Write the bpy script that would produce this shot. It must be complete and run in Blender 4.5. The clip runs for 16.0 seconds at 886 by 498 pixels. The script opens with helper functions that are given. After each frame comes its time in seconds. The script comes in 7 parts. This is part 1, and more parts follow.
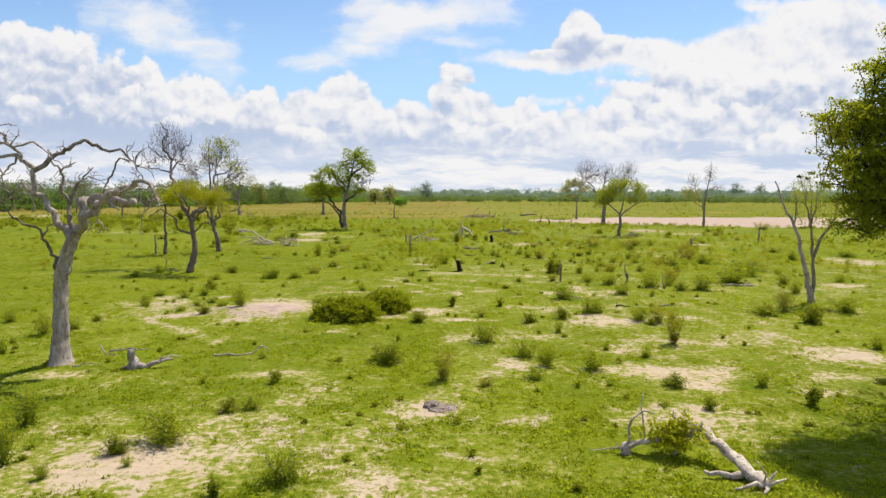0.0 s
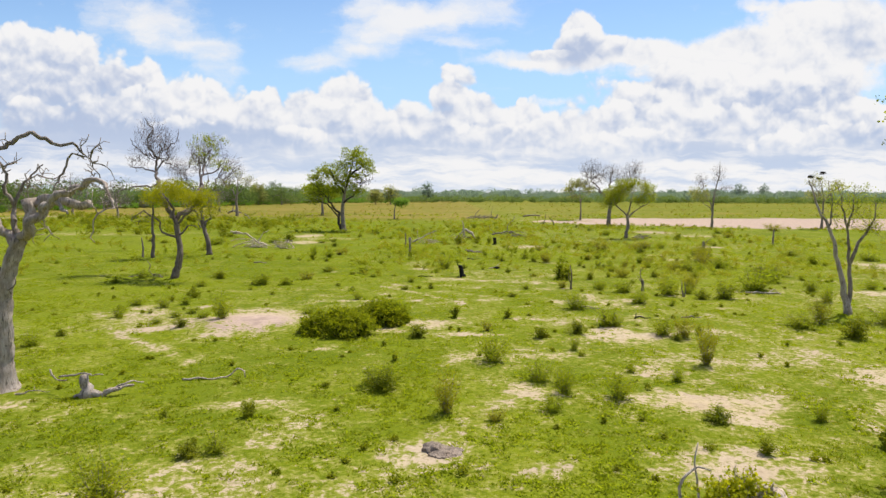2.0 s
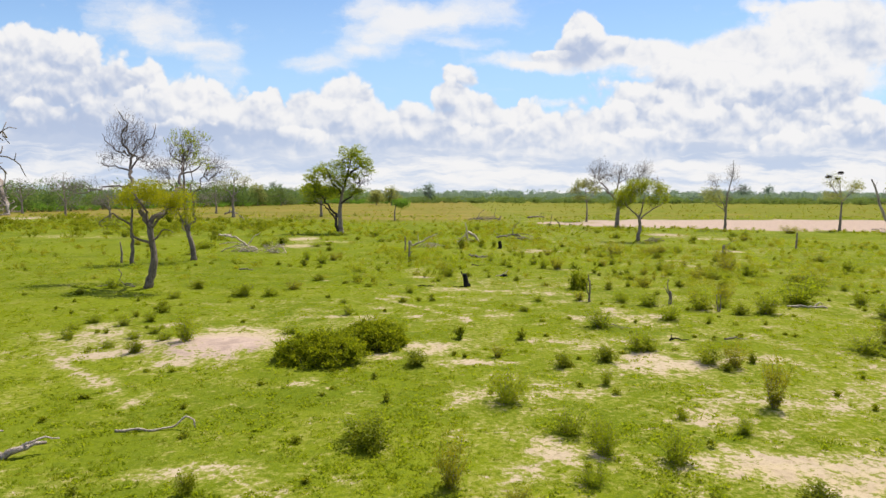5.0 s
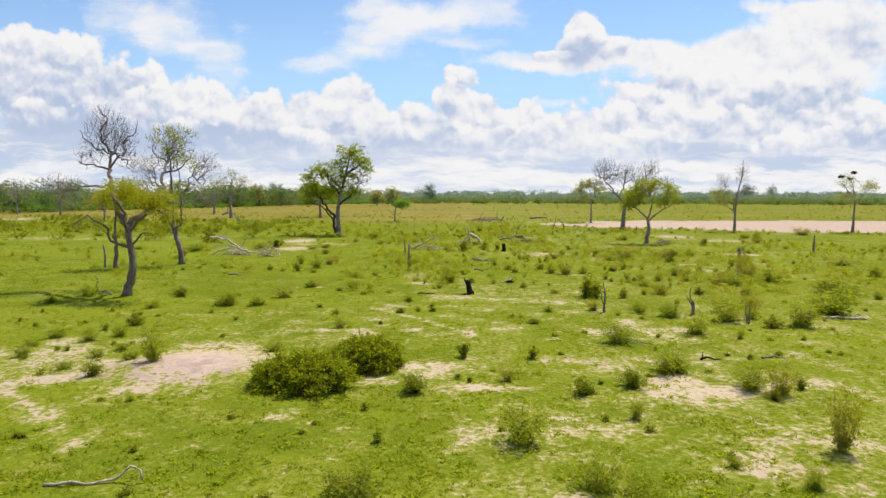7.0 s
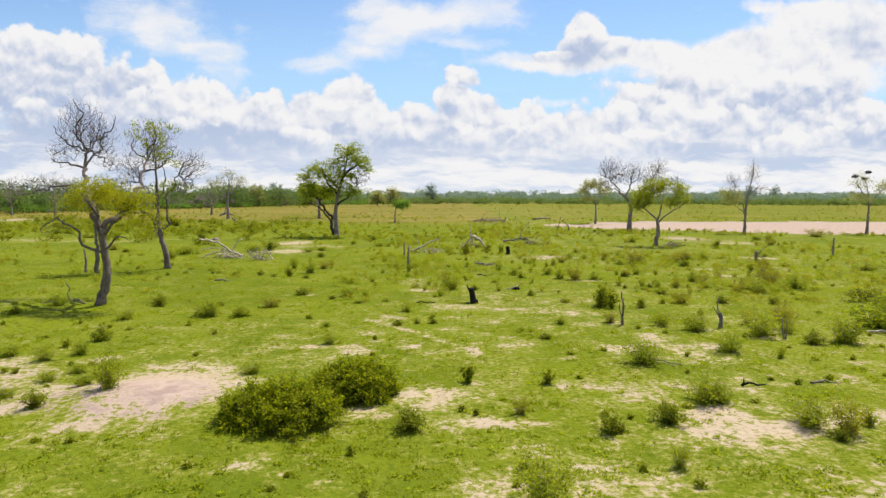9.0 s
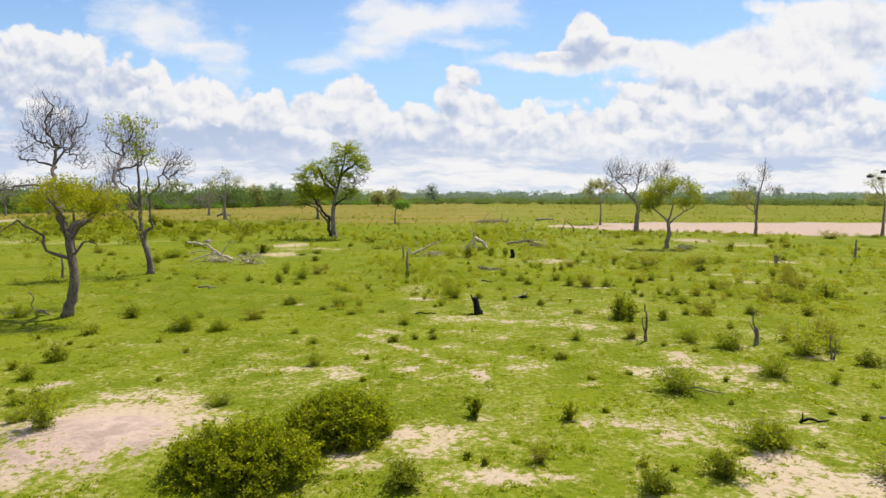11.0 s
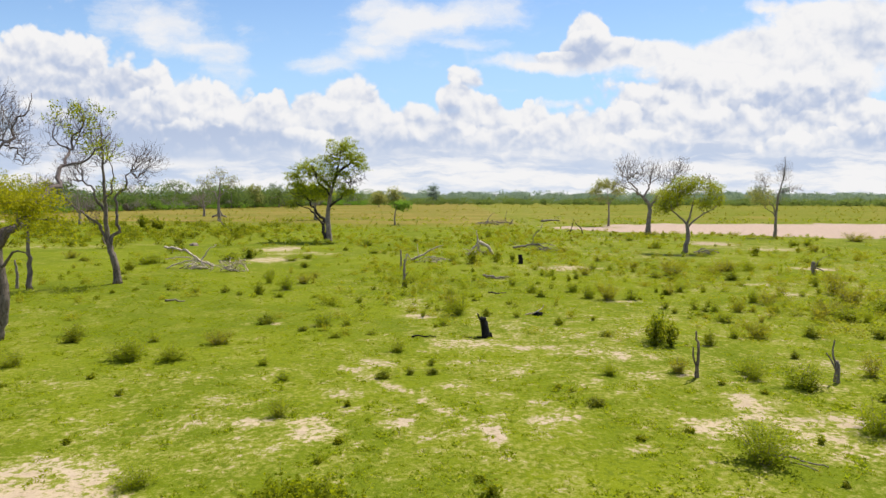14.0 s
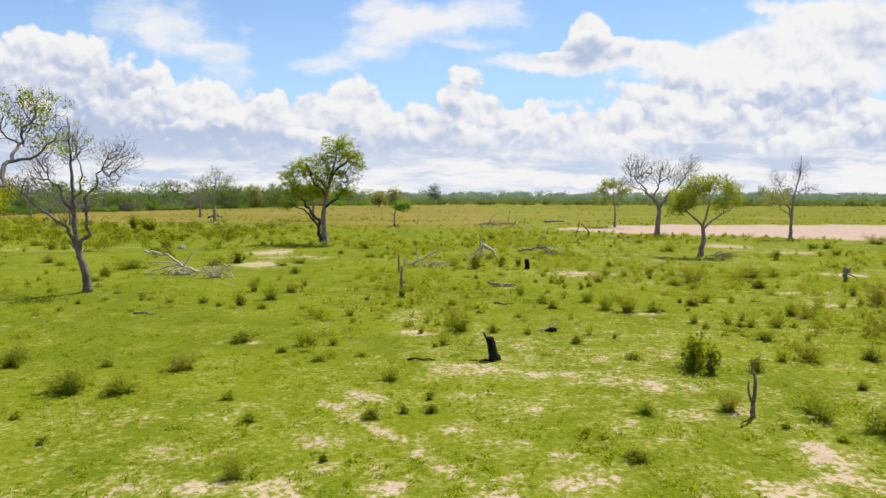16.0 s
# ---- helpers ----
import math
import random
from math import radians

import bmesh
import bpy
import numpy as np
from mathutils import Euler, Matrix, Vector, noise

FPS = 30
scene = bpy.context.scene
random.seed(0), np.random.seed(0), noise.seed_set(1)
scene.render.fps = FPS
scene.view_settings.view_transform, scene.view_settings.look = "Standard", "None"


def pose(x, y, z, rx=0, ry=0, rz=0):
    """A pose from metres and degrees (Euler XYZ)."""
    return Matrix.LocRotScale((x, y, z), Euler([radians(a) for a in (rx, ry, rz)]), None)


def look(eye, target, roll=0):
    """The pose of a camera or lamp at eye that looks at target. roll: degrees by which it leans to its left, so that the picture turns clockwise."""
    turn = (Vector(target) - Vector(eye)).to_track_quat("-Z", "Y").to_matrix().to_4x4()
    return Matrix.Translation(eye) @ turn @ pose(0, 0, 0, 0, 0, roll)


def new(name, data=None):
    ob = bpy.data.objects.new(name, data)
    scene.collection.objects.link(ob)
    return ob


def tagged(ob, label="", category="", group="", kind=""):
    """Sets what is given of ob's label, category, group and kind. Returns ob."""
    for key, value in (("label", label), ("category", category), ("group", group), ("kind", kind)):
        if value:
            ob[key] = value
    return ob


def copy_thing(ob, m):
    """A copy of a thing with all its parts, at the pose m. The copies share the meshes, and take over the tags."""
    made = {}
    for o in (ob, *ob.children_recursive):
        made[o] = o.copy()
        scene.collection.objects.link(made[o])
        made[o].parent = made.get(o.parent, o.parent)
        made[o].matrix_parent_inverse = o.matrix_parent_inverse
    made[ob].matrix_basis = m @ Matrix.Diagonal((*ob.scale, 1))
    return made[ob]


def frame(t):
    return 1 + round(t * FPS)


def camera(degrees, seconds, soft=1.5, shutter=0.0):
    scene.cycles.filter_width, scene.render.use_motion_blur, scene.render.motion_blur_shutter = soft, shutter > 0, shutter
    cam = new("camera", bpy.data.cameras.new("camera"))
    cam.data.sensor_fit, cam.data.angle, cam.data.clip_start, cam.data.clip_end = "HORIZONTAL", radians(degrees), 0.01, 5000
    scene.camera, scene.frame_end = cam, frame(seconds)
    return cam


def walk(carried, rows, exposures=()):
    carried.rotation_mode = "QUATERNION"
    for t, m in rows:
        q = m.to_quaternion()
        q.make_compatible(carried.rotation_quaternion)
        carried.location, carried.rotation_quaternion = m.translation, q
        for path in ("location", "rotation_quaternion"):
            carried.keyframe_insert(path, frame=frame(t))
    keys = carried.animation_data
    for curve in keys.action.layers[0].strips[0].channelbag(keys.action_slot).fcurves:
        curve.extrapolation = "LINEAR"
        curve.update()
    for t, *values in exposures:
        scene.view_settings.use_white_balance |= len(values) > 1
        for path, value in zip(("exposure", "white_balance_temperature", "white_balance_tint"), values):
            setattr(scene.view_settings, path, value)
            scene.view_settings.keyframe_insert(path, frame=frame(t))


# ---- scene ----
cam = camera(70.0, 16.0, soft=1.45)


def ahead(t):
    return 1.50712 * t - 0.0119936 * t * t + 0.00109113 * t ** 3


walk(cam, [(t, pose(-0.018065 * t, ahead(t), 6.0 + 0.00245 * t, 90 - 5.0558 + 0.02432 * t - 0.000623 * t * t, 0, 0.04896 * t) @ pose(0, 0, 0, 0, 0, 0.139))
           for t in [0.5 * i for i in range(33)]])

# ---- light ----
SUN_TO = Vector((0.62, 0.78, 1.72)).normalized()
sun = new("sun", bpy.data.lights.new("sun", "SUN"))
sun.data.energy, sun.data.angle, sun.data.color = 4.85, radians(0.6), (1.0, 0.945, 0.82)
sun.matrix_world = look((60, 60, 120), Vector((60, 60, 120)) - SUN_TO)
scene.view_settings.exposure = 0.38


class Nodes:
    """Short hand for building node trees."""

    def __init__(self, tree):
        self.tree = tree
        tree.nodes.clear()

    def add(self, kind, inputs=(), **props):
        n = self.tree.nodes.new(kind)
        for k, v in props.items():
            if k == "operation":
                n.operation = v
            elif k == "blend_type":
                n.blend_type = v
            elif k == "data_type":
                n.data_type = v
            elif k == "interpolation_type":
                n.interpolation_type = v
            elif k == "feature":
                n.feature = v
            elif k == "attribute_name":
                n.attribute_name = v
            elif k == "use_clamp":
                n.use_clamp = v
        for k, v in dict(inputs).items():
            s = n.inputs[k]
            if isinstance(v, bpy.types.NodeSocket):
                self.tree.links.new(v, s)
            else:
                s.default_value = v
        return n

    def math(self, op, a, b=0.0, c=0.0, clamp=False):
        return self.add("ShaderNodeMath", {0: a, 1: b, 2: c}, operation=op, use_clamp=clamp).outputs[0]

    def vec(self, op, a, b=(0, 0, 0)):
        n = self.add("ShaderNodeVectorMath", {0: a, 1: b}, operation=op)
        return n.outputs["Value"] if op in ("LENGTH", "DOT_PRODUCT", "DISTANCE") else n.outputs[0]

    def noise(self, v, scale, detail=4.0, rough=0.55, distort=0.0):
        return self.add("ShaderNodeTexNoise", {"Vector": v, "Scale": scale, "Detail": detail, "Roughness": rough, "Distortion": distort}).outputs[0]

    def step(self, x, lo, hi, to_lo=0.0, to_hi=1.0):
        return self.add("ShaderNodeMapRange", {0: x, 1: lo, 2: hi, 3: to_lo, 4: to_hi}, interpolation_type="SMOOTHSTEP").outputs[0]

    def mix(self, f, a, b, blend="MIX"):
        n = self.add("ShaderNodeMix", data_type="RGBA", blend_type=blend)
        for s, v in ((n.inputs[0], f), (n.inputs[6], a), (n.inputs[7], b)):
            if isinstance(v, bpy.types.NodeSocket):
                self.tree.links.new(v, s)
            else:
                s.default_value = v if isinstance(v, float) or len(v) == 4 else (*v, 1.0)
        return n.outputs[2]


def build_sky():
    world = bpy.data.worlds.new("sky")
    scene.world = world
    world.use_nodes = True
    n = Nodes(world.node_tree)
    sky = n.add("ShaderNodeTexSky")
    sky.sky_type, sky.sun_disc = "NISHITA", False
    sky.sun_elevation, sky.sun_rotation = math.asin(SUN_TO.z), math.atan2(SUN_TO.x, SUN_TO.y)
    sky.altitude, sky.air_density, sky.dust_density, sky.ozone_density = 900.0, 1.0, 0.4, 1.6
    way = n.add("ShaderNodeTexCoord").outputs["Generated"]
    sep = n.add("ShaderNodeSeparateXYZ", {0: way})
    far = n.math("MAXIMUM", n.math("ABSOLUTE", sep.outputs[1]), 0.2)
    across = n.math("MULTIPLY", n.math("DIVIDE", sep.outputs[0], far), 10.0)
    up = n.math("MULTIPLY", n.math("DIVIDE", sep.outputs[2], far), 10.0)
    flat = n.add("ShaderNodeCombineXYZ", {0: across, 1: up, 2: 0.0}).outputs[0]

    def bent(amount, scale, detail, rough):
        b = n.add("ShaderNodeTexNoise", {"Vector": flat, "Scale": scale, "Detail": detail, "Roughness": rough}).outputs[1]
        return n.vec("ADD", flat, n.vec("MULTIPLY", n.vec("SUBTRACT", b, (0.5, 0.5, 0.5)), amount))

    def billows(at):
        """Rounded heaps upon heaps, high in the middle of each."""
        big = n.add("ShaderNodeTexVoronoi", {"Vector": at, "Scale": 2.2, "Detail": 2.0, "Roughness": 0.45, "Lacunarity": 2.3}, feature="F1").outputs[0]
        return n.math("ADD", n.math("SUBTRACT", 0.5, big), n.math("MULTIPLY", n.math("SUBTRACT", n.noise(at, 1.3, 5.0, 0.6), 0.5), 0.9))

    soft = bent((1.1, 0.42, 0.0), 1.1, 6.0, 0.62)
    lumpy = bent((0.26, 0.20, 0.0), 2.4, 3.0, 0.5)
    heap = billows(lumpy)
    relief = n.math("SUBTRACT", heap, billows(n.vec("ADD", lumpy, (0.05, 0.13, 0.0))))

    # heaped heads, each by its place across and up and its reach; later ones stand before earlier ones
    west = [(-6.54, 2.05, 0.69, 0.56), (-5.74, 1.95, 0.45, 0.5), (-5.2, 1.69, 0.65, 0.36), (-4.59, 1.69, 0.23, 0.36), (-4.02, 1.33, 0.74, 0.45),
            (-4.91, 1.36, 0.45, 0.28), (-6.37, 1.13, 0.69, 0.31), (-3.4, 1.13, 0.62, 0.45), (-2.67, 1.46, 0.14, 0.26), (-2.81, 1.31, 0.36, 0.31),
            (-2.24, 1.33, 0.36, 0.31), (-1.52, 1.46, 0.45, 0.4)]
    mid = [(-1.88, 1.12, 0.43, 0.35), (-1.19, 1.12, 0.4, 0.4), (-0.62, 1.15, 0.49, 0.31), (0.19, 1.77, 0.3, 0.22), (0.05, 1.41, 0.31, 0.38),
           (0.51, 1.27, 0.43, 0.33), (1.17, 1.34, 0.12, 0.21), (1.15, 1.1, 0.4, 0.36), (1.79, 0.93, 0.54, 0.33), (0.65, 0.86, 0.52, 0.24),
           (-4.29, 0.87, 0.8, 0.3), (-2.16, 0.8, 0.61, 0.24)]
    east = [(3.57, 1.69, 0.61, 0.38), (4.35, 1.6, 0.56, 0.45), (5.05, 1.56, 0.52, 0.45), (5.61, 1.6, 0.38, 0.36), (3.09, 1.38, 0.5, 0.38), (2.57, 1.13, 0.52, 0.3),
            (3.44, 1.12, 0.45, 0.28), (4.0, 1.07, 0.54, 0.3), (4.79, 1.1, 0.45, 0.31), (5.61, 1.13, 0.45, 0.19), (6.44, 1.29, 0.31, 0.24),
            (2.92, 0.79, 0.73, 0.24), (5.31, 0.75, 0.66, 0.23), (6.17, 0.86, 0.54, 0.24)]
    masses = [(-6.28, 1.52, 1.48, 0.95), (-4.72, 1.13, 1.13, 0.61), (-3.24, 0.91, 1.3, 0.61), (-1.68, 0.95, 1.04, 0.65), (-0.29, 0.91, 0.95, 0.48), (0.75, 0.95, 1.04, 0.52), (2.23, 0.78, 1.3, 0.43), (3.87, 1.26, 1.65, 0.78), (5.52, 1.17, 1.3, 0.74), (6.65, 1.0, 0.61, 0.48)]
    # thin high sheets and thicker veils, with how much they cover
    sheets = [(-4.89, 2.8, 0.74, 0.43, 0.75), (-4.29, 2.45, 0.69, 0.3, 0.8), (-3.72, 2.23, 0.69, 0.19, 0.7), (-3.46, 1.91, 0.38, 0.36, 0.6),
              (-3.94, 2.82, 0.52, 0.35, 0.4), (-0.9, 2.8, 0.82, 0.31, 0.85), (-1.25, 2.37, 0.69, 0.26, 0.75), (-2.03, 2.02, 0.61, 0.13, 0.75),
              (-0.29, 2.6, 0.78, 0.35, 0.8), (0.66, 2.84, 0.87, 0.28, 0.8), (0.49, 2.32, 0.78, 0.1, 0.45), (-1.33, 2.16, 0.95, 0.12, 0.5),
              (-5.46, 2.64, 0.26, 0.35, 0.25)]
    veils = [(6.48, 1.86, 0.6, 0.45, 0.55), (1.18, 2.12, 0.95, 0.16, 0.85), (1.88, 1.97, 0.95, 0.12, 0.8), (2.75, 2.19, 0.69, 0.23, 0.95), (3.79, 2.12, 0.95, 0.28, 0.95),
             (4.66, 2.19, 0.95, 0.36, 1.0), (5.61, 2.37, 0.95, 0.54, 1.0), (6.3, 2.51, 0.87, 0.65, 1.0), (5.26, 2.73, 0.61, 0.35, 0.6),
             (5.96, 1.86, 0.61, 0.39, 0.7), (4.4, 1.86, 1.39, 0.35, 0.7), (3.09, 1.82, 0.78, 0.17, 0.4), (1.66, 1.45, 0.43, 0.09, 0.5),
             (4.66, 2.89, 0.35, 0.12, 0.5)]
    # the shaded undersides of the heaps
    bellies = [(2.05, 2.19, 0.33, 0.30, 0.75), (-5.85, 1.21, 0.95, 0.39, 0.42), (-5.11, 1.69, 0.52, 0.26, 0.35), (-4.81, 0.91, 1.13, 0.26, 0.45), (-3.07, 0.93, 0.95, 0.23, 0.5),
               (-3.94, 0.67, 1.3, 0.17, 0.35), (-0.9, 0.82, 0.78, 0.16, 0.4), (-0.03, 1.21, 0.21, 0.26, 0.5), (0.19, 1.6, 0.17, 0.14, 0.3),
               (0.79, 1.01, 0.4, 0.17, 0.45), (3.25, 1.53, 0.3, 0.19, 0.45), (4.97, 1.57, 0.24, 0.21, 0.5)]
    shade = [(-4.8, 0.45, 3.2, 0.35, 0.30), (-1.8, 0.75, 1.6, 0.3, 0.22), (-6.4, 1.55, 1.4, 0.75, 0.3), (-4.6, 1.0, 1.5, 0.4, 0.3), (5.39, 1.29, 0.61, 0.19, 0.45), (3.87, 0.63, 0.78, 0.12, 0.4), (4.83, 0.53, 1.3, 0.12, 0.4), (3.35, 0.77, 0.52, 0.1, 0.4),
             (6.35, 2.42, 0.61, 0.31, 0.45), (6.17, 1.56, 0.35, 0.35, 0.35), (-1.51, 1.21, 0.21, 0.21, 0.3), (-6.37, 0.95, 0.69, 0.26, 0.35),
             (6.52, 0.82, 0.52, 0.35, 0.3), (-0.29, 0.6, 0.61, 0.1, 0.3), (4.4, 1.26, 0.26, 0.16, 0.3)]

    def within(at, a, e, ra, re):
        return n.add("ShaderNodeVectorMath", {0: at, 1: (1 / ra, 1 / re, 0), 2: (-a / ra, -e / re, 0)}, operation="MULTIPLY_ADD").outputs[0]

    dark = n.math("MULTIPLY", n.step(n.noise(n.vec("MULTIPLY", soft, (0.5, 1.6, 1.0)), 1.2, 4.0, 0.55), 0.45, 0.75), 0.30)
    for a, e, ra, re, amount in bellies + shade:
        dark = n.math("ADD", dark, n.step(n.vec("LENGTH", within(lumpy, a, e, ra, re)), 1.3, 0.2, 0.0, amount))
    grey = n.mix(n.step(up, 1.3, 0.1), (0.362, 0.425, 0.565), (0.445, 0.515, 0.64))
    white = (0.70, 0.695, 0.70, 1.0)
    blue = n.mix(1.0, sky.outputs[0], (0.098, 0.110, 0.122), "MULTIPLY")
    out = n.mix(n.step(up, 4.2, 0.2, 0.0, 0.86), blue, (0.385, 0.572, 0.765))

    # sheets and veils
    streak = n.math("MULTIPLY", n.math("SUBTRACT", n.noise(n.vec("MULTIPLY", soft, (0.7, 1.8, 1.0)), 1.9, 6.0, 0.62), 0.5), 1.5)
    thin = n.math("ADD", n.step(up, 4.0, 6.0, 0.0, 0.45), streak)
    for a, e, ra, re, amount in sheets:
        thin = n.math("ADD", thin, n.step(n.vec("LENGTH", within(soft, a, e, ra, re)), 1.35, 0.25, 0.0, amount))
    out = n.mix(n.step(thin, 0.05, 1.25, 0.0, 0.94), out, n.mix(n.math("MULTIPLY", dark, 0.5, clamp=True), white, grey))
    thick = n.math("MULTIPLY", n.math("ADD", streak, n.math("MULTIPLY", heap, 0.5)), 0.75)
    for a, e, ra, re, amount in veils:
        thick = n.math("ADD", thick, n.step(n.vec("LENGTH", within(soft, a, e, ra, re)), 1.4, 0.3, 0.0, amount))
    veil_lit = n.math("SUBTRACT", n.math("ADD", 0.93, n.math("MULTIPLY", relief, 0.55)), dark)
    out = n.mix(n.step(thick, 0.02, 0.85), out, n.mix(n.step(veil_lit, 0.0, 0.95), grey, white))

    # the low far layer, in level bands
    band = n.noise(n.vec("MULTIPLY", lumpy, (0.35, 2.2, 1.0)), 1.5, 5.0, 0.6)
    low = n.math("ADD", n.step(up, 1.75, 0.95), n.math("MULTIPLY", n.math("SUBTRACT", heap, 0.05), 0.7))
    level = n.math("SUBTRACT", n.math("ADD", n.step(band, 0.34, 0.62), n.step(up, 0.85, 0.15, 0.0, 0.22)), n.math("MULTIPLY", dark, 1.1))
    out = n.mix(n.step(n.math("ADD", low, n.step(up, 1.15, 0.7, 0.0, 0.8)), 0.2, 0.9), out, n.mix(n.step(level, 0.0, 1.0), grey, white))

    # the heads, and the tower that stands above them
    tower = [(2.09, 2.45, 0.31, 0.4), (1.98, 2.54, 0.21, 0.24), (2.09, 2.19, 0.42, 0.33), (2.5, 2.25, 0.3, 0.19), (1.66, 2.11, 0.38, 0.12)]
    glow, clear = n.math("ADD", 0.5, 0.0), n.math("ADD", 1.0, 0.0)
    shape = n.math("MULTIPLY", heap, -0.55)
    height = n.add("ShaderNodeSeparateXYZ", {0: lumpy}).outputs[1]
    base = n.math("SUBTRACT", n.math("MULTIPLY_ADD", relief, 0.85, 0.66), n.math("MULTIPLY", dark, 0.85))
    for a, e, ra, re in masses + west + mid + east + tower:
        p = within(lumpy, a, e, ra, re)
        rise = n.math("MULTIPLY_ADD", height, 1 / re, -e / re)
        cover = n.math("MULTIPLY", n.step(n.math("ADD", n.vec("LENGTH", p), shape), 1.30, 1.04), n.step(rise, -1.0, 0.0))
        lit = n.math("MULTIPLY_ADD", rise, 0.40, base)
        glow = n.math("MULTIPLY_ADD", n.math("SUBTRACT", lit, glow), cover, glow)
        clear = n.math("MULTIPLY", clear, n.math("SUBTRACT", 1.0, cover))
    out = n.mix(clear, n.mix(n.step(glow, -0.05, 0.98), grey, white), out)
    back = n.add("ShaderNodeBackground", {0: out, 1: 1.0})
    n.add("ShaderNodeOutputWorld", {0: back.outputs[0]})


build_sky()


# ---- materials ----
def material(name):
    m = bpy.data.materials.new(name)
    m.use_nodes = True
    return m, Nodes(m.node_tree)


def finish(n, shader, height=None, strength=0.4, distance=0.02, principled=None):
    if height is not None and principled is not None:
        bump = n.add("ShaderNodeBump", {"Height": height, "Strength": strength, "Distance": distance})
        n.tree.links.new(bump.outputs[0], principled.inputs["Normal"])
    n.add("ShaderNodeOutputMaterial", {0: shader})


def bark(name, pale, dark, grain=9.0, rough=0.9, stretch=0.2):
    m, n = material(name)
    at = n.add("ShaderNodeTexCoord").outputs["Object"]
    long = n.vec("MULTIPLY", at, (1, 1, stretch))
    fine = n.noise(long, grain, 7.0, 0.7, 0.6)
    wide = n.noise(at, 1.6, 4.0, 0.65)
    f = n.math("ADD", n.math("MULTIPLY", fine, 0.75), n.math("MULTIPLY", wide, 0.6))
    col = n.mix(n.step(f, 0.50, 0.82), dark, pale)
    col = n.mix(n.step(wide, 0.52, 0.68, 0.0, 0.45), col, tuple(c * k for c, k in zip(dark, (1.15, 1.0, 0.85))))
    col = n.mix(n.step(n.noise(long, grain * 2.2, 4.0, 0.6), 0.54, 0.66, 0.0, 0.75), col, tuple(c * 0.35 for c in dark))
    p = n.add("ShaderNodeBsdfPrincipled", {"Base Color": col, "Roughness": rough, "Specular IOR Level": 0.12})
    finish(n, p.outputs[0], fine, 1.0, 0.06, p)
    return m


def foliage(name, a, b, c, through_light=0.5, gloss=0.5, clumps=1.6):
    """Leaves: each one takes its own shade between three greens, and lets light through."""
    m, n = material(name)
    rnd = n.add("ShaderNodeNewGeometry").outputs["Random Per Island"]
    obj = n.add("ShaderNodeObjectInfo").outputs["Random"]
    at = n.add("ShaderNodeNewGeometry").outputs["Position"]
    clump = n.noise(at, clumps, 2.0)
    f = n.math("ADD", n.math("MULTIPLY", rnd, 0.55), n.math("ADD", n.math("MULTIPLY", clump, 0.55), n.math("MULTIPLY", obj, 0.25)))
    col = n.mix(n.step(f, 0.25, 0.62), a, b)
    col = n.mix(n.step(f, 0.66, 0.98), col, c)
    p = n.add("ShaderNodeBsdfPrincipled", {"Base Color": col, "Roughness": gloss, "Specular IOR Level": 0.12})
    glow = n.mix(1.0, col, (1.6, 1.55, 0.6) if gloss < 0.75 else (1.35, 1.35, 0.8), "MULTIPLY")
    t = n.add("ShaderNodeBsdfTranslucent", {0: glow})
    s = n.add("ShaderNodeMixShader", {0: through_light, 1: p.outputs[0], 2: t.outputs[0]})
    finish(n, s.outputs[0])
    return m


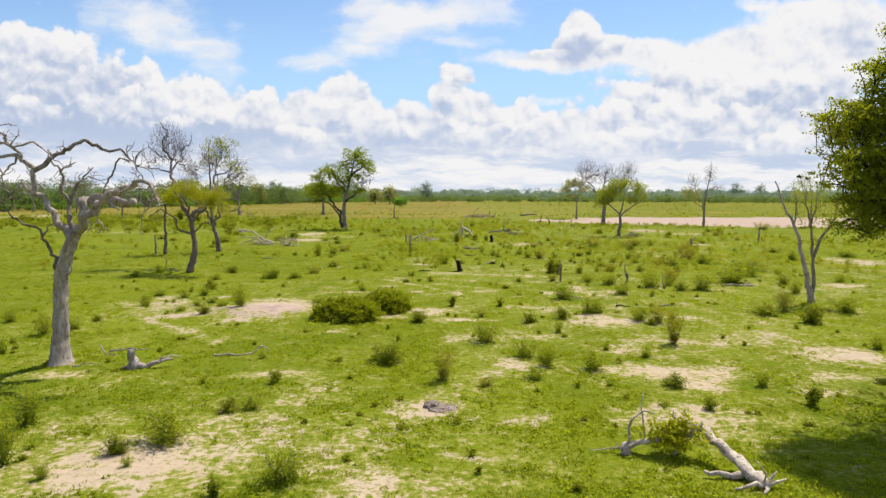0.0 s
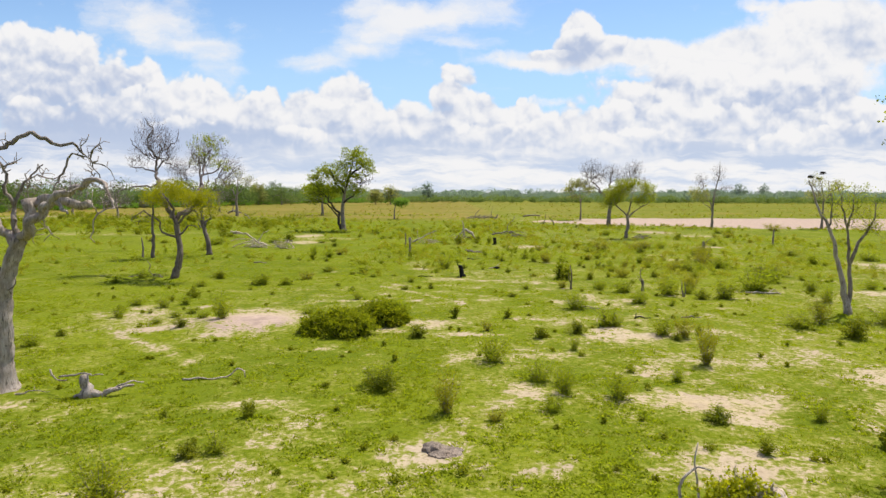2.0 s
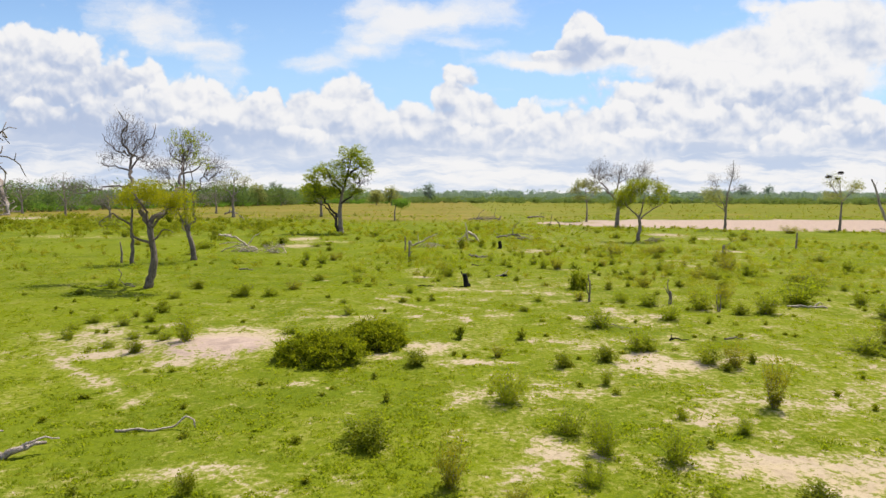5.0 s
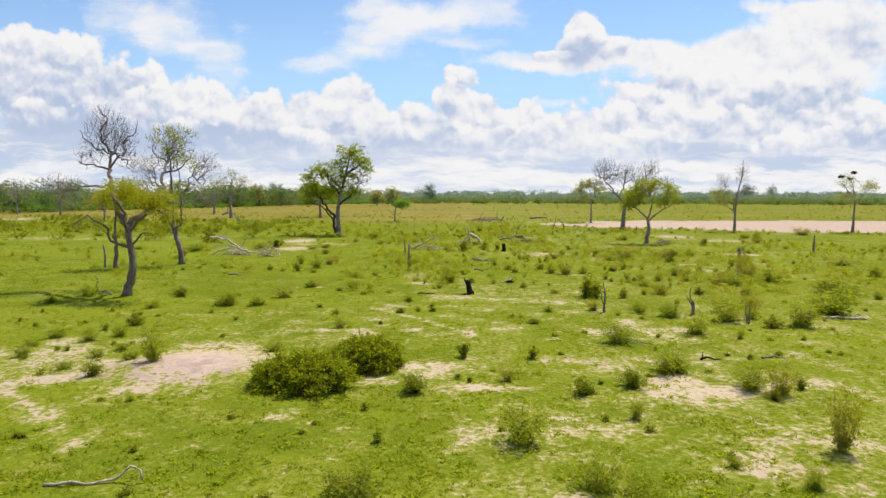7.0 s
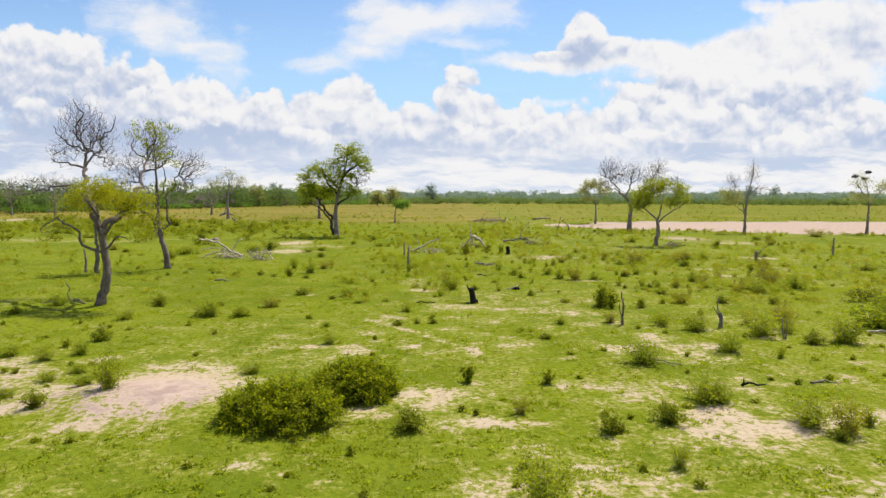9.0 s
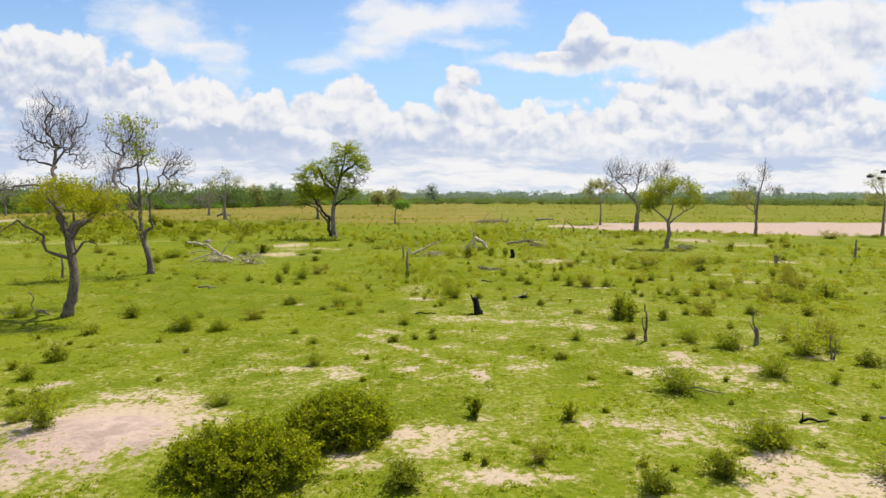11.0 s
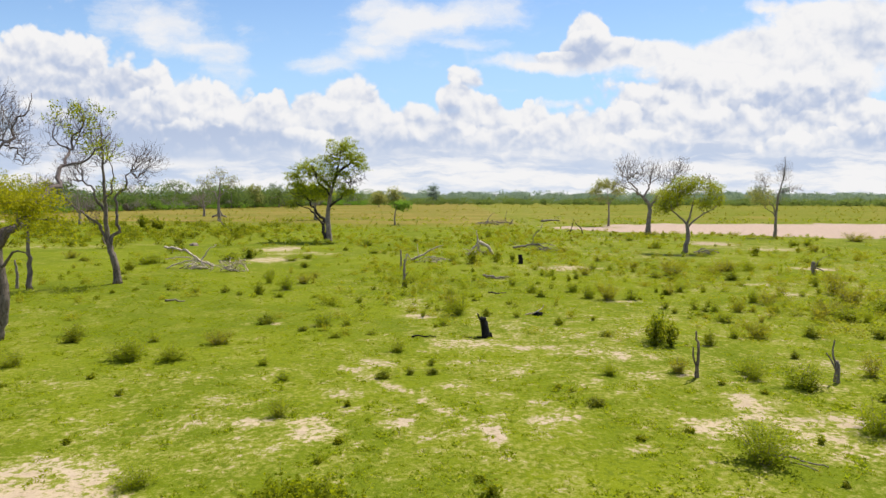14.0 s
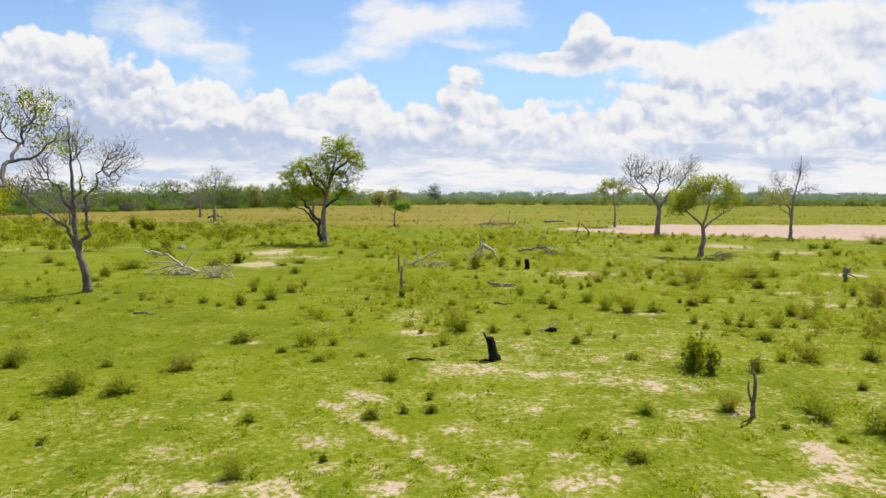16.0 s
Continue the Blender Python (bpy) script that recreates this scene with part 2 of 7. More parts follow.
def ground_material():
    m, n = material("grassland")
    at = n.add("ShaderNodeNewGeometry").outputs["Position"]
    soil = n.add("ShaderNodeAttribute", attribute_name="soil").outputs["Fac"]
    dry = n.add("ShaderNodeAttribute", attribute_name="dry").outputs["Fac"]
    def rough(scale, detail, r, distort=0.0):
        """Noise about nought, spread to about half a unit."""
        return n.math("MULTIPLY", n.math("SUBTRACT", n.noise(at, scale, detail, r, distort), 0.5), 4.0)

    n1, n2, n3, n4, n5 = rough(0.085, 4.0, 0.6), rough(0.42, 5.0, 0.62, 0.4), rough(1.7, 5.0, 0.65, 0.5), rough(6.0, 4.0, 0.65, 0.4), rough(22.0, 3.0, 0.6)
    green = n.mix(n.step(n1, -0.5, 0.5), (0.105, 0.136, 0.007), (0.153, 0.180, 0.008))
    green = n.mix(n.step(n2, -0.3, 0.7, 0.0, 0.7), green, (0.167, 0.185, 0.013))
    green = n.mix(n.step(n3, 0.0, 0.7, 0.0, 0.55), green, (0.097, 0.116, 0.008))
    green = n.mix(n.step(n4, -0.10, 0.6, 0.0, 0.70), green, (0.076, 0.104, 0.008))
    green = n.mix(n.step(n5, 0.0, 0.9, 0.0, 0.5), green, (0.220, 0.244, 0.041))
    olive = n.mix(n.step(n2, -0.5, 0.5), (0.138, 0.128, 0.018), (0.172, 0.140, 0.030))
    olive = n.mix(n.step(n3, -0.1, 0.6, 0.0, 0.6), olive, (0.118, 0.130, 0.016))
    bands = n.noise(n.vec("MULTIPLY", at, (0.012, 0.055, 1.0)), 1.0, 6.0, 0.68, 0.6)
    olive = n.mix(n.step(bands, 0.40, 0.60), olive, (0.225, 0.165, 0.045))
    olive = n.mix(n.step(n.noise(n.vec("MULTIPLY", at, (0.03, 0.12, 1.0)), 1.0, 5.0, 0.7), 0.50, 0.64, 0.0, 0.8), olive, (0.125, 0.150, 0.018))
    green = n.mix(n.step(n.math("ADD", dry, n.math("MULTIPLY", n1, 0.28)), 0.3, 0.8), green, olive)
    straw = n.mix(n.step(n4, -0.5, 0.5), (0.262, 0.248, 0.062), (0.185, 0.196, 0.026))
    sand = n.mix(n.step(n3, -0.5, 0.5), (0.478, 0.369, 0.232), (0.409, 0.318, 0.209))
    sand = n.mix(n.step(n2, -0.5, 0.5), sand, (0.444, 0.352, 0.255))
    sand = n.mix(n.step(n1, -0.3, 0.45, 0.0, 0.75), sand, (0.405, 0.313, 0.237))
    sand = n.mix(n.step(n3, 0.0, 0.9, 0.0, 0.5), sand, (0.341, 0.257, 0.186))
    sand = n.mix(n.step(n4, 0.0, 0.7, 0.0, 0.7), sand, (0.290, 0.214, 0.144))
    sand = n.mix(n.step(n5, 0.5, 0.9, 0.0, 0.6), sand, (0.171, 0.137, 0.077))
    clay = n.add("ShaderNodeAttribute", attribute_name="clay").outputs["Fac"]
    earth = n.mix(n.step(n3, -0.4, 0.6), (0.435, 0.322, 0.268), (0.315, 0.232, 0.196))
    sand = n.mix(n.step(n.math("ADD", clay, n.math("MULTIPLY", n3, 0.3)), 0.2, 0.8), sand, earth)
    f = n.math("ADD", soil, n.math("MULTIPLY", n3, 0.42))
    f = n.math("ADD", f, n.math("MULTIPLY", n2, 0.32))
    f = n.math("ADD", f, n.math("MULTIPLY", n4, -0.40))
    f = n.math("ADD", f, n.math("MULTIPLY", n5, 0.16))
    col = n.mix(n.step(f, 0.10, 0.50, 0.0, 0.80), green, straw)
    col = n.mix(n.step(f, 0.44, 0.80, 0.0, 0.97), col, sand)
    p = n.add("ShaderNodeBsdfPrincipled", {"Base Color": col, "Roughness": 1.0, "Specular IOR Level": 0.02})
    h = n.math("ADD", n.math("MULTIPLY", n3, 0.3), n.math("MULTIPLY", n4, 0.35))
    h = n.math("SUBTRACT", h, n.step(f, 0.3, 0.7, 0.0, 0.25))
    finish(n, p.outputs[0], h, 0.38, 0.08, p)
    return m


GRASSLAND = ground_material()
PALE_BARK = bark("weathered_grey_wood", (0.50, 0.42, 0.37), (0.26, 0.205, 0.175))
GREY_BARK = bark("grey_bark", (0.34, 0.28, 0.235), (0.15, 0.12, 0.10))
DARK_BARK = bark("dark_twigs", (0.085, 0.07, 0.06), (0.035, 0.029, 0.025))
DUSKY_BARK = bark("dusky_bark", (0.25, 0.20, 0.165), (0.10, 0.078, 0.065))
POST_WOOD = bark("dead_stem_wood", (0.30, 0.235, 0.175), (0.13, 0.095, 0.07))
PURPLE_TWIG = bark("purplish_twigs", (0.22, 0.175, 0.165), (0.11, 0.085, 0.082))
ASH_TWIG = bark("ashen_twigs", (0.30, 0.25, 0.23), (0.17, 0.14, 0.13))
BLEACHED = bark("bleached_wood", (0.66, 0.56, 0.47), (0.34, 0.265, 0.205), 7.0, 0.9, 0.35)
CHAR = bark("charred_wood", (0.022, 0.02, 0.019), (0.008, 0.008, 0.008), 14.0, 0.8)
NEST = bark("nest_sticks", (0.07, 0.055, 0.045), (0.03, 0.024, 0.02), 20.0)
CLAY = bark("mound_clay", (0.33, 0.26, 0.21), (0.16, 0.125, 0.105), 7.0, 0.95)
LEAF_FRESH = foliage("fresh_leaves", (0.165, 0.200, 0.014), (0.225, 0.258, 0.018), (0.285, 0.305, 0.03), 0.60, 0.65)
LEAF_YELLOW = foliage("yellow_green_leaves", (0.190, 0.205, 0.008), (0.255, 0.260, 0.010), (0.31, 0.30, 0.02), 0.58, 0.6)
LEAF_TREE = foliage("tree_leaves", (0.165, 0.210, 0.018), (0.235, 0.278, 0.025), (0.32, 0.340, 0.040), 0.64, 0.7)
LEAF_BROAD = foliage("broad_tree_leaves", (0.105, 0.130, 0.007), (0.165, 0.190, 0.010), (0.245, 0.260, 0.016), 0.58, 0.6, 1.3)
LEAF_DARK = foliage("dark_leaves", (0.115, 0.145, 0.008), (0.165, 0.190, 0.010), (0.235, 0.240, 0.018), 0.55, 0.6)
LEAF_DRY = foliage("dry_leaves", (0.225, 0.225, 0.012), (0.270, 0.258, 0.018), (0.30, 0.27, 0.032), 0.63, 0.8)
LEAF_SHRUB = foliage("shrub_leaves", (0.220, 0.262, 0.012), (0.268, 0.305, 0.015), (0.305, 0.318, 0.024), 0.60, 0.8)
LEAF_BUSH = foliage("bush_leaves", (0.135, 0.170, 0.007), (0.235, 0.265, 0.010), (0.36, 0.365, 0.02), 0.60, 0.65, 4.0)
LEAF_SHOOT = foliage("shoot_leaves", (0.25, 0.27, 0.010), (0.30, 0.31, 0.014), (0.36, 0.34, 0.02), 0.62, 0.7)
LEAF_GREY = foliage("grey_green_leaves", (0.235, 0.250, 0.085), (0.29, 0.295, 0.105), (0.34, 0.325, 0.14), 0.6, 0.8)
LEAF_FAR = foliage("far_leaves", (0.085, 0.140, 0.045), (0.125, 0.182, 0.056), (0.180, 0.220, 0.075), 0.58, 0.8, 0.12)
# far haze is painted into this leaf colour as a pale blue tint
LEAF_FAR_HAZED = foliage("haze_tinted_leaves", (0.150, 0.205, 0.205), (0.175, 0.230, 0.222), (0.20, 0.25, 0.225), 0.58, 0.8, 0.06)
LEAF_BARE = foliage("bare_thicket", (0.19, 0.165, 0.165), (0.23, 0.20, 0.195), (0.26, 0.235, 0.21), 0.3, 0.8)
LEAF_OLIVE = foliage("olive_brush", (0.225, 0.218, 0.026), (0.255, 0.235, 0.035), (0.28, 0.245, 0.055), 0.66, 0.8)
LEAF_BRIGHT = foliage("bright_leaves", (0.105, 0.205, 0.030), (0.145, 0.255, 0.040), (0.19, 0.29, 0.05), 0.62, 0.8)
TUFT = foliage("tuft_blades", (0.190, 0.240, 0.008), (0.245, 0.285, 0.011), (0.30, 0.315, 0.026), 0.70, 0.8, 2.0)
GRASS = foliage("grass_blades", (0.140, 0.182, 0.006), (0.190, 0.228, 0.010), (0.28, 0.27, 0.042), 0.5, 0.7)


# ---- ground ----
rng = np.random.default_rng(7)
PATCHES = []


def soil_patch(x, y, rx, ry, amount):
    """A bare sandy place in the grass."""
    PATCHES.append((x, y, rx, ry, amount))


soil_patch(-7.9, 13.1, 1.63, 1.23, 1.0)
soil_patch(-6.3, 14.3, 1.52, 0.97, 0.5)
soil_patch(-1.4, 12.5, 0.67, 0.63, 0.8)
soil_patch(-2.2, 13.6, 0.36, 0.30, 0.7)
soil_patch(-0.4, 17.2, 1.07, 1.02, 0.8)
soil_patch(2.3, 16.3, 0.73, 0.50, 0.6)
soil_patch(0.2, 14.1, 0.76, 0.38, 0.7)
soil_patch(7.9, 20.9, 2.60, 1.08, 1.0)
soil_patch(8.3, 20.0, 1.07, 1.12, 1.0)
soil_patch(6.6, 16.5, 2.06, 1.20, 0.8)
soil_patch(7.4, 15.5, 0.83, 0.61, 0.7)
soil_patch(2.3, 21.9, 0.68, 0.89, 0.9)
soil_patch(1.6, 20.8, 0.74, 0.67, 0.7)
soil_patch(14.9, 23.2, 2.06, 1.49, 0.9)
soil_patch(12.9, 20.4, 2.18, 0.77, 0.6)
soil_patch(-9.0, 32.2, 2.51, 3.13, 1.3)
soil_patch(-12.7, 20.3, 1.45, 0.51, 0.8)
soil_patch(-3.7, 18.3, 1.62, 2.07, 0.4)
soil_patch(-4.6, 16.5, 1.47, 0.85, 0.5)
soil_patch(-9.1, 16.2, 1.45, 0.58, 0.5)
soil_patch(13.3, 26.1, 3.69, 2.59, 0.5)
soil_patch(8.2, 33.0, 1.76, 1.32, 0.6)
soil_patch(0.8, 13.0, 0.69, 0.67, 0.5)
soil_patch(-0.7, 31.8, 0.95, 1.27, 0.9)
soil_patch(0.9, 29.8, 1.39, 0.59, 0.9)
soil_patch(-2.7, 30.5, 1.08, 0.51, 0.8)
soil_patch(0.9, 25.9, 0.83, 1.13, 0.7)
soil_patch(2.9, 25.9, 0.83, 0.75, 0.6)
soil_patch(4.1, 26.1, 0.84, 0.85, 0.7)
soil_patch(7.7, 29.1, 2.16, 1.53, 0.8)
soil_patch(7.3, 24.3, 1.23, 1.07, 0.8)
soil_patch(8.8, 24.4, 0.75, 0.62, 0.5)
soil_patch(9.7, 38.3, 2.24, 0.95, 0.6)
soil_patch(-14.6, 32.8, 2.99, 2.32, 0.6)
soil_patch(-12.2, 30.4, 2.52, 0.63, 0.9)
soil_patch(-11.1, 27.1, 0.60, 0.79, 0.7)
soil_patch(-9.1, 25.2, 0.40, 0.69, 0.6)
soil_patch(1.6, 23.0, 0.68, 0.64, 0.5)
soil_patch(8.1, 22.9, 0.67, 0.50, 0.7)
soil_patch(4.6, 32.9, 1.41, 0.63, 0.6)
soil_patch(-9.1, 31.4, 2.80, 2.05, 1.0)
soil_patch(0.1, 47.1, 1.73, 1.00, 0.8)
soil_patch(3.2, 46.8, 1.52, 0.42, 0.8)
soil_patch(-7.6, 37.9, 1.34, 0.49, 0.5)
soil_patch(-5.4, 38.1, 0.68, 0.35, 0.9)
soil_patch(-4.0, 38.2, 0.68, 0.51, 0.9)
soil_patch(-3.4, 40.5, 0.80, 0.56, 0.5)
soil_patch(-2.8, 39.0, 0.73, 0.35, 0.5)
soil_patch(-1.7, 38.0, 0.67, 0.35, 0.7)
soil_patch(2.9, 38.9, 0.71, 0.70, 0.7)
soil_patch(6.6, 45.0, 1.38, 0.82, 0.7)
soil_patch(6.5, 42.7, 0.91, 0.55, 0.7)
soil_patch(8.7, 39.9, 0.64, 0.58, 0.9)
soil_patch(8.3, 38.8, 0.94, 0.39, 0.9)
soil_patch(6.7, 38.2, 0.90, 0.50, 0.9)
soil_patch(4.0, 42.0, 1.03, 0.67, 0.5)
soil_patch(1.8, 43.1, 0.94, 1.20, 0.5)
soil_patch(1.4, 40.4, 0.53, 0.35, 0.5)
soil_patch(3.0, 49.3, 1.05, 2.14, 0.5)
soil_patch(9.4, 74.6, 2.62, 1.80, 0.9)
soil_patch(-19.4, 92.2, 2.38, 3.32, 1.0)
soil_patch(-17.1, 80.6, 2.46, 2.73, 0.9)
soil_patch(-45.9, 93.7, 6.76, 2.10, 0.5)
soil_patch(-15.6, 86.7, 3.83, 1.68, 0.7)
soil_patch(-2.2, 56.3, 1.37, 2.14, 0.5)
soil_patch(-1.7, 53.0, 0.98, 0.69, 0.8)
soil_patch(20.6, 60.8, 1.56, 0.93, 0.8)
soil_patch(30.1, 74.2, 2.58, 1.41, 0.8)
soil_patch(20.9, 64.9, 1.05, 0.70, 0.9)
soil_patch(33.0, 102.1, 3.38, 5.18, 0.8)
soil_patch(36.1, 93.6, 3.62, 2.06, 0.8)
soil_patch(-39.4, 97.8, 3.90, 1.57, 0.45)
soil_patch(-3.7, 43.2, 0.47, 0.30, 0.8)
soil_patch(-2.9, 42.3, 0.45, 0.31, 0.5)
soil_patch(-2.1, 41.2, 0.45, 0.31, 0.5)
soil_patch(-1.4, 40.4, 0.45, 0.31, 0.5)
soil_patch(-0.8, 39.6, 0.45, 0.31, 0.5)
soil_patch(-0.3, 39.0, 0.46, 0.31, 0.5)
soil_patch(0.2, 38.3, 0.46, 0.31, 0.5)
soil_patch(0.6, 37.7, 0.43, 0.30, 0.8)

soil_patch(5.9, 32.0, 1.07, 0.99, 0.75)
soil_patch(7.3, 30.2, 1.24, 1.15, 0.80)
soil_patch(8.4, 29.2, 1.24, 0.90, 0.85)
soil_patch(9.1, 37.4, 1.12, 0.81, 0.70)
soil_patch(6.7, 37.6, 0.76, 0.52, 0.60)
soil_patch(9.8, 29.8, 0.69, 0.60, 0.80)
soil_patch(11.1, 29.8, 0.34, 0.43, 0.60)
soil_patch(0.8, 29.8, 0.78, 0.39, 0.85)
soil_patch(2.3, 29.8, 0.52, 0.24, 0.85)
soil_patch(0.2, 32.1, 0.79, 0.79, 0.75)
soil_patch(3.5, 33.0, 0.62, 0.62, 0.70)
soil_patch(3.1, 26.9, 0.43, 0.75, 0.60)
soil_patch(0.7, 26.0, 0.40, 0.41, 0.80)
soil_patch(3.3, 25.8, 0.79, 0.43, 0.70)
soil_patch(9.4, 27.2, 0.29, 0.24, 0.70)
soil_patch(14.9, 36.0, 0.71, 0.45, 0.60)
soil_patch(13.2, 34.2, 0.54, 0.34, 0.70)
soil_patch(10.5, 33.4, 0.42, 0.43, 0.80)
soil_patch(9.5, 33.9, 0.54, 0.37, 0.70)
soil_patch(11.9, 38.6, 0.39, 0.39, 0.70)
soil_patch(11.5, 41.6, 0.58, 0.69, 0.80)
soil_patch(13.5, 40.0, 0.83, 0.31, 0.60)
soil_patch(4.2, 36.5, 0.60, 0.38, 0.60)
soil_patch(2.4, 35.0, 0.34, 0.29, 0.60)
soil_patch(-15.4, 35.7, 0.94, 1.12, 0.70)
soil_patch(-13.0, 35.8, 0.71, 0.62, 0.70)
soil_patch(-11.9, 32.2, 1.09, 0.95, 0.70)
soil_patch(-11.7, 30.3, 1.08, 0.36, 0.80)
soil_patch(-3.9, 37.8, 0.77, 0.74, 0.70)
soil_patch(-5.9, 35.2, 0.46, 0.34, 0.80)
soil_patch(-8.4, 34.7, 1.23, 0.49, 0.60)
soil_patch(-0.9, 31.8, 0.48, 1.22, 0.85)
soil_patch(-2.4, 30.4, 0.90, 0.57, 0.80)
soil_patch(-4.6, 27.0, 0.43, 0.37, 0.70)
soil_patch(-2.7, 26.1, 0.47, 0.27, 0.55)
soil_patch(-8.0, 25.7, 0.46, 0.23, 0.55)
soil_patch(-3.8, 26.5, 0.28, 0.22, 0.55)
soil_patch(-9.0, 31.9, 2.25, 1.86, 0.90)
soil_patch(-5.6, 38.2, 0.38, 0.25, 0.80)
soil_patch(-4.3, 38.2, 0.45, 0.32, 0.85)
soil_patch(-7.2, 37.5, 0.43, 0.35, 0.60)
soil_patch(-6.8, 38.0, 0.44, 0.31, 0.55)
soil_patch(-3.7, 37.2, 0.77, 0.53, 0.80)
soil_patch(-3.4, 40.5, 0.35, 0.33, 0.70)
soil_patch(-3.0, 39.2, 0.40, 0.28, 0.70)
soil_patch(-1.6, 38.0, 0.52, 0.31, 0.80)
soil_patch(-2.9, 43.9, 0.84, 0.62, 0.55)
soil_patch(-0.9, 46.3, 0.59, 0.78, 0.70)
soil_patch(-9.2, 37.4, 0.43, 0.24, 0.60)
soil_patch(-7.1, 42.3, 0.39, 0.29, 0.50)
soil_patch(-6.7, 38.6, 0.70, 0.19, 0.50)
soil_patch(-1.1, 39.8, 0.33, 0.22, 0.60)
soil_patch(-9.8, 51.1, 0.29, 0.51, 0.60)
soil_patch(-8.4, 50.8, 0.43, 0.38, 0.60)
soil_patch(-9.8, 39.5, 0.41, 0.21, 0.50)
soil_patch(0.2, 47.0, 1.15, 0.82, 0.80)
soil_patch(3.3, 46.7, 0.71, 0.40, 0.80)
soil_patch(5.5, 45.7, 1.71, 0.41, 0.65)
soil_patch(6.8, 45.4, 0.78, 0.87, 0.65)
soil_patch(5.3, 48.2, 0.63, 0.61, 0.60)
soil_patch(2.3, 38.4, 0.72, 0.43, 0.75)
soil_patch(2.3, 40.1, 0.34, 0.31, 0.65)
soil_patch(1.6, 40.6, 0.26, 0.24, 0.75)
soil_patch(0.0, 41.5, 0.37, 0.32, 0.65)
soil_patch(1.9, 43.0, 0.60, 0.56, 0.60)
soil_patch(8.5, 40.0, 0.67, 0.79, 0.85)
soil_patch(6.6, 37.9, 0.87, 0.60, 0.85)
soil_patch(8.7, 38.8, 0.92, 0.34, 0.80)
soil_patch(9.0, 38.1, 0.73, 0.61, 0.80)
soil_patch(8.9, 41.7, 0.28, 0.32, 0.60)
soil_patch(11.7, 42.0, 0.28, 0.72, 0.80)
soil_patch(4.5, 41.9, 0.47, 0.72, 0.55)
soil_patch(0.6, 44.3, 0.64, 0.43, 0.55)
soil_patch(9.8, 57.8, 1.06, 0.49, 0.80)
soil_patch(7.7, 42.7, 0.29, 0.18, 0.80)
soil_patch(7.7, 41.0, 0.18, 0.20, 0.70)
soil_patch(6.3, 42.8, 0.39, 0.24, 0.55)
soil_patch(7.0, 42.5, 0.48, 0.24, 0.50)
soil_patch(7.8, 28.5, 1.55, 0.75, 0.70)
soil_patch(2.8, 21.5, 0.88, 0.71, 0.70)
soil_patch(7.4, 23.7, 0.86, 0.52, 0.70)
soil_patch(10.4, 25.2, 2.75, 0.69, 0.60)
soil_patch(13.7, 26.8, 2.91, 0.77, 0.60)
soil_patch(14.9, 23.0, 1.88, 0.98, 0.80)
soil_patch(26.0, 41.1, 2.59, 1.28, 0.70)
soil_patch(36.8, 56.0, 3.01, 3.30, 0.80)
soil_patch(11.5, 18.9, 1.04, 0.67, 0.60)
soil_patch(1.5, 25.2, 1.37, 0.59, 0.60)
soil_patch(10.9, 30.5, 2.49, 1.00, 0.60)
soil_patch(6.3, 32.8, 1.78, 0.82, 0.50)
soil_patch(9.0, 36.5, 1.97, 0.81, 0.60)
soil_patch(-1.3, 12.7, 0.70, 0.46, 0.70)
soil_patch(0.4, 13.9, 0.77, 0.31, 0.60)
soil_patch(-101.7, 156.5, 5.60, 14.71, 0.90)
soil_patch(-54.7, 96.0, 4.30, 4.14, 0.50)
soil_patch(7.1, 16.3, 1.05, 0.84, 0.80)
soil_patch(1.3, 12.7, 0.47, 0.31, 0.55)
soil_patch(-5.3, 20.4, 1.68, 0.65, 0.60)
soil_patch(-5.8, 16.3, 2.24, 0.58, 0.55)
soil_patch(-4.3, 17.6, 0.97, 0.39, 0.60)
soil_patch(-5.6, 12.3, 0.91, 0.29, 0.60)
soil_patch(9.5, 16.3, 1.20, 0.42, 0.40)


def bare_trail(points, wide, amount):
    """A game trail: a run of small bare spots from point to point."""
    for (xa, ya), (xb, yb) in zip(points, points[1:]):
        k = max(2, int(math.hypot(xb - xa, yb - ya) / 0.22))
        for i in range(k):
            g = i / k
            soil_patch(xa + (xb - xa) * g + 0.1 * math.sin(9 * g + xa), ya + (yb - ya) * g, wide * (0.8 + 0.4 * math.sin(5 * g + ya) ** 2), 0.3, amount)


bare_trail([(-4.1, 43.6), (-3.1, 42.5), (-1.8, 41.0), (-0.8, 39.7), (-0.5, 39.2), (0.2, 38.3), (0.8, 37.5), (1.1, 36.9)], 0.22, 0.85)
bare_trail([(-18.0, 34.9), (-16.1, 32.8), (-14.4, 30.2), (-12.8, 28.5), (-10.3, 25.7)], 0.20, 0.5)
bare_trail([(-0.4, 38.8), (0.3, 38.1), (1.0, 36.9)], 0.25, 0.6)
bare_trail([(-15.6, 31.6), (-13.1, 28.8), (-11.6, 27.6), (-10.1, 26.1), (-8.8, 24.7)], 0.24, 0.75)
soil_patch(-7.2, 13.4, 2.9, 1.7, 1.0)
soil_patch(-4.0, 15.0, 4.5, 2.2, 0.5)
soil_patch(-1.0, 12.6, 1.6, 1.0, 0.8)


def height_at(x, y):
    x, y = np.asarray(x, float), np.asarray(y, float)
    return 0.035 * np.sin(x * 0.43 + 1.3) * np.sin(y * 0.37) + 0.025 * np.sin(x * 1.1 + y * 0.7) + 0.32 * np.exp(-((x + 9.4) / 2.6) ** 2 - ((y - 31.3) / 1.9) ** 2)


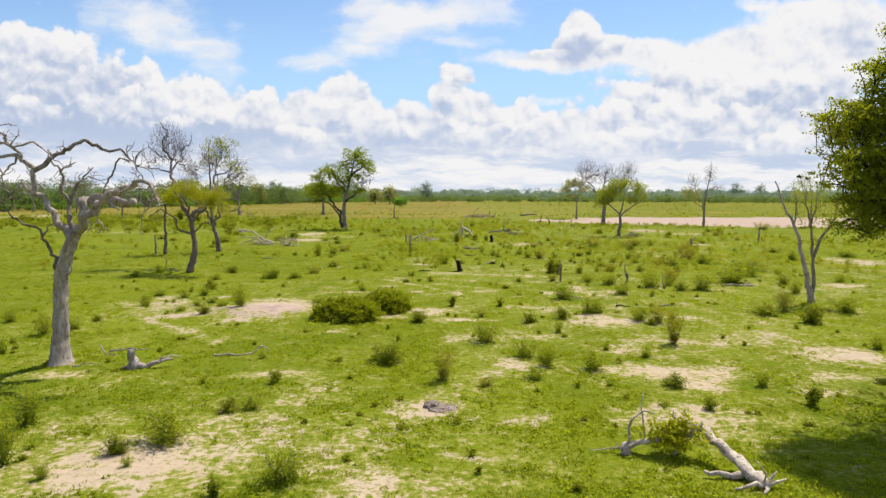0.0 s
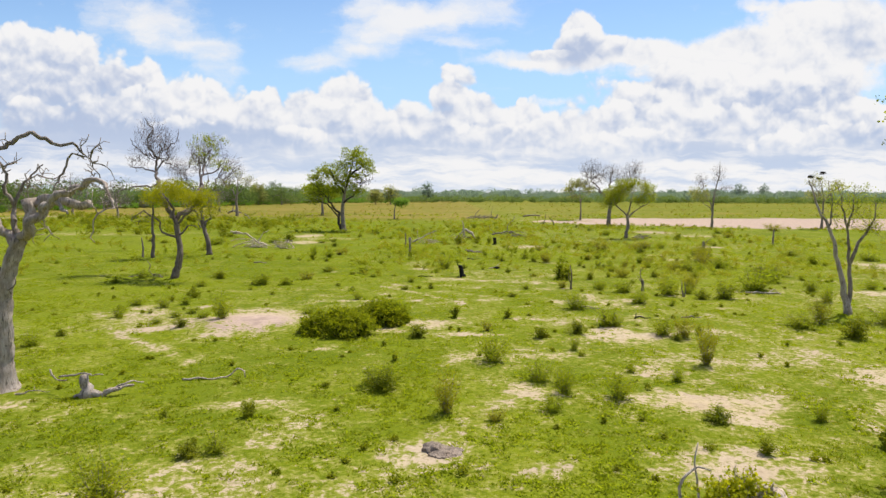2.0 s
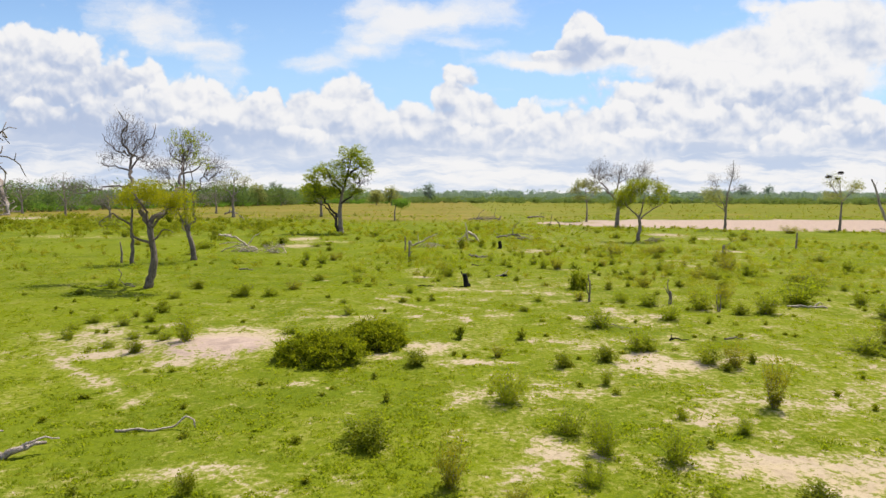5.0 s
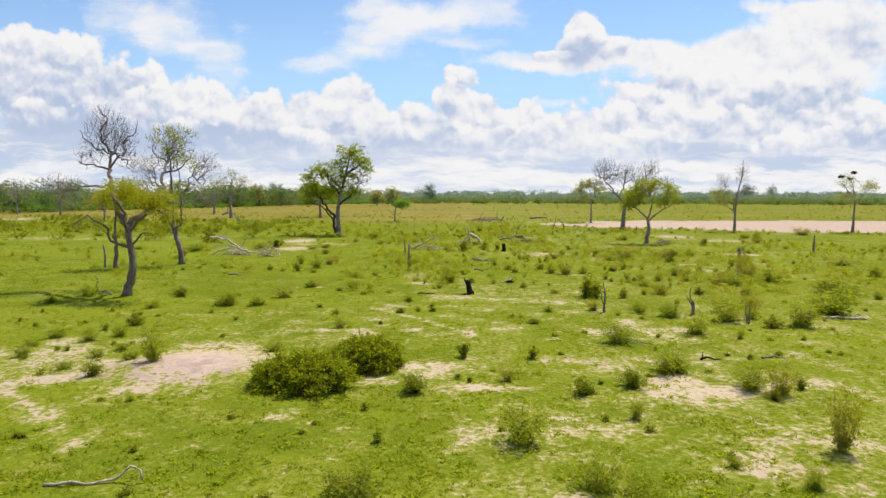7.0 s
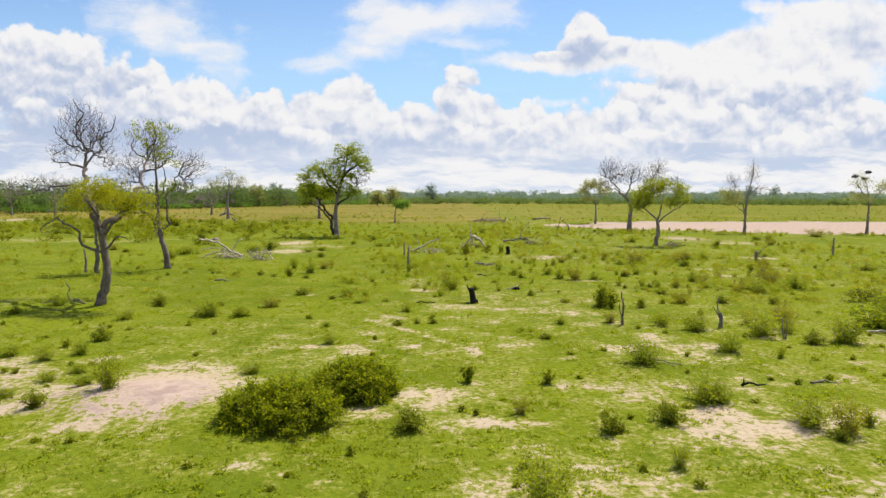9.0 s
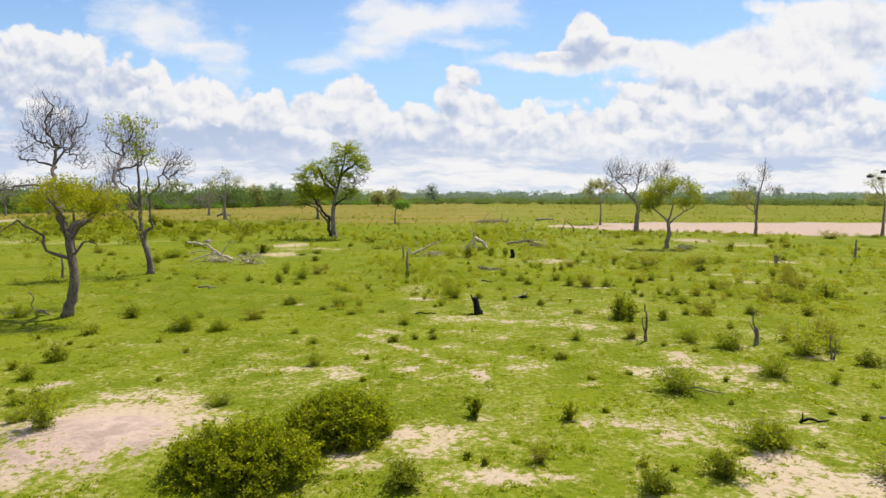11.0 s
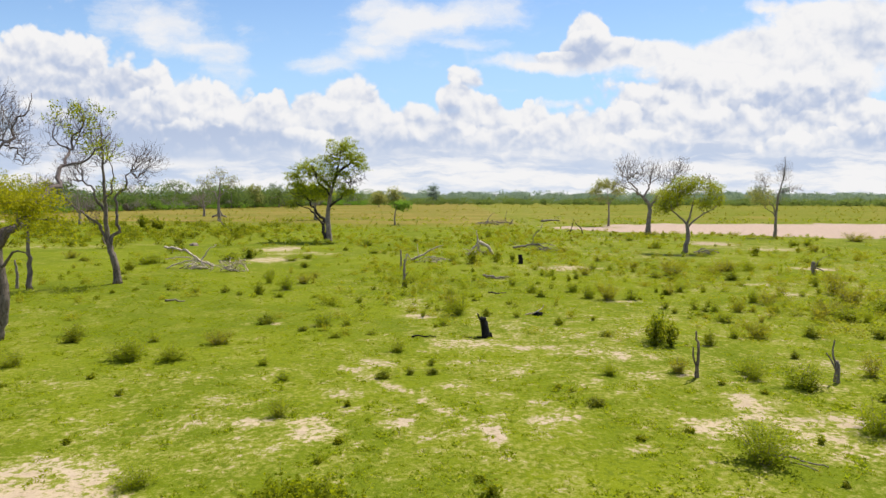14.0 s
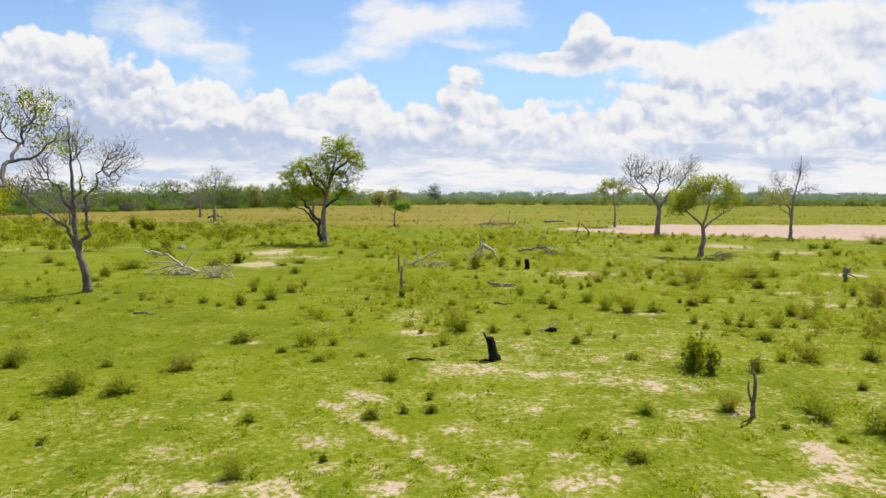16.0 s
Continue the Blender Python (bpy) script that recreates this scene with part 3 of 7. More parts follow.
def soil_at(x, y):
    x, y = np.asarray(x, float), np.asarray(y, float)
    s = np.where(x < 0, 0.02, 0.10) - 0.08 * np.clip((y - 40) / 20, 0, 1) * (x < 12) + 0.10 * np.clip((28 - np.abs(x - 8) * 0.6) / 20, -0.8, 1) + 0.10 * np.sin(x * 0.21 + 0.6 * np.sin(y * 0.17)) * np.sin(y * 0.26 + 1.0)
    s = s + 0.05 * np.exp(-((y - 43) / 7.5) ** 2) * np.clip((x + 9) / 5, 0, 1)
    best = np.zeros(x.shape)
    for px, py, rx, ry, a in PATCHES:
        d = np.sqrt(((x - px) / rx) ** 2 + ((y - py) / ry) ** 2)
        best = np.maximum(best, a * np.clip((1.55 - d) / 1.15, 0, 1) * 0.70)
    s = np.maximum(s, best) + 0.3 * np.minimum(best, 0.4)
    # the wide bare pan with its soft edge
    edge = np.sqrt(((x - 92) / 70) ** 2 + ((y - 138 + 0.10 * (x - 60)) / 26) ** 2) + 0.06 * np.sin(x * 0.35 + 0.2 * y) + 0.05 * np.sin(x * 0.11 + y * 0.2) + 0.04 * np.sin(x * 0.9 - y * 0.5)
    return np.maximum(s, 1.5 * np.clip((1.06 - edge) * 5, 0, 1))


def dry_at(x, y):
    x, y = np.asarray(x, float), np.asarray(y, float)
    return np.clip((y - 118 - 0.15 * np.abs(x + 10)) / 45, 0, 1) * np.where(x > 15, 0.52, 0.78)


def clay_at(x, y):
    """The mound of greyish pink clay and the clay floor of the pan."""
    return np.exp(-((x + 9.3) / 2.5) ** 4 - ((y - 31.2) / 1.7) ** 4) + 0.70 * (y > 100)


def spaced(fine_from, fine_to, step, far_lo, far_hi, growth):
    mid = list(np.arange(fine_from, fine_to, step))
    hi, s = [mid[-1]], step
    while hi[-1] < far_hi:
        s *= growth
        hi.append(hi[-1] + s)
    lo, s = [mid[0]], step
    while lo[-1] > far_lo:
        s *= growth
        lo.append(lo[-1] - s)
    return np.array(lo[:0:-1] + mid + hi[1:])


def mesh_from(name, verts, faces, mat, smooth=False):
    me = bpy.data.meshes.new(name)
    me.from_pydata(np.asarray(verts, float).tolist(), [], faces if isinstance(faces, list) else faces.tolist())
    me.materials.append(mat)
    if smooth:
        me.polygons.foreach_set("use_smooth", np.ones(len(me.polygons), bool))
    return me


def build_ground():
    xs, ys = spaced(-26, 26, 0.30, -4200, 4200, 1.07), spaced(10, 58, 0.30, -700, 4600, 1.034)
    gx, gy = np.meshgrid(xs, ys)
    verts = np.column_stack([gx.ravel(), gy.ravel(), height_at(gx, gy).ravel()])
    w = len(xs)
    i = (np.arange(len(ys) - 1)[:, None] * w + np.arange(w - 1)).ravel()
    me = mesh_from("ground", verts, np.column_stack([i, i + 1, i + w + 1, i + w]), GRASSLAND, True)
    for key, f in (("soil", soil_at), ("dry", dry_at), ("clay", clay_at)):
        me.attributes.new(key, "FLOAT", "POINT").data.foreach_set("value", f(verts[:, 0], verts[:, 1]).astype(np.float32))
    tagged(new("ground", me), "flat green savanna with pale sandy bare patches", "ground", kind="structure")


build_ground()


# ---- building wood and leaves ----
def part(name, me, parent, label=""):
    ob = new(name, me)
    ob.parent = parent
    return tagged(ob, label) if label else ob


def thing(name, x, y, label, category, group="", turn=0.0, z=None):
    ob = new(name)
    ob.matrix_world = pose(x, y, float(height_at(x, y)) - 0.02 if z is None else z, 0, 0, turn)
    return tagged(ob, label, category, group)


def smooth_line(points, step):
    """Points along a rounded line through the given ones."""
    p = [np.array(q, float) for q in points]
    p = [2 * p[0] - p[1]] + p + [2 * p[-1] - p[-2]]
    out = []
    for a, b, c, d in zip(p, p[1:], p[2:], p[3:]):
        k = max(2, int(np.linalg.norm(c - b) / step))
        for t in np.arange(k) / k:
            out.append(0.5 * (2 * b + (c - a) * t + (2 * a - 5 * b + 4 * c - d) * t * t + (3 * b - a - 3 * c + d) * t ** 3))
    return out + [p[-2]]


def ring_tube(verts, faces, points, radii, flare=0.0, knots=0.12, rnd=None):
    """Adds one tapered, knotty tube along points."""
    rnd = rnd or rng
    r0 = max(radii)
    sides = 12 if r0 > 0.2 else 8 if r0 > 0.07 else 6 if r0 > 0.03 else 4 if r0 > 0.014 else 3
    P = np.array(points)
    T = np.gradient(P, axis=0) if len(P) > 2 else np.repeat((P[-1:] - P[:1]), len(P), 0)
    T /= np.linalg.norm(T, axis=1)[:, None] + 1e-9
    u = np.cross(T[0], (0.31, 0.83, 0.46))
    u /= np.linalg.norm(u) + 1e-9
    ang = np.arange(sides) * 2 * math.pi / sides
    lump = 1 + knots * rnd.normal(size=sides) if sides > 5 else np.ones(sides)
    base, drift = len(verts), np.zeros(sides)
    for i in range(len(P)):
        u = u - T[i] * np.dot(u, T[i])
        u /= np.linalg.norm(u) + 1e-9
        v = np.cross(T[i], u)
        drift = 0.85 * drift + 0.15 * rnd.normal(size=sides) * knots * 3.2
        r = radii[i] * (lump + (drift if sides > 5 else 0))
        if flare:
            lift = P[i][2] - P[0][2]
            r = r * (1 + flare * math.exp(-max(lift, 0) / 0.42) * (1 + 0.35 * np.cos(ang * 4 + 0.7)))
        for k in range(sides):
            verts.append(P[i] + (u * math.cos(ang[k]) + v * math.sin(ang[k])) * r[k])
    for i in range(len(P) - 1):
        for k in range(sides):
            a, b = base + i * sides + k, base + i * sides + (k + 1) % sides
            faces.append((a, b, b + sides, a + sides))
    faces.append(tuple(base + (len(P) - 1) * sides + k for k in range(sides)))
    faces.append(tuple(base + k for k in reversed(range(sides))))


class Skeleton:
    """A tree of nodes: limbs are drawn as lines, twigs grow from them into lobes of the crown."""

    def __init__(self, seed):
        self.p, self.up, self.fixed, self.tips = [], [], [], []
        self.store = np.zeros((64, 3))
        self.rnd = np.random.default_rng(seed)

    def add(self, q, up, fixed):
        k = len(self.p)
        if k == len(self.store):
            self.store = np.concatenate([self.store, np.zeros_like(self.store)])
        self.store[k] = q
        self.p.append(np.array(q))
        self.up.append(up)
        self.fixed.append(fixed)
        return k

    def nearest(self, q):
        return int(np.argmin(((self.store[:len(self.p)] - q) ** 2).sum(1)))

    def limb(self, points, r0, r1, step=0.3, wobble=0.0, kink=0.0, wave=0.8):
        line = smooth_line(points, step)
        if kink:
            walked = np.concatenate([[0], np.cumsum([np.linalg.norm(b - a) for a, b in zip(line, line[1:])])])
            ease = np.minimum(1, np.minimum(walked, walked[-1] - walked) / (0.5 * wave))[:, None]
            sway = sum(k * np.sin(walked[:, None] / (wave * w) * 6.28 + self.rnd.random(3) * 6.28) for w, k in ((1.0, 0.5), (0.55, 0.35), (1.9, 0.6)))
            line = list(np.array(line) + sway * ease * kink)
        at = -1
        if self.p:
            at = self.nearest(line[0])
            line = line[1:]
        for i, q in enumerate(line):
            f = i / max(1, len(line) - 1)
            if wobble and 0 < i < len(line) - 1:
                q = q + self.rnd.normal(size=3) * wobble
            at = self.add(q, at, r0 + (r1 - r0) * f)
        self.tips.append(at)
        return self

    def lobe(self, centre, size, count, step=0.35, wobble=0.16, rise=0.15, tip_list=None):
        """Twigs that reach into an ellipsoid."""
        c, s = np.array(centre, float), np.array(size, float)
        q = self.rnd.normal(size=(count, 3))
        q /= np.linalg.norm(q, axis=1)[:, None]
        q = c + q * s * (self.rnd.random((count, 1)) ** 0.5) * (0.82 + 0.36 * self.rnd.random((count, 1)))
        node = self.store[:len(self.p)].copy()
        order = np.argsort([((node - w) ** 2).sum(1).min() for w in q])
        for w in q[order]:
            at = self.nearest(w - (0, 0, rise))
            a = self.p[at]
            gap = np.linalg.norm(w - a)
            k = max(1, int(gap / step))
            for j in range(1, k + 1):
                f = j / k
                e = a + (w - a) * f + np.array((0, 0, -rise * math.sin(math.pi * f) * gap * 0.6))
                if j < k or k == 1:
                    e = e + self.rnd.normal(size=3) * wobble * min(gap, 1.2) * 0.5
                at = self.add(e, at, 0.0)
            self.tips.append(at)
            if tip_list is not None:
                tip_list.append(at)
        return self

    def tubes(self, tip_radius, power=0.42, split=None, flare=0.0):
        """Two meshes' worth of tubes: the stem (the first limb's line) and the branches."""
        n = len(self.p)
        weight, kids = np.zeros(n), [[] for _ in range(n)]
        for i in range(n):
            if self.up[i] >= 0:
                kids[self.up[i]].append(i)
        for i in range(n - 1, -1, -1):
            weight[i] = max(1.0, sum(weight[k] for k in kids[i]))
        r = tip_radius * weight ** power
        r = np.where(np.array(self.fixed) > 0, self.fixed, r)
        for i in range(n):
            if self.up[i] >= 0:
                r[i] = min(r[i], r[self.up[i]])
        stem, rest, todo = ([], []), ([], []), [(0, -1)]
        while todo:
            i, before = todo.pop()
            line, rad = ([self.p[before]], [r[i]]) if before >= 0 else ([], [])
            while True:
                line.append(self.p[i])
                rad.append(r[i])
                if not kids[i]:
                    break
                main = max(kids[i], key=lambda k: (r[k], weight[k]))
                todo += [(k, i) for k in kids[i] if k != main]
                i = main
            if len(line) < 2:
                continue
            target = stem if before < 0 else rest
            ring_tube(target[0], target[1], line, rad, flare if before < 0 else 0.0, 0.10, self.rnd)
        return stem, rest


def leaf_cards(points, per, spread, size, seed, droop=0.0, slim=0.42, far=False):
    """Small folded leaves round the points; far ones are single triangles."""
    r = np.random.default_rng(seed)
    c = np.repeat(np.asarray(points, float), per, 0)
    c = c + np.clip(r.normal(size=c.shape), -1.5, 1.5) * np.asarray(spread)
    k = len(c)
    d = r.normal(size=(k, 3))
    d[:, 2] = d[:, 2] * 0.55 + 0.15 - droop
    d /= np.linalg.norm(d, axis=1)[:, None]
    s = np.cross(d, r.normal(size=(k, 3)))
    s /= np.linalg.norm(s, axis=1)[:, None] + 1e-9
    L = (size * (0.55 + 0.8 * r.random(k)))[:, None]
    if far:
        return np.stack([c - s * L * slim, c + s * L * slim, c + d * L * 1.25], 1).reshape(-1, 3), (np.arange(k)[:, None] * 3 + np.arange(3))
    nrm = np.cross(d, s)
    verts = np.stack([c, c + d * L * 0.5 + s * L * slim, c + d * L + nrm * L * 0.12, c + d * L * 0.5 - s * L * slim], 1).reshape(-1, 3)
    return verts, (np.arange(k)[:, None] * 4 + np.arange(4))


def tree(name, x, y, label, seed, limbs, lobes, bark_mat, twig_mat, tip=0.012, flare=0.35, category="tree", leaf_label="", power=0.42, kink=0.0, wave=1.2):
    """A tree from its main limbs (points, radii) and its crown's lobes:
    (centre, size, twigs, leaf material or None, leaves at each twig, spread, leaf size)."""
    sk = Skeleton(seed)
    for j, (points, r0, r1) in enumerate(limbs):
        sk.limb(points, r0, r1, 0.25 if kink else 0.35, 0.02 if kink else 0.035, kink if j else kink * 0.12, wave)
    top = thing(name, x, y, label, category)
    crowns = {}
    for centre, size, twigs, mat, per, spread, leaf in lobes:
        tips = []
        sk.lobe(centre, size, twigs, wobble=0.32 if kink else 0.18, tip_list=tips)
        if mat is not None:
            crowns.setdefault((mat.name, leaf), [mat, []])[1].append((tips, per, spread))
    stem, rest = sk.tubes(tip, power, flare=flare)
    part("trunk", mesh_from("trunk", *stem, bark_mat, True), top)
    if rest[0]:
        wood = part("branchwork", mesh_from("branchwork", *rest, twig_mat, True), top)
        if y > 140:
            tagged(wood, kind="stuff")
    for j, ((_, leaf), (mat, groups)) in enumerate(crowns.items()):
        v, f, at = [], [], 0
        for g, (tips, per, spread) in enumerate(groups):
            a, b = leaf_cards([sk.p[t] for t in tips], per, spread, leaf, seed * 31 + j * 7 + g)
            v.append(a)
            f.append(b + at)
            at += len(a)
        part("crown", mesh_from("crown", np.concatenate(v), np.concatenate(f), mat), top, leaf_label)
    return top


# ---- trees ----
# the great dead tree: a flared trunk and separate writhing limbs
def dead_tree():
    top = thing("dead_tree", -13.35, 21.7, "tall leafless dead tree with pale twisted limbs on green grass", "tree")
    S = 51.0

    def at(*pairs, depth=(0, 0)):
        k = len(pairs)
        return [((a - 105) / S, depth[0] + (depth[1] - depth[0]) * i / max(1, k - 1), (647 - b) / S) for i, (a, b) in enumerate(pairs)]

    def limb(seed, lines, twigs, mat, name="limb"):
        sk = Skeleton(seed)
        for pts, r0, r1 in lines:
            sk.limb(pts, r0, r1, 0.11, 0.010, 0.0 if name == "trunk" else 0.075, 0.62)
        for c, s, n in twigs:
            sk.lobe(c, s, int(n * 1.9), 0.13, 0.42, 0.05)
        stem, rest = sk.tubes(0.012, 0.5, flare=0.95 if name == "trunk" else 0.0)
        if rest[0]:
            k = len(stem[0])
            stem = (stem[0] + rest[0], stem[1] + [tuple(i + k for i in f) for f in rest[1]])
        part(name, mesh_from(name, *stem, mat, True), top)

    limb(1, [(at((105, 655), (106, 600), (108, 550), (112, 490), (126, 445), (141, 412)), 0.30, 0.205)], [], PALE_BARK, "trunk")
    limb(2, [(at((138, 418), (165, 392), (190, 366), (215, 350), (250, 333), (275, 326), (300, 331), (311, 350), (318, 364), depth=(0, -1.2)), 0.17, 0.03),
             (at((275, 326), (262, 338), (240, 336), (225, 326), depth=(-0.7, -1.2)), 0.035, 0.012),
             (at((311, 350), (295, 372), (285, 395), (292, 412), depth=(-1.1, -1.3)), 0.03, 0.012),
             (at((210, 352), (232, 366), (243, 372), depth=(-0.5, -0.9)), 0.06, 0.03),
             (at((205, 355), (198, 385), (185, 402), (186, 416), depth=(-0.5, -0.7)), 0.03, 0.01)],
         [((4.0, -1.2, 5.9), (0.5, 0.5, 0.4), 18), ((1.9, -0.6, 4.9), (0.4, 0.3, 0.4), 10)], PALE_BARK)
    limb(3, [(at((150, 405), (158, 385), (150, 360), (162, 354), (185, 354), (205, 358), (236, 359), depth=(0, 0.5)), 0.16, 0.135)], [], PALE_BARK)
    limb(4, [(at((136, 420), (126, 385), (124, 350), (138, 318), (153, 298), depth=(0, 0.9)), 0.10, 0.02),
             (at((124, 360), (117, 335), (112, 305), (102, 285), (98, 268), depth=(0.3, 0.1)), 0.065, 0.015),
             (at((138, 318), (160, 318), (178, 316), depth=(0.7, 1.3)), 0.022, 0.008)],
         [((0.2, 0.5, 6.6), (0.6, 0.6, 0.6), 18), ((0.9, 0.9, 6.4), (0.5, 0.5, 0.5), 14)], GREY_BARK)
    limb(5, [(at((134, 422), (112, 388), (92, 352), (78, 335), (84, 306), (70, 285), (50, 263), (37, 235), (33, 218), depth=(0, -0.6)), 0.15, 0.018),
             (at((70, 285), (42, 280), (15, 290), (-8, 312), (-25, 330), depth=(-0.4, -1.0)), 0.06, 0.012),
             (at((50, 263), (25, 250), (5, 240), (-15, 238), depth=(-0.5, -0.2)), 0.04, 0.01),
             (at((42, 246), (20, 232), (5, 230), depth=(-0.5, -0.9)), 0.022, 0.008),
             (at((50, 263), (68, 252), (80, 236), depth=(-0.5, -0.8)), 0.022, 0.008),
             (at((55, 266), (88, 262), (104, 276), (120, 300), depth=(-0.5, 0.3)), 0.035, 0.01),
             (at((62, 278), (48, 292), (20, 304), (-2, 325), depth=(-0.4, 0.4)), 0.05, 0.01)],
         [((-2.0, -0.8, 6.4), (0.9, 0.8, 0.6), 36), ((-1.4, -0.4, 7.8), (0.8, 0.6, 0.6), 25), ((-0.9, 0, 6.3), (0.5, 0.5, 0.7), 18)], PALE_BARK)
    limb(6, [(at((84, 306), (98, 296), (112, 280), (138, 264), (160, 255), (186, 265), (214, 273), (234, 290), (240, 312), (237, 332), depth=(-0.3, 1.0)), 0.085, 0.014),
             (at((234, 290), (243, 268), (263, 264), depth=(0.6, 0.8)), 0.03, 0.010),
             (at((230, 288), (212, 286), (202, 304), (192, 318), (186, 345), depth=(0.6, 0.3)), 0.045, 0.02),
             (at((222, 280), (220, 262), (216, 256), depth=(0.6, 0.9)), 0.02, 0.008),
             (at((240, 296), (252, 300), (258, 322), depth=(0.8, 1.2)), 0.022, 0.008)],
         [((2.6, 0.7, 7.2), (0.6, 0.5, 0.5), 21), ((2.5, 0.8, 6.6), (0.3, 0.4, 0.5), 14), ((0.3, 0.1, 7.4), (0.4, 0.4, 0.3), 9)], GREY_BARK)
    limb(7, [(at((104, 478), (102, 440), (92, 414), (62, 392), (48, 372), (62, 352), (70, 340), depth=(0, -0.9)), 0.07, 0.02),
             (at((95, 416), (102, 400), (106, 392), depth=(-0.2, 0.1)), 0.03, 0.012),
             (at((48, 372), (42, 358), (25, 350), depth=(-0.7, -1.1)), 0.022, 0.008),
             (at((66, 346), (45, 328), (25, 338), (10, 330), depth=(-0.8, -0.6)), 0.022, 0.008)],
         [((-1.0, -0.9, 6.0), (0.7, 0.6, 0.5), 43), ((-1.5, -0.8, 5.4), (0.5, 0.5, 0.3), 18)], DUSKY_BARK)
    limb(8, [(at((118, 500), (128, 490), (138, 480), (139, 468), depth=(0, -0.25)), 0.03, 0.012)], [], GREY_BARK, "broken_branch")


dead_tree()

# the half-bare tree with yellow-green lower leaves; its upper stems lean back
tree("tree", -19.07, 47.3, "half-bare tree with forked grey trunk and yellow-green lower leaves", 21,
     [([(0, 0, 0), (0.38, 0, 1.3), (0.4, 0, 2.6), (0.22, 0, 4.1)], 0.235, 0.18),
      ([(0.22, 0, 4.1), (-0.9, 1.2, 5.2), (-2.2, 3.0, 6.6), (-3.0, 4.4, 7.7), (-3.3, 5.2, 8.8), (-4.2, 5.6, 9.9), (-3.8, 5.8, 10.9), (-4.5, 6, 11.9)], 0.19, 0.02),
      ([(0.22, 0, 4.1), (0.7, 1.0, 5.0), (0.95, 2.6, 6.2), (0.7, 4.2, 7.4), (0.3, 5.2, 8.4), (0.7, 5.8, 9.3), (0.5, 6.0, 10.5)], 0.16, 0.02),
      ([(0.4, 0, 3.0), (0.9, -0.3, 3.4), (1.5, -0.5, 3.75), (2.0, -0.6, 3.6)], 0.07, 0.02),
      ([(0.3, 0, 2.9), (-0.55, -0.4, 3.3), (-0.8, -0.6, 4.2), (-1.6, -0.9, 4.7), (-2.4, -1.0, 4.2)], 0.09, 0.02),
      ([(0.3, 0, 3.8), (1.2, -0.4, 4.6), (2.2, -0.6, 5.2), (3.2, -0.6, 5.0)], 0.09, 0.02),
      ([(0.2, 0, 4.0), (0.1, -0.4, 5.0), (-0.4, -0.5, 6.0)], 0.09, 0.02),
      ([(-2.2, 3.0, 6.6), (-3.6, 2.6, 6.5), (-4.6, 2.2, 6.1), (-5.8, 2.0, 6.2), (-6.6, 2.0, 6.7)], 0.08, 0.015),
      ([(-2.9, 4.2, 7.6), (-4.0, 4.2, 7.9), (-4.6, 4.2, 8.1), (-5.0, 4.3, 8.7)], 0.07, 0.015),
      ([(-3.0, 4.4, 7.8), (-2.4, 5.0, 8.6), (-2.5, 5.4, 9.6), (-1.7, 5.6, 10.2), (-1.8, 5.8, 11.0)], 0.07, 0.015),
      ([(-3.2, 5.0, 8.5), (-4.6, 5.0, 9.3), (-5.2, 5.0, 10.2)], 0.05, 0.015),
      ([(0.7, 4.2, 7.4), (1.6, 4.8, 7.9), (2.2, 5.2, 8.9)], 0.06, 0.015), ([(0.4, 5.0, 8.2), (-0.6, 5.6, 8.8), (-0.8, 5.8, 9.8)], 0.05, 0.012)],
     [((0, 0.2, 6.0), (1.8, 1.5, 0.85), 60, LEAF_YELLOW, 100, 0.2, 0.075), ((2.0, -0.5, 5.6), (1.6, 1.4, 0.75), 46, LEAF_YELLOW, 95, 0.2, 0.075),
      ((3.0, -0.6, 4.7), (1.0, 0.9, 0.7), 14, LEAF_YELLOW, 70, 0.24, 0.085), ((-1.3, 0, 5.6), (0.8, 0.9, 0.6), 12, LEAF_YELLOW, 70, 0.24, 0.085),
      ((-3.7, 5.4, 10.2), (1.35, 1.4, 1.8), 1346, None, 0, 0, 0), ((-4.6, 4.9, 8.7), (0.95, 1.0, 1.1), 412, None, 0, 0, 0),
      ((-2.6, 5.5, 9.6), (1.05, 1.1, 1.6), 832, None, 0, 0, 0), ((-5.0, 2.4, 6.7), (1.6, 0.9, 0.6), 223, None, 0, 0, 0), ((-1.6, 4.8, 8.2), (1.0, 1.0, 0.8), 287, None, 0, 0, 0),
      ((-1.7, -0.8, 4.3), (0.9, 0.7, 0.7), 113, None, 0, 0, 0),
      ((0.6, 5.6, 9.4), (1.7, 1.4, 1.4), 768, None, 0, 0, 0), ((0.4, 5.7, 9.9), (1.5, 1.2, 0.9), 30, LEAF_FRESH, 30, 0.14, 0.10), ((1.6, 5.2, 8.4), (1.0, 1.0, 0.8), 14, LEAF_FRESH, 26, 0.14, 0.10)],
     DUSKY_BARK, PURPLE_TWIG, 0.0052, power=0.45, kink=0.12, wave=1.4)

tree("slender_tree", -27.0, 61.3, "slender grey-trunked tree with thin yellow-green crown", 22,
     [([(0, 0, 0), (0.05, 0, 2), (0.1, 0, 4.2), (0.3, 0, 6.0)], 0.16, 0.05)],
     [((0.4, 0, 6.0), (1.6, 1.4, 1.0), 60, LEAF_YELLOW, 28, 0.2, 0.104)], DUSKY_BARK, DARK_BARK)

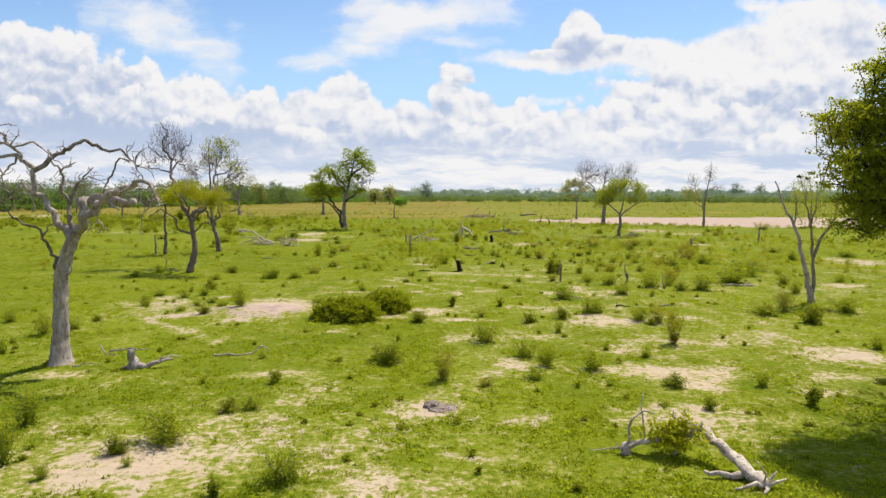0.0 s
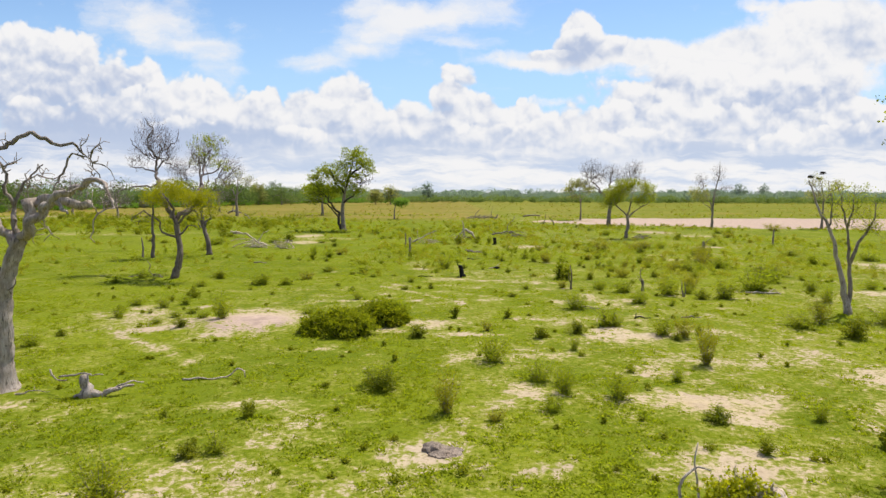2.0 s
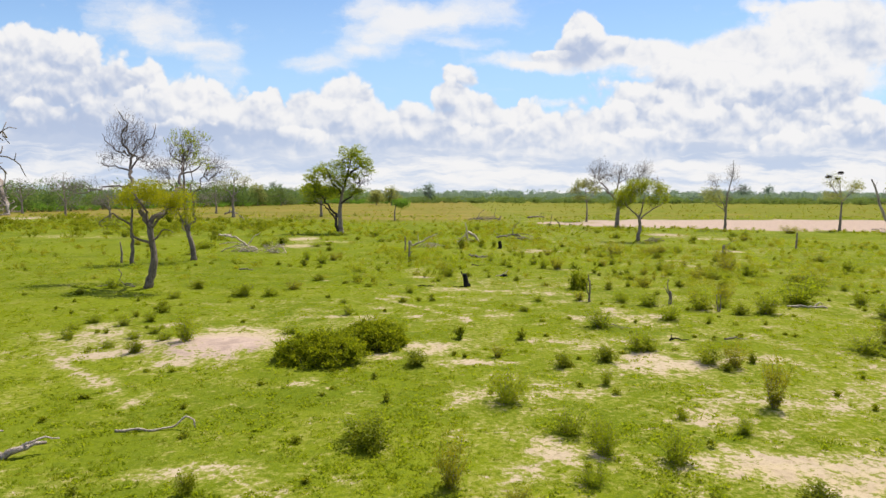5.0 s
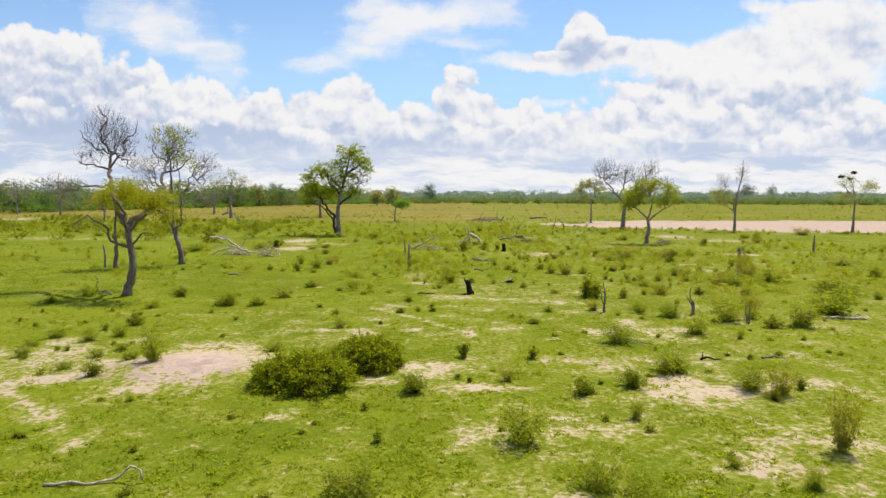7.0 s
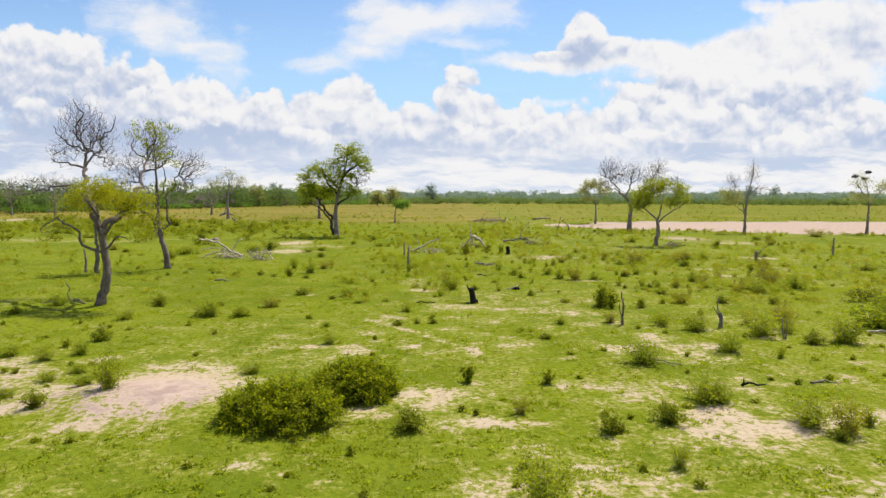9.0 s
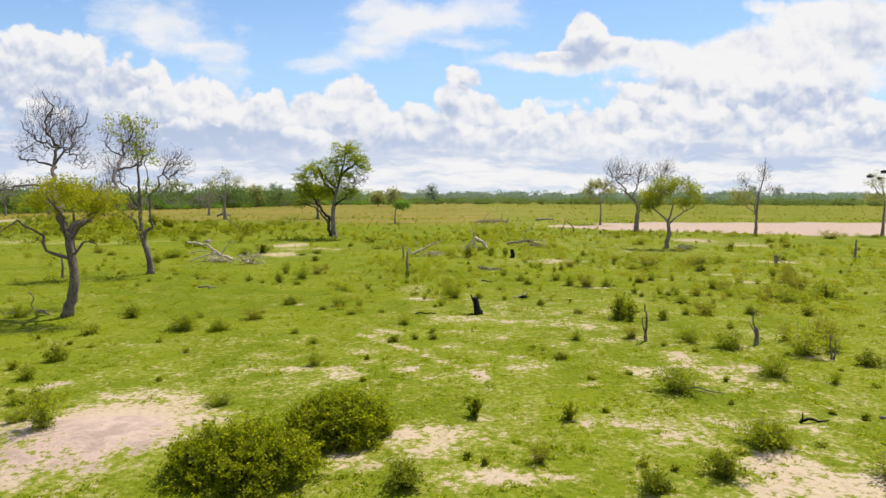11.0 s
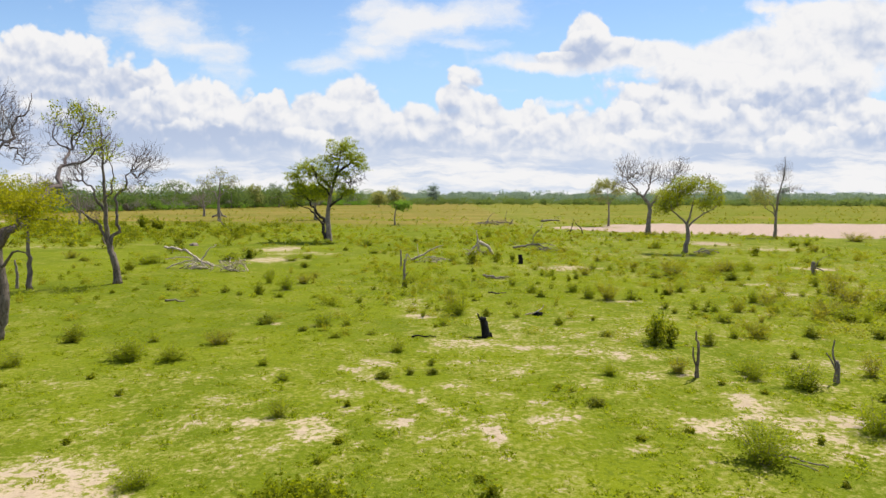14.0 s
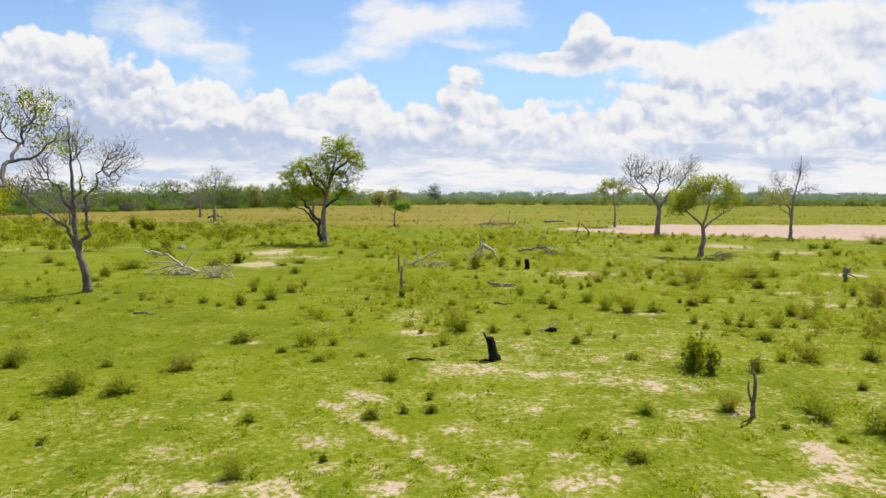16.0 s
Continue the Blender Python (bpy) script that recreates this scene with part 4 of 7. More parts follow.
tree("bare_tree", -22.75, 63.9, "nearly leafless spreading tree with a dark upright trunk", 23,
     [([(0, 0, 0), (-0.1, 0, 1.4), (-0.55, 0, 2.8), (-0.6, 0, 4.6), (-0.65, 0, 7.4), (-0.7, 0, 9.2), (-0.75, 0, 10.7)], 0.25, 0.02),
      ([(-0.4, 0, 2.6), (0.0, 0.2, 3.9), (0.1, 0.4, 5.9), (1.0, 0.6, 7.7), (1.9, 0.7, 9.0)], 0.12, 0.02),
      ([(-0.5, 0, 2.9), (-1.1, -0.3, 4.0), (-2.0, -0.6, 5.0), (-3.2, -0.8, 6.0), (-4.4, -0.9, 7.1)], 0.10, 0.02),
      ([(-0.6, 0, 4.8), (-1.3, -0.5, 6.4), (-1.9, -0.7, 8.3)], 0.08, 0.02),
      ([(-0.6, 0, 5.2), (0.2, -0.6, 7.0), (0.5, -0.9, 8.8)], 0.07, 0.02),
      ([(-0.45, 0, 2.2), (-1.1, 0.5, 3.2), (-1.7, 0.8, 4.4)], 0.05, 0.02)],
     [((-0.7, 0, 9.3), (1.3, 1.3, 1.4), 846, None, 0, 0, 0), ((1.9, 0.7, 8.4), (1.6, 1.4, 1.3), 1072, None, 0, 0, 0),
      ((-2.2, -0.6, 8.0), (1.4, 1.2, 1.3), 846, None, 0, 0, 0), ((-3.4, -0.8, 6.7), (1.5, 1.0, 0.8), 565, None, 0, 0, 0),
      ((1.2, 0.4, 6.7), (1.2, 1.0, 0.9), 395, None, 0, 0, 0), ((-1.9, 0.6, 4.8), (0.9, 0.7, 0.9), 225, None, 0, 0, 0),
      ((-0.5, 0.1, 9.6), (1.6, 1.3, 1.2), 16, LEAF_FRESH, 26, 0.14, 0.10), ((0.3, 0, 6.6), (1.8, 1.2, 0.8), 14, LEAF_FRESH, 22, 0.15, 0.10)],
     DUSKY_BARK, PURPLE_TWIG, 0.0056, power=0.45, kink=0.15, wave=1.5)

tree("large_tree", -16.2, 104.5, "large spreading green tree with airy crown and twin dark trunk", 24,
     [([(0, 0, 0), (-0.1, 0, 3), (0.15, 0, 5.5), (0.8, 0, 8.0), (1.4, 0, 10.2), (1.8, 0, 12.6)], 0.36, 0.05),
      ([(-0.5, 0, 0.3), (-1.0, 0.2, 3.0), (-2.5, 0.4, 5.0), (-4.2, 0.5, 6.4)], 0.24, 0.08),
      ([(0.4, 0, 7.0), (-1.2, 0.4, 8.4), (-3.0, 0.6, 9.6), (-4.6, 0.8, 9.4)], 0.2, 0.05),
      ([(0.8, 0, 8.4), (2.6, -0.3, 10.0), (4.3, -0.4, 11.3)], 0.2, 0.05),
      ([(0.1, 0, 4.6), (1.5, -0.6, 5.6), (2.8, -1.0, 6.6)], 0.16, 0.04), ([(-0.6, 0, 2.2), (-2.2, -0.8, 4.0), (-4.0, -1.2, 5.0)], 0.14, 0.04),
      ([(0.2, 0, 6), (-1.2, -1.4, 8.2), (-1.8, -2.0, 10.0)], 0.16, 0.04)],
     [((1.9, 0, 12), (2.54, 2.44, 1.63), 265, LEAF_TREE, 16, (0.2, 0.2, 0.1), 0.125), ((3.6, -0.3, 10.6), (1.79, 1.88, 1.12), 136, LEAF_TREE, 15, (0.2, 0.2, 0.1), 0.125),
      ((0.2, -0.6, 10.4), (2.07, 2.26, 1.20), 152, LEAF_TREE, 14, (0.2, 0.2, 0.1), 0.125), ((-2.7, 0.4, 9.4), (2.26, 2.26, 1.29), 209, LEAF_TREE, 16, (0.2, 0.2, 0.1), 0.125),
      ((-4.6, 0.6, 8.6), (1.41, 1.69, 0.86), 88, LEAF_TREE, 16, (0.2, 0.2, 0.1), 0.125), ((-2.8, 0.2, 6.2), (2.82, 2.26, 1.03), 209, LEAF_TREE, 16, (0.2, 0.2, 0.1), 0.125),
      ((-4.4, -0.6, 5), (1.41, 1.50, 0.77), 71, LEAF_TREE, 14, (0.2, 0.2, 0.1), 0.125), ((2.6, -0.8, 6.4), (1.50, 1.50, 0.77), 96, LEAF_TREE, 15, (0.2, 0.2, 0.1), 0.125),
      ((-0.6, -1.2, 7.8), (1.69, 1.50, 0.86), 71, LEAF_TREE, 12, (0.2, 0.2, 0.1), 0.125), ((3.4, 0.3, 8.3), (1.7, 1.6, 0.9), 170, None, 0, 0, 0),
      ((2.2, -0.4, 8.8), (1.88, 1.69, 0.95), 120, LEAF_TREE, 12, (0.2, 0.2, 0.1), 0.125), ((-0.4, 0.6, 8.6), (2.26, 2.07, 1.03), 152, LEAF_TREE, 14, (0.2, 0.2, 0.1), 0.125),
      ((-3.8, 0, 7.4), (1.97, 1.69, 0.86), 136, LEAF_TREE, 14, (0.2, 0.2, 0.1), 0.125), ((-1.2, -0.8, 6.6), (1.60, 1.50, 0.86), 88, LEAF_TREE, 12, (0.2, 0.2, 0.1), 0.125), ((1.3, -0.6, 7.4), (1.60, 1.50, 0.77), 80, LEAF_TREE, 12, (0.2, 0.2, 0.1), 0.125),
      ((4.4, -0.2, 9.6), (1.13, 1.32, 0.69), 56, LEAF_TREE, 12, (0.2, 0.2, 0.1), 0.125)],
     GREY_BARK, DARK_BARK, 0.015, kink=0.16, wave=1.8)

tree("umbrella_tree", 24.9, 89.6, "flat-crowned light green acacia with forked dark trunk", 25,
     [([(0, 0, 0), (0.2, 0, 1.8), (0.1, 0, 3.1)], 0.225, 0.165),
      ([(0.1, 0, 3.1), (-1.2, 0.2, 4.3), (-2.8, 0.3, 5.2)], 0.112, 0.030),
      ([(0.1, 0, 3.1), (0.4, -0.3, 4.5), (0.6, -0.5, 6.1)], 0.112, 0.030),
      ([(0.15, 0, 2.8), (1.5, 0, 4.0), (2.8, 0.1, 4.7), (4.0, 0.1, 5.7)], 0.105, 0.022)],
     [((-1.8, 0.2, 5.9), (1.5, 1.6, 1.35), 150, LEAF_FRESH, 26, 0.2, 0.115), ((0.2, -0.2, 7.2), (1.9, 1.8, 1.0), 170, LEAF_FRESH, 24, 0.2, 0.115),
      ((2.6, 0, 6.7), (1.3, 1.4, 1.0), 95, LEAF_FRESH, 22, 0.2, 0.115), ((-0.5, 0.5, 6.2), (1.5, 1.4, 1.0), 70, LEAF_FRESH, 20, 0.2, 0.115),
      ((1.5, -0.3, 5.3), (1.1, 1.1, 0.8), 60, LEAF_FRESH, 20, 0.2, 0.115), ((-2.6, 0.2, 4.7), (0.9, 0.9, 0.7), 40, LEAF_FRESH, 22, 0.2, 0.115),
      ((3.3, 0, 5.5), (0.7, 0.8, 0.6), 30, LEAF_FRESH, 20, 0.2, 0.115), ((1.7, 0, 8.0), (1.3, 1.1, 0.6), 90, None, 0, 0, 0)], GREY_BARK, GREY_BARK, 0.015)

tree("bare_tree", 30.7, 121.0, "large leafless ash-grey tree at the edge of the pan", 26,
     [([(0, 0, 0), (0, 0, 2), (0.1, 0, 4.4), (-0.9, 0, 5.8)], 0.360, 0.210),
      ([(-0.9, 0, 5.8), (-3.0, 0.3, 8.0), (-4.5, 0.4, 10.2)], 0.150, 0.038), ([(-0.9, 0, 5.8), (0.0, 0, 8.0), (0.5, 0, 10.6)], 0.150, 0.038),
      ([(0.1, 0, 4.2), (1.6, -0.3, 6.5), (3.5, -0.4, 8.5), (4.5, -0.5, 11.0)], 0.165, 0.038), ([(-1.6, 0, 6.5), (-3.2, -0.8, 7.2), (-5.4, -1, 7.8)], 0.098, 0.030)],
     [((-3.4, 0.3, 10.6), (2.3, 2.2, 2.1), 1071, None, 0, 0, 0), ((-4.6, -0.6, 8.2), (2.2, 1.9, 1.1), 510, None, 0, 0, 0),
      ((-1.4, 0.2, 8.8), (1.8, 1.6, 1.4), 395, None, 0, 0, 0), ((2.5, -0.3, 8.9), (1.6, 1.5, 1.5), 395, None, 0, 0, 0),
      ((0.4, 0, 10.0), (2.2, 2.0, 2.0), 930, None, 0, 0, 0), ((4.3, -0.5, 10.5), (1.9, 1.9, 2.0), 837, None, 0, 0, 0),
      ((1.8, -0.2, 6.2), (1.5, 1.4, 1.1), 40, LEAF_GREY, 20, 0.25, 0.168)], GREY_BARK, ASH_TWIG, 0.0095, power=0.45, kink=0.2, wave=2.0)

tree("bare_tree", 47.4, 115.1, "tall thin bare tree with grey-green leaves low on one side", 27,
     [([(0, 0, 0), (0, 0, 3), (0.2, 0, 6), (0.9, 0, 9), (1.0, 0, 11.8)], 0.224, 0.021), ([(0.05, 0, 3.2), (-1.0, 0.2, 5.5), (-2.2, 0.3, 8.6)], 0.105, 0.028),
      ([(0.4, 0, 6.6), (1.8, 0, 7.0), (3.8, 0, 7.0)], 0.056, 0.014), ([(0, 0, 3.0), (-1.6, -0.3, 4.4), (-3, -0.4, 5.4)], 0.077, 0.021)],
     [((0.9, 0, 9.6), (1.4, 1.4, 2.2), 523, None, 0, 0, 0), ((-2.1, 0.3, 8.4), (1.4, 1.3, 1.7), 442, None, 0, 0, 0), ((2.4, 0, 7.2), (1.6, 1.0, 0.8), 240, None, 0, 0, 0),
      ((-2.3, 0, 5.9), (2.0, 1.7, 1.5), 90, LEAF_GREY, 24, 0.25, 0.154), ((0.5, 0.6, 6.0), (1.2, 1.2, 1.2), 240, None, 0, 0, 0)], GREY_BARK, ASH_TWIG, 0.0085, power=0.45, kink=0.15, wave=2.0)

tree("slender_tree", 31.3, 148.5, "thin-crowned grey-green tree at the pan's far end", 28,
     [([(0, 0, 0), (0, 0, 3.4), (-0.2, 0, 5.4), (-0.5, 0, 8.0)], 0.210, 0.038), ([(-0.1, 0, 4.2), (-1.6, 0, 6.2), (-3, 0, 7.2)], 0.075, 0.022), ([(-0.1, 0, 4.4), (1.2, 0, 6), (2.2, 0, 7.6)], 0.075, 0.022)],
     [((-0.5, 0, 8.3), (2.8, 2.2, 1.2), 120, LEAF_GREY, 18, 0.25, 0.182), ((-2.8, 0, 6.9), (1.5, 1.4, 0.8), 60, LEAF_GREY, 14, 0.25, 0.182),
      ((1.6, 0, 7), (1.9, 1.5, 1.0), 70, LEAF_GREY, 14, 0.25, 0.182), ((-1.8, 0, 5.4), (2.4, 1.6, 0.7), 50, LEAF_GREY, 12, 0.25, 0.182)], GREY_BARK, ASH_TWIG, 0.02)

nest_tree = tree("bare_tree", 66.0, 113.8, "grey thin-leaved tree that carries dark stick nests", 29,
     [([(0, 0, 0), (0.1, 0, 3.8), (0.1, 0, 5.6), (-0.6, 0, 8.4)], 0.252, 0.042), ([(0.1, 0, 4.6), (1.6, 0, 6.4), (3.0, 0, 7.6)], 0.098, 0.028), ([(0, 0, 5.4), (-1.6, 0, 7.4), (-2.3, 0, 9.0)], 0.098, 0.028)],
     [((-1.4, 0, 8.2), (1.9, 1.6, 1.4), 60, LEAF_GREY, 10, 0.25, 0.154), ((2.4, 0, 7.4), (1.8, 1.5, 1.1), 60, LEAF_GREY, 16, 0.25, 0.154),
      ((-1.5, 0, 5.8), (2.2, 1.7, 1.0), 60, LEAF_GREY, 16, 0.25, 0.154)], GREY_BARK, ASH_TWIG, 0.012, power=0.45)

tree("forked_tree", 20.3, 34.5, "slim fork-stemmed tree with bare broken tops and some fresh leaves", 30,
     [([(0, 0, -0.05), (-0.22, 0, 1.0), (-0.55, 0, 2.3), (-1.0, 0, 4.0), (-1.6, 0, 5.0), (-2.3, 0, 6.7)], 0.15, 0.03),
      ([(0, 0.02, 0.02), (0.14, 0.15, 1.2), (0.12, 0.2, 2.5), (-0.1, 0.25, 4.0), (-0.35, 0.3, 5.4), (-0.75, 0.3, 6.7)], 0.125, 0.02),
      ([(0.12, 0.2, 2.6), (0.45, 0.1, 3.6), (0.9, 0, 4.5), (1.1, 0, 5.6)], 0.08, 0.02),
      ([(-1.1, 0, 4.2), (-1.2, -0.2, 5.4), (-1.5, -0.3, 6.7)], 0.05, 0.012), ([(-0.2, 0.25, 4.4), (0.15, 0.3, 5.2), (0.2, 0.3, 6.4)], 0.05, 0.012)],
     [((0.5, 0.1, 5.4), (1.1, 1.0, 1.1), 60, LEAF_FRESH, 30, 0.15, 0.06), ((-0.9, 0.2, 5.9), (0.8, 0.8, 0.9), 26, LEAF_FRESH, 24, 0.14, 0.06), ((-0.5, 0.2, 5.0), (0.6, 0.6, 1.0), 16, LEAF_FRESH, 20, 0.15, 0.065),
      ((1.0, 0, 4.3), (0.6, 0.6, 0.8), 20, LEAF_FRESH, 24, 0.15, 0.065), ((-1.8, 0, 6.1), (0.5, 0.4, 0.6), 19, None, 0, 0, 0)], PALE_BARK, GREY_BARK, 0.008)

# the full-leaved tree that the camera passes at the start
FLAT = (0.15, 0.15, 0.06)
tree("broad_tree", 15.3, 16.9, "full-leaved broad green tree that shades the grass", 31,
     [([(0, 0, 0), (0.1, 0, 2.0), (-0.1, 0, 4.0), (0.1, 0, 6.5), (0.3, 0, 9.5)], 0.42, 0.08), ([(0, 0, 3.2), (-1.8, -0.4, 4.4), (-4.0, -0.8, 5.4)], 0.20, 0.05),
      ([(0, 0, 4.2), (-1.5, 0.8, 6.4), (-3.4, 1.2, 8.0)], 0.18, 0.05), ([(0, 0, 4.0), (1.8, -0.5, 6), (3.4, -0.8, 7.6)], 0.18, 0.05),
      ([(0, 0, 3.6), (0.3, -2.0, 5.2), (0, -3.6, 6.4)], 0.18, 0.05), ([(0, 0, 3.8), (0.5, 2.0, 5.4), (0.6, 3.6, 7)], 0.18, 0.05),
      ([(-1.6, -0.3, 4.3), (-2.6, -1.0, 4.2), (-3.6, -1.4, 3.7)], 0.06, 0.02)],
     [((-4.2, -0.6, 6.6), (1.2, 1.5, 1.0), 300, LEAF_BROAD, 49, FLAT, 0.066), ((-3.8, -0.4, 5.5), (1.4, 1.4, 0.8), 190, LEAF_BROAD, 43, FLAT, 0.066),
      ((-3.8, 0.3, 8.0), (1.3, 1.5, 0.8), 280, LEAF_BROAD, 49, FLAT, 0.066), ((-3.0, 0.0, 9.2), (1.1, 1.3, 0.8), 200, LEAF_BROAD, 49, FLAT, 0.066),
      ((-2.0, 0.1, 10.3), (1.2, 1.4, 0.8), 190, LEAF_BROAD, 49, FLAT, 0.066), ((-3.3, 0.0, 10.3), (0.5, 0.5, 0.35), 24, LEAF_BROAD, 43, FLAT, 0.066),
      ((-2.2, -1.4, 7.4), (1.8, 2.0, 1.9), 330, LEAF_BROAD, 49, FLAT, 0.066), ((-1.8, 0.6, 8.6), (1.6, 1.6, 1.2), 220, LEAF_BROAD, 49, FLAT, 0.066),
      ((0.2, 0.0, 9.6), (2.0, 2.2, 1.5), 200, LEAF_BROAD, 50, FLAT, 0.085), ((2.2, -0.6, 7.4), (2.6, 2.6, 2.4), 200, LEAF_BROAD, 45, (0.3, 0.3, 0.15), 0.11),
      ((0.4, 2.4, 7.2), (2.4, 2.2, 2.2), 160, LEAF_BROAD, 45, (0.3, 0.3, 0.15), 0.11), ((-2.4, -1.4, 4.7), (1.5, 1.5, 0.7), 120, LEAF_BROAD, 36, FLAT, 0.066),
      ((-1.6, 0.2, 6.4), (2.2, 2.0, 1.6), 240, LEAF_BROAD, 49, FLAT, 0.066)], GREY_BARK, DARK_BARK, 0.012)

tree("lone_tree", -54.9, 170.7, "small far nearly leafless grey tree", 32,
     [([(0, 0, 0), (-0.1, 0, 4), (0.2, 0, 6.5), (0.4, 0, 10)], 0.42, 0.06), ([(0, 0, 5), (-2, 0, 7.4), (-4, 0, 9)], 0.16, 0.04), ([(0, 0, 5.2), (2, 0, 7.6), (4, 0, 9.4)], 0.16, 0.04)],
     [((-2.8, 0, 9.0), (2.4, 2.2, 1.7), 190, LEAF_GREY, 2, 0.35, 0.22), ((2.6, 0, 9.2), (2.6, 2.2, 1.8), 200, LEAF_GREY, 2, 0.35, 0.22), ((0.2, 0, 11), (2.2, 2, 1.4), 130, LEAF_GREY, 2, 0.35, 0.22)],
     GREY_BARK, ASH_TWIG, 0.016, power=0.45, kink=0.3, wave=2.2)
tree("small_tree", -11.8, 152.4, "small round bright green tree on a thin pale stem", 33,
     [([(0, 0, 0), (0, 0, 2), (0.4, 0, 4)], 0.16, 0.08)], [((1.3, 0, 4.0), (2.0, 1.8, 1.0), 100, LEAF_BRIGHT, 14, 0.3, 0.28)], ASH_TWIG, DARK_BARK, 0.02)
tree("far_tree", -33.3, 176.0, "dark spreading tree behind the large one", 34,
     [([(0, 0, 0), (0, 0, 3.4), (0.5, 0, 6)], 0.35, 0.15)], [((-1.5, 0, 7), (4.2, 3, 2.0), 170, LEAF_TREE, 10, 0.5, 0.45), ((2.6, 0, 6.4), (2.6, 2.4, 1.5), 80, LEAF_TREE, 10, 0.5, 0.45)], GREY_BARK, DARK_BARK, 0.025)


def nest(x, z, w):
    sk, v, f = np.random.default_rng(int(abs(x) * 100)), [], []
    for _ in range(90):
        a, b = sk.normal(size=3) * (w * 0.55, w * 0.55, w * 0.34), sk.normal(size=3)
        b[2] *= 0.4
        ring_tube(v, f, [a - b * w * 0.42, a + b * w * 0.42], [0.03, 0.018], rnd=sk)
    ob = part("nest", mesh_from("nest", v, f, NEST), nest_tree, "dark bird's nest of sticks")
    ob.location = (x, 0, z)


for nx, nz, nw in ((-2.3, 9.0, 0.34), (-0.3, 9.7, 0.34), (-0.9, 8.7, 0.22)):
    nest(nx, nz, nw)


# ---- far woods ----
def woods(name, label, seed, count, spots, mat, leaf, per):
    """A far belt of trees: lumpy crowns of leaves on short stems, joined as one."""
    r = np.random.default_rng(seed)
    V, F, at = [], [], 0
    sv, sf = [], []
    for i in range(count):
        x, y, h, w = spots(r)
        sub = r.integers(3, 7)
        pts = []
        for _ in range(sub):
            c = np.array((x + r.normal() * w * 0.33, y + r.normal() * w * 0.3, h * (0.16 + 0.60 * r.random())))
            q = r.normal(size=(per, 3))
            q /= np.linalg.norm(q, axis=1)[:, None]
            pts.append(c + q * (w * 0.30, w * 0.30, h * 0.22) * (r.random((per, 1)) ** 0.4))
        pts = np.concatenate(pts)
        pts = pts[pts[:, 2] > 0.15]
        a, b = leaf_cards(pts, 1, 0.2, leaf * (0.7 + 0.05 * h) * 1.15, seed + i, slim=0.5, far=True)
        V.append(a)
        F.append(b + at)
        at += len(a)
        ring_tube(sv, sf, [(x, y, -0.1), (x + 0.2, y, h * 0.3), (x, y, h * 0.7)], [0.05 * h * 0.5, 0.03 * h * 0.5, 0.02], rnd=r)
    V = np.concatenate(V + [np.array(sv)])
    F = np.concatenate(F).tolist() + [tuple(i + at for i in f) for f in sf]
    tagged(new(name, mesh_from(name, V, F, mat)), label, "trees", kind="stuff")


def belt(x_lo, x_hi, y_of, depth, h_lo, h_hi):
    def spot(r):
        x = x_lo + (x_hi - x_lo) * r.random()
        h = h_lo + (h_hi - h_lo) * r.random() ** 1.6
        return x, y_of(x) + depth * r.random(), h, h * (0.9 + 0.8 * r.random())
    return spot


def front(x):
    """How far off the woods begin: nearer on one side."""
    return 398 + 32 * math.sin(x * 0.011 + 1) - min(max(0.0, -x - 75) * 2.9, 195.0) + max(0.0, x - 150) * 0.2


woods("near_woods", "green woods with mixed grey and green crowns across the plain", 51, 430, belt(-250, -60, front, 60, 4.6, 13.5), LEAF_FAR, 0.35, 90)
woods("green_thicket", "bright green low bushes along the foot of the woods", 56, 170, belt(-200, -28, lambda x: front(x) - 18, 16, 1.6, 4.2), LEAF_BRIGHT, 0.33, 46)
woods("low_thicket", "low dark green thicket scattered over the plain", 58, 150, belt(-98, -26, lambda x: 84 + 0.15 * abs(x), 62, 0.5, 1.9), LEAF_DARK, 0.22, 40)
woods("bare_woods", "leafless grey-purple thicket among the green woods", 57, 150, belt(-215, -60, lambda x: front(x) - 10, 44, 3.0, 9.0), LEAF_BARE, 0.26, 80)
woods("woods_belt", "low green belt of bush and trees along the plain", 52, 760, belt(-110, 540, front, 60, 2.4, 6.4), LEAF_FAR, 0.40, 62)
woods("middle_woods", "hazy blue-green woods behind the low belt", 55, 520, belt(-240, 660, lambda x: front(x) + 60, 90, 6.0, 10.5), LEAF_FAR_HAZED, 0.56, 56)
woods("distant_woods", "hazy bluish woods on the horizon", 53, 520, belt(-620, 1000, lambda x: 640 + 0.12 * abs(x), 240, 9.0, 14.0), LEAF_FAR_HAZED, 0.85, 42)

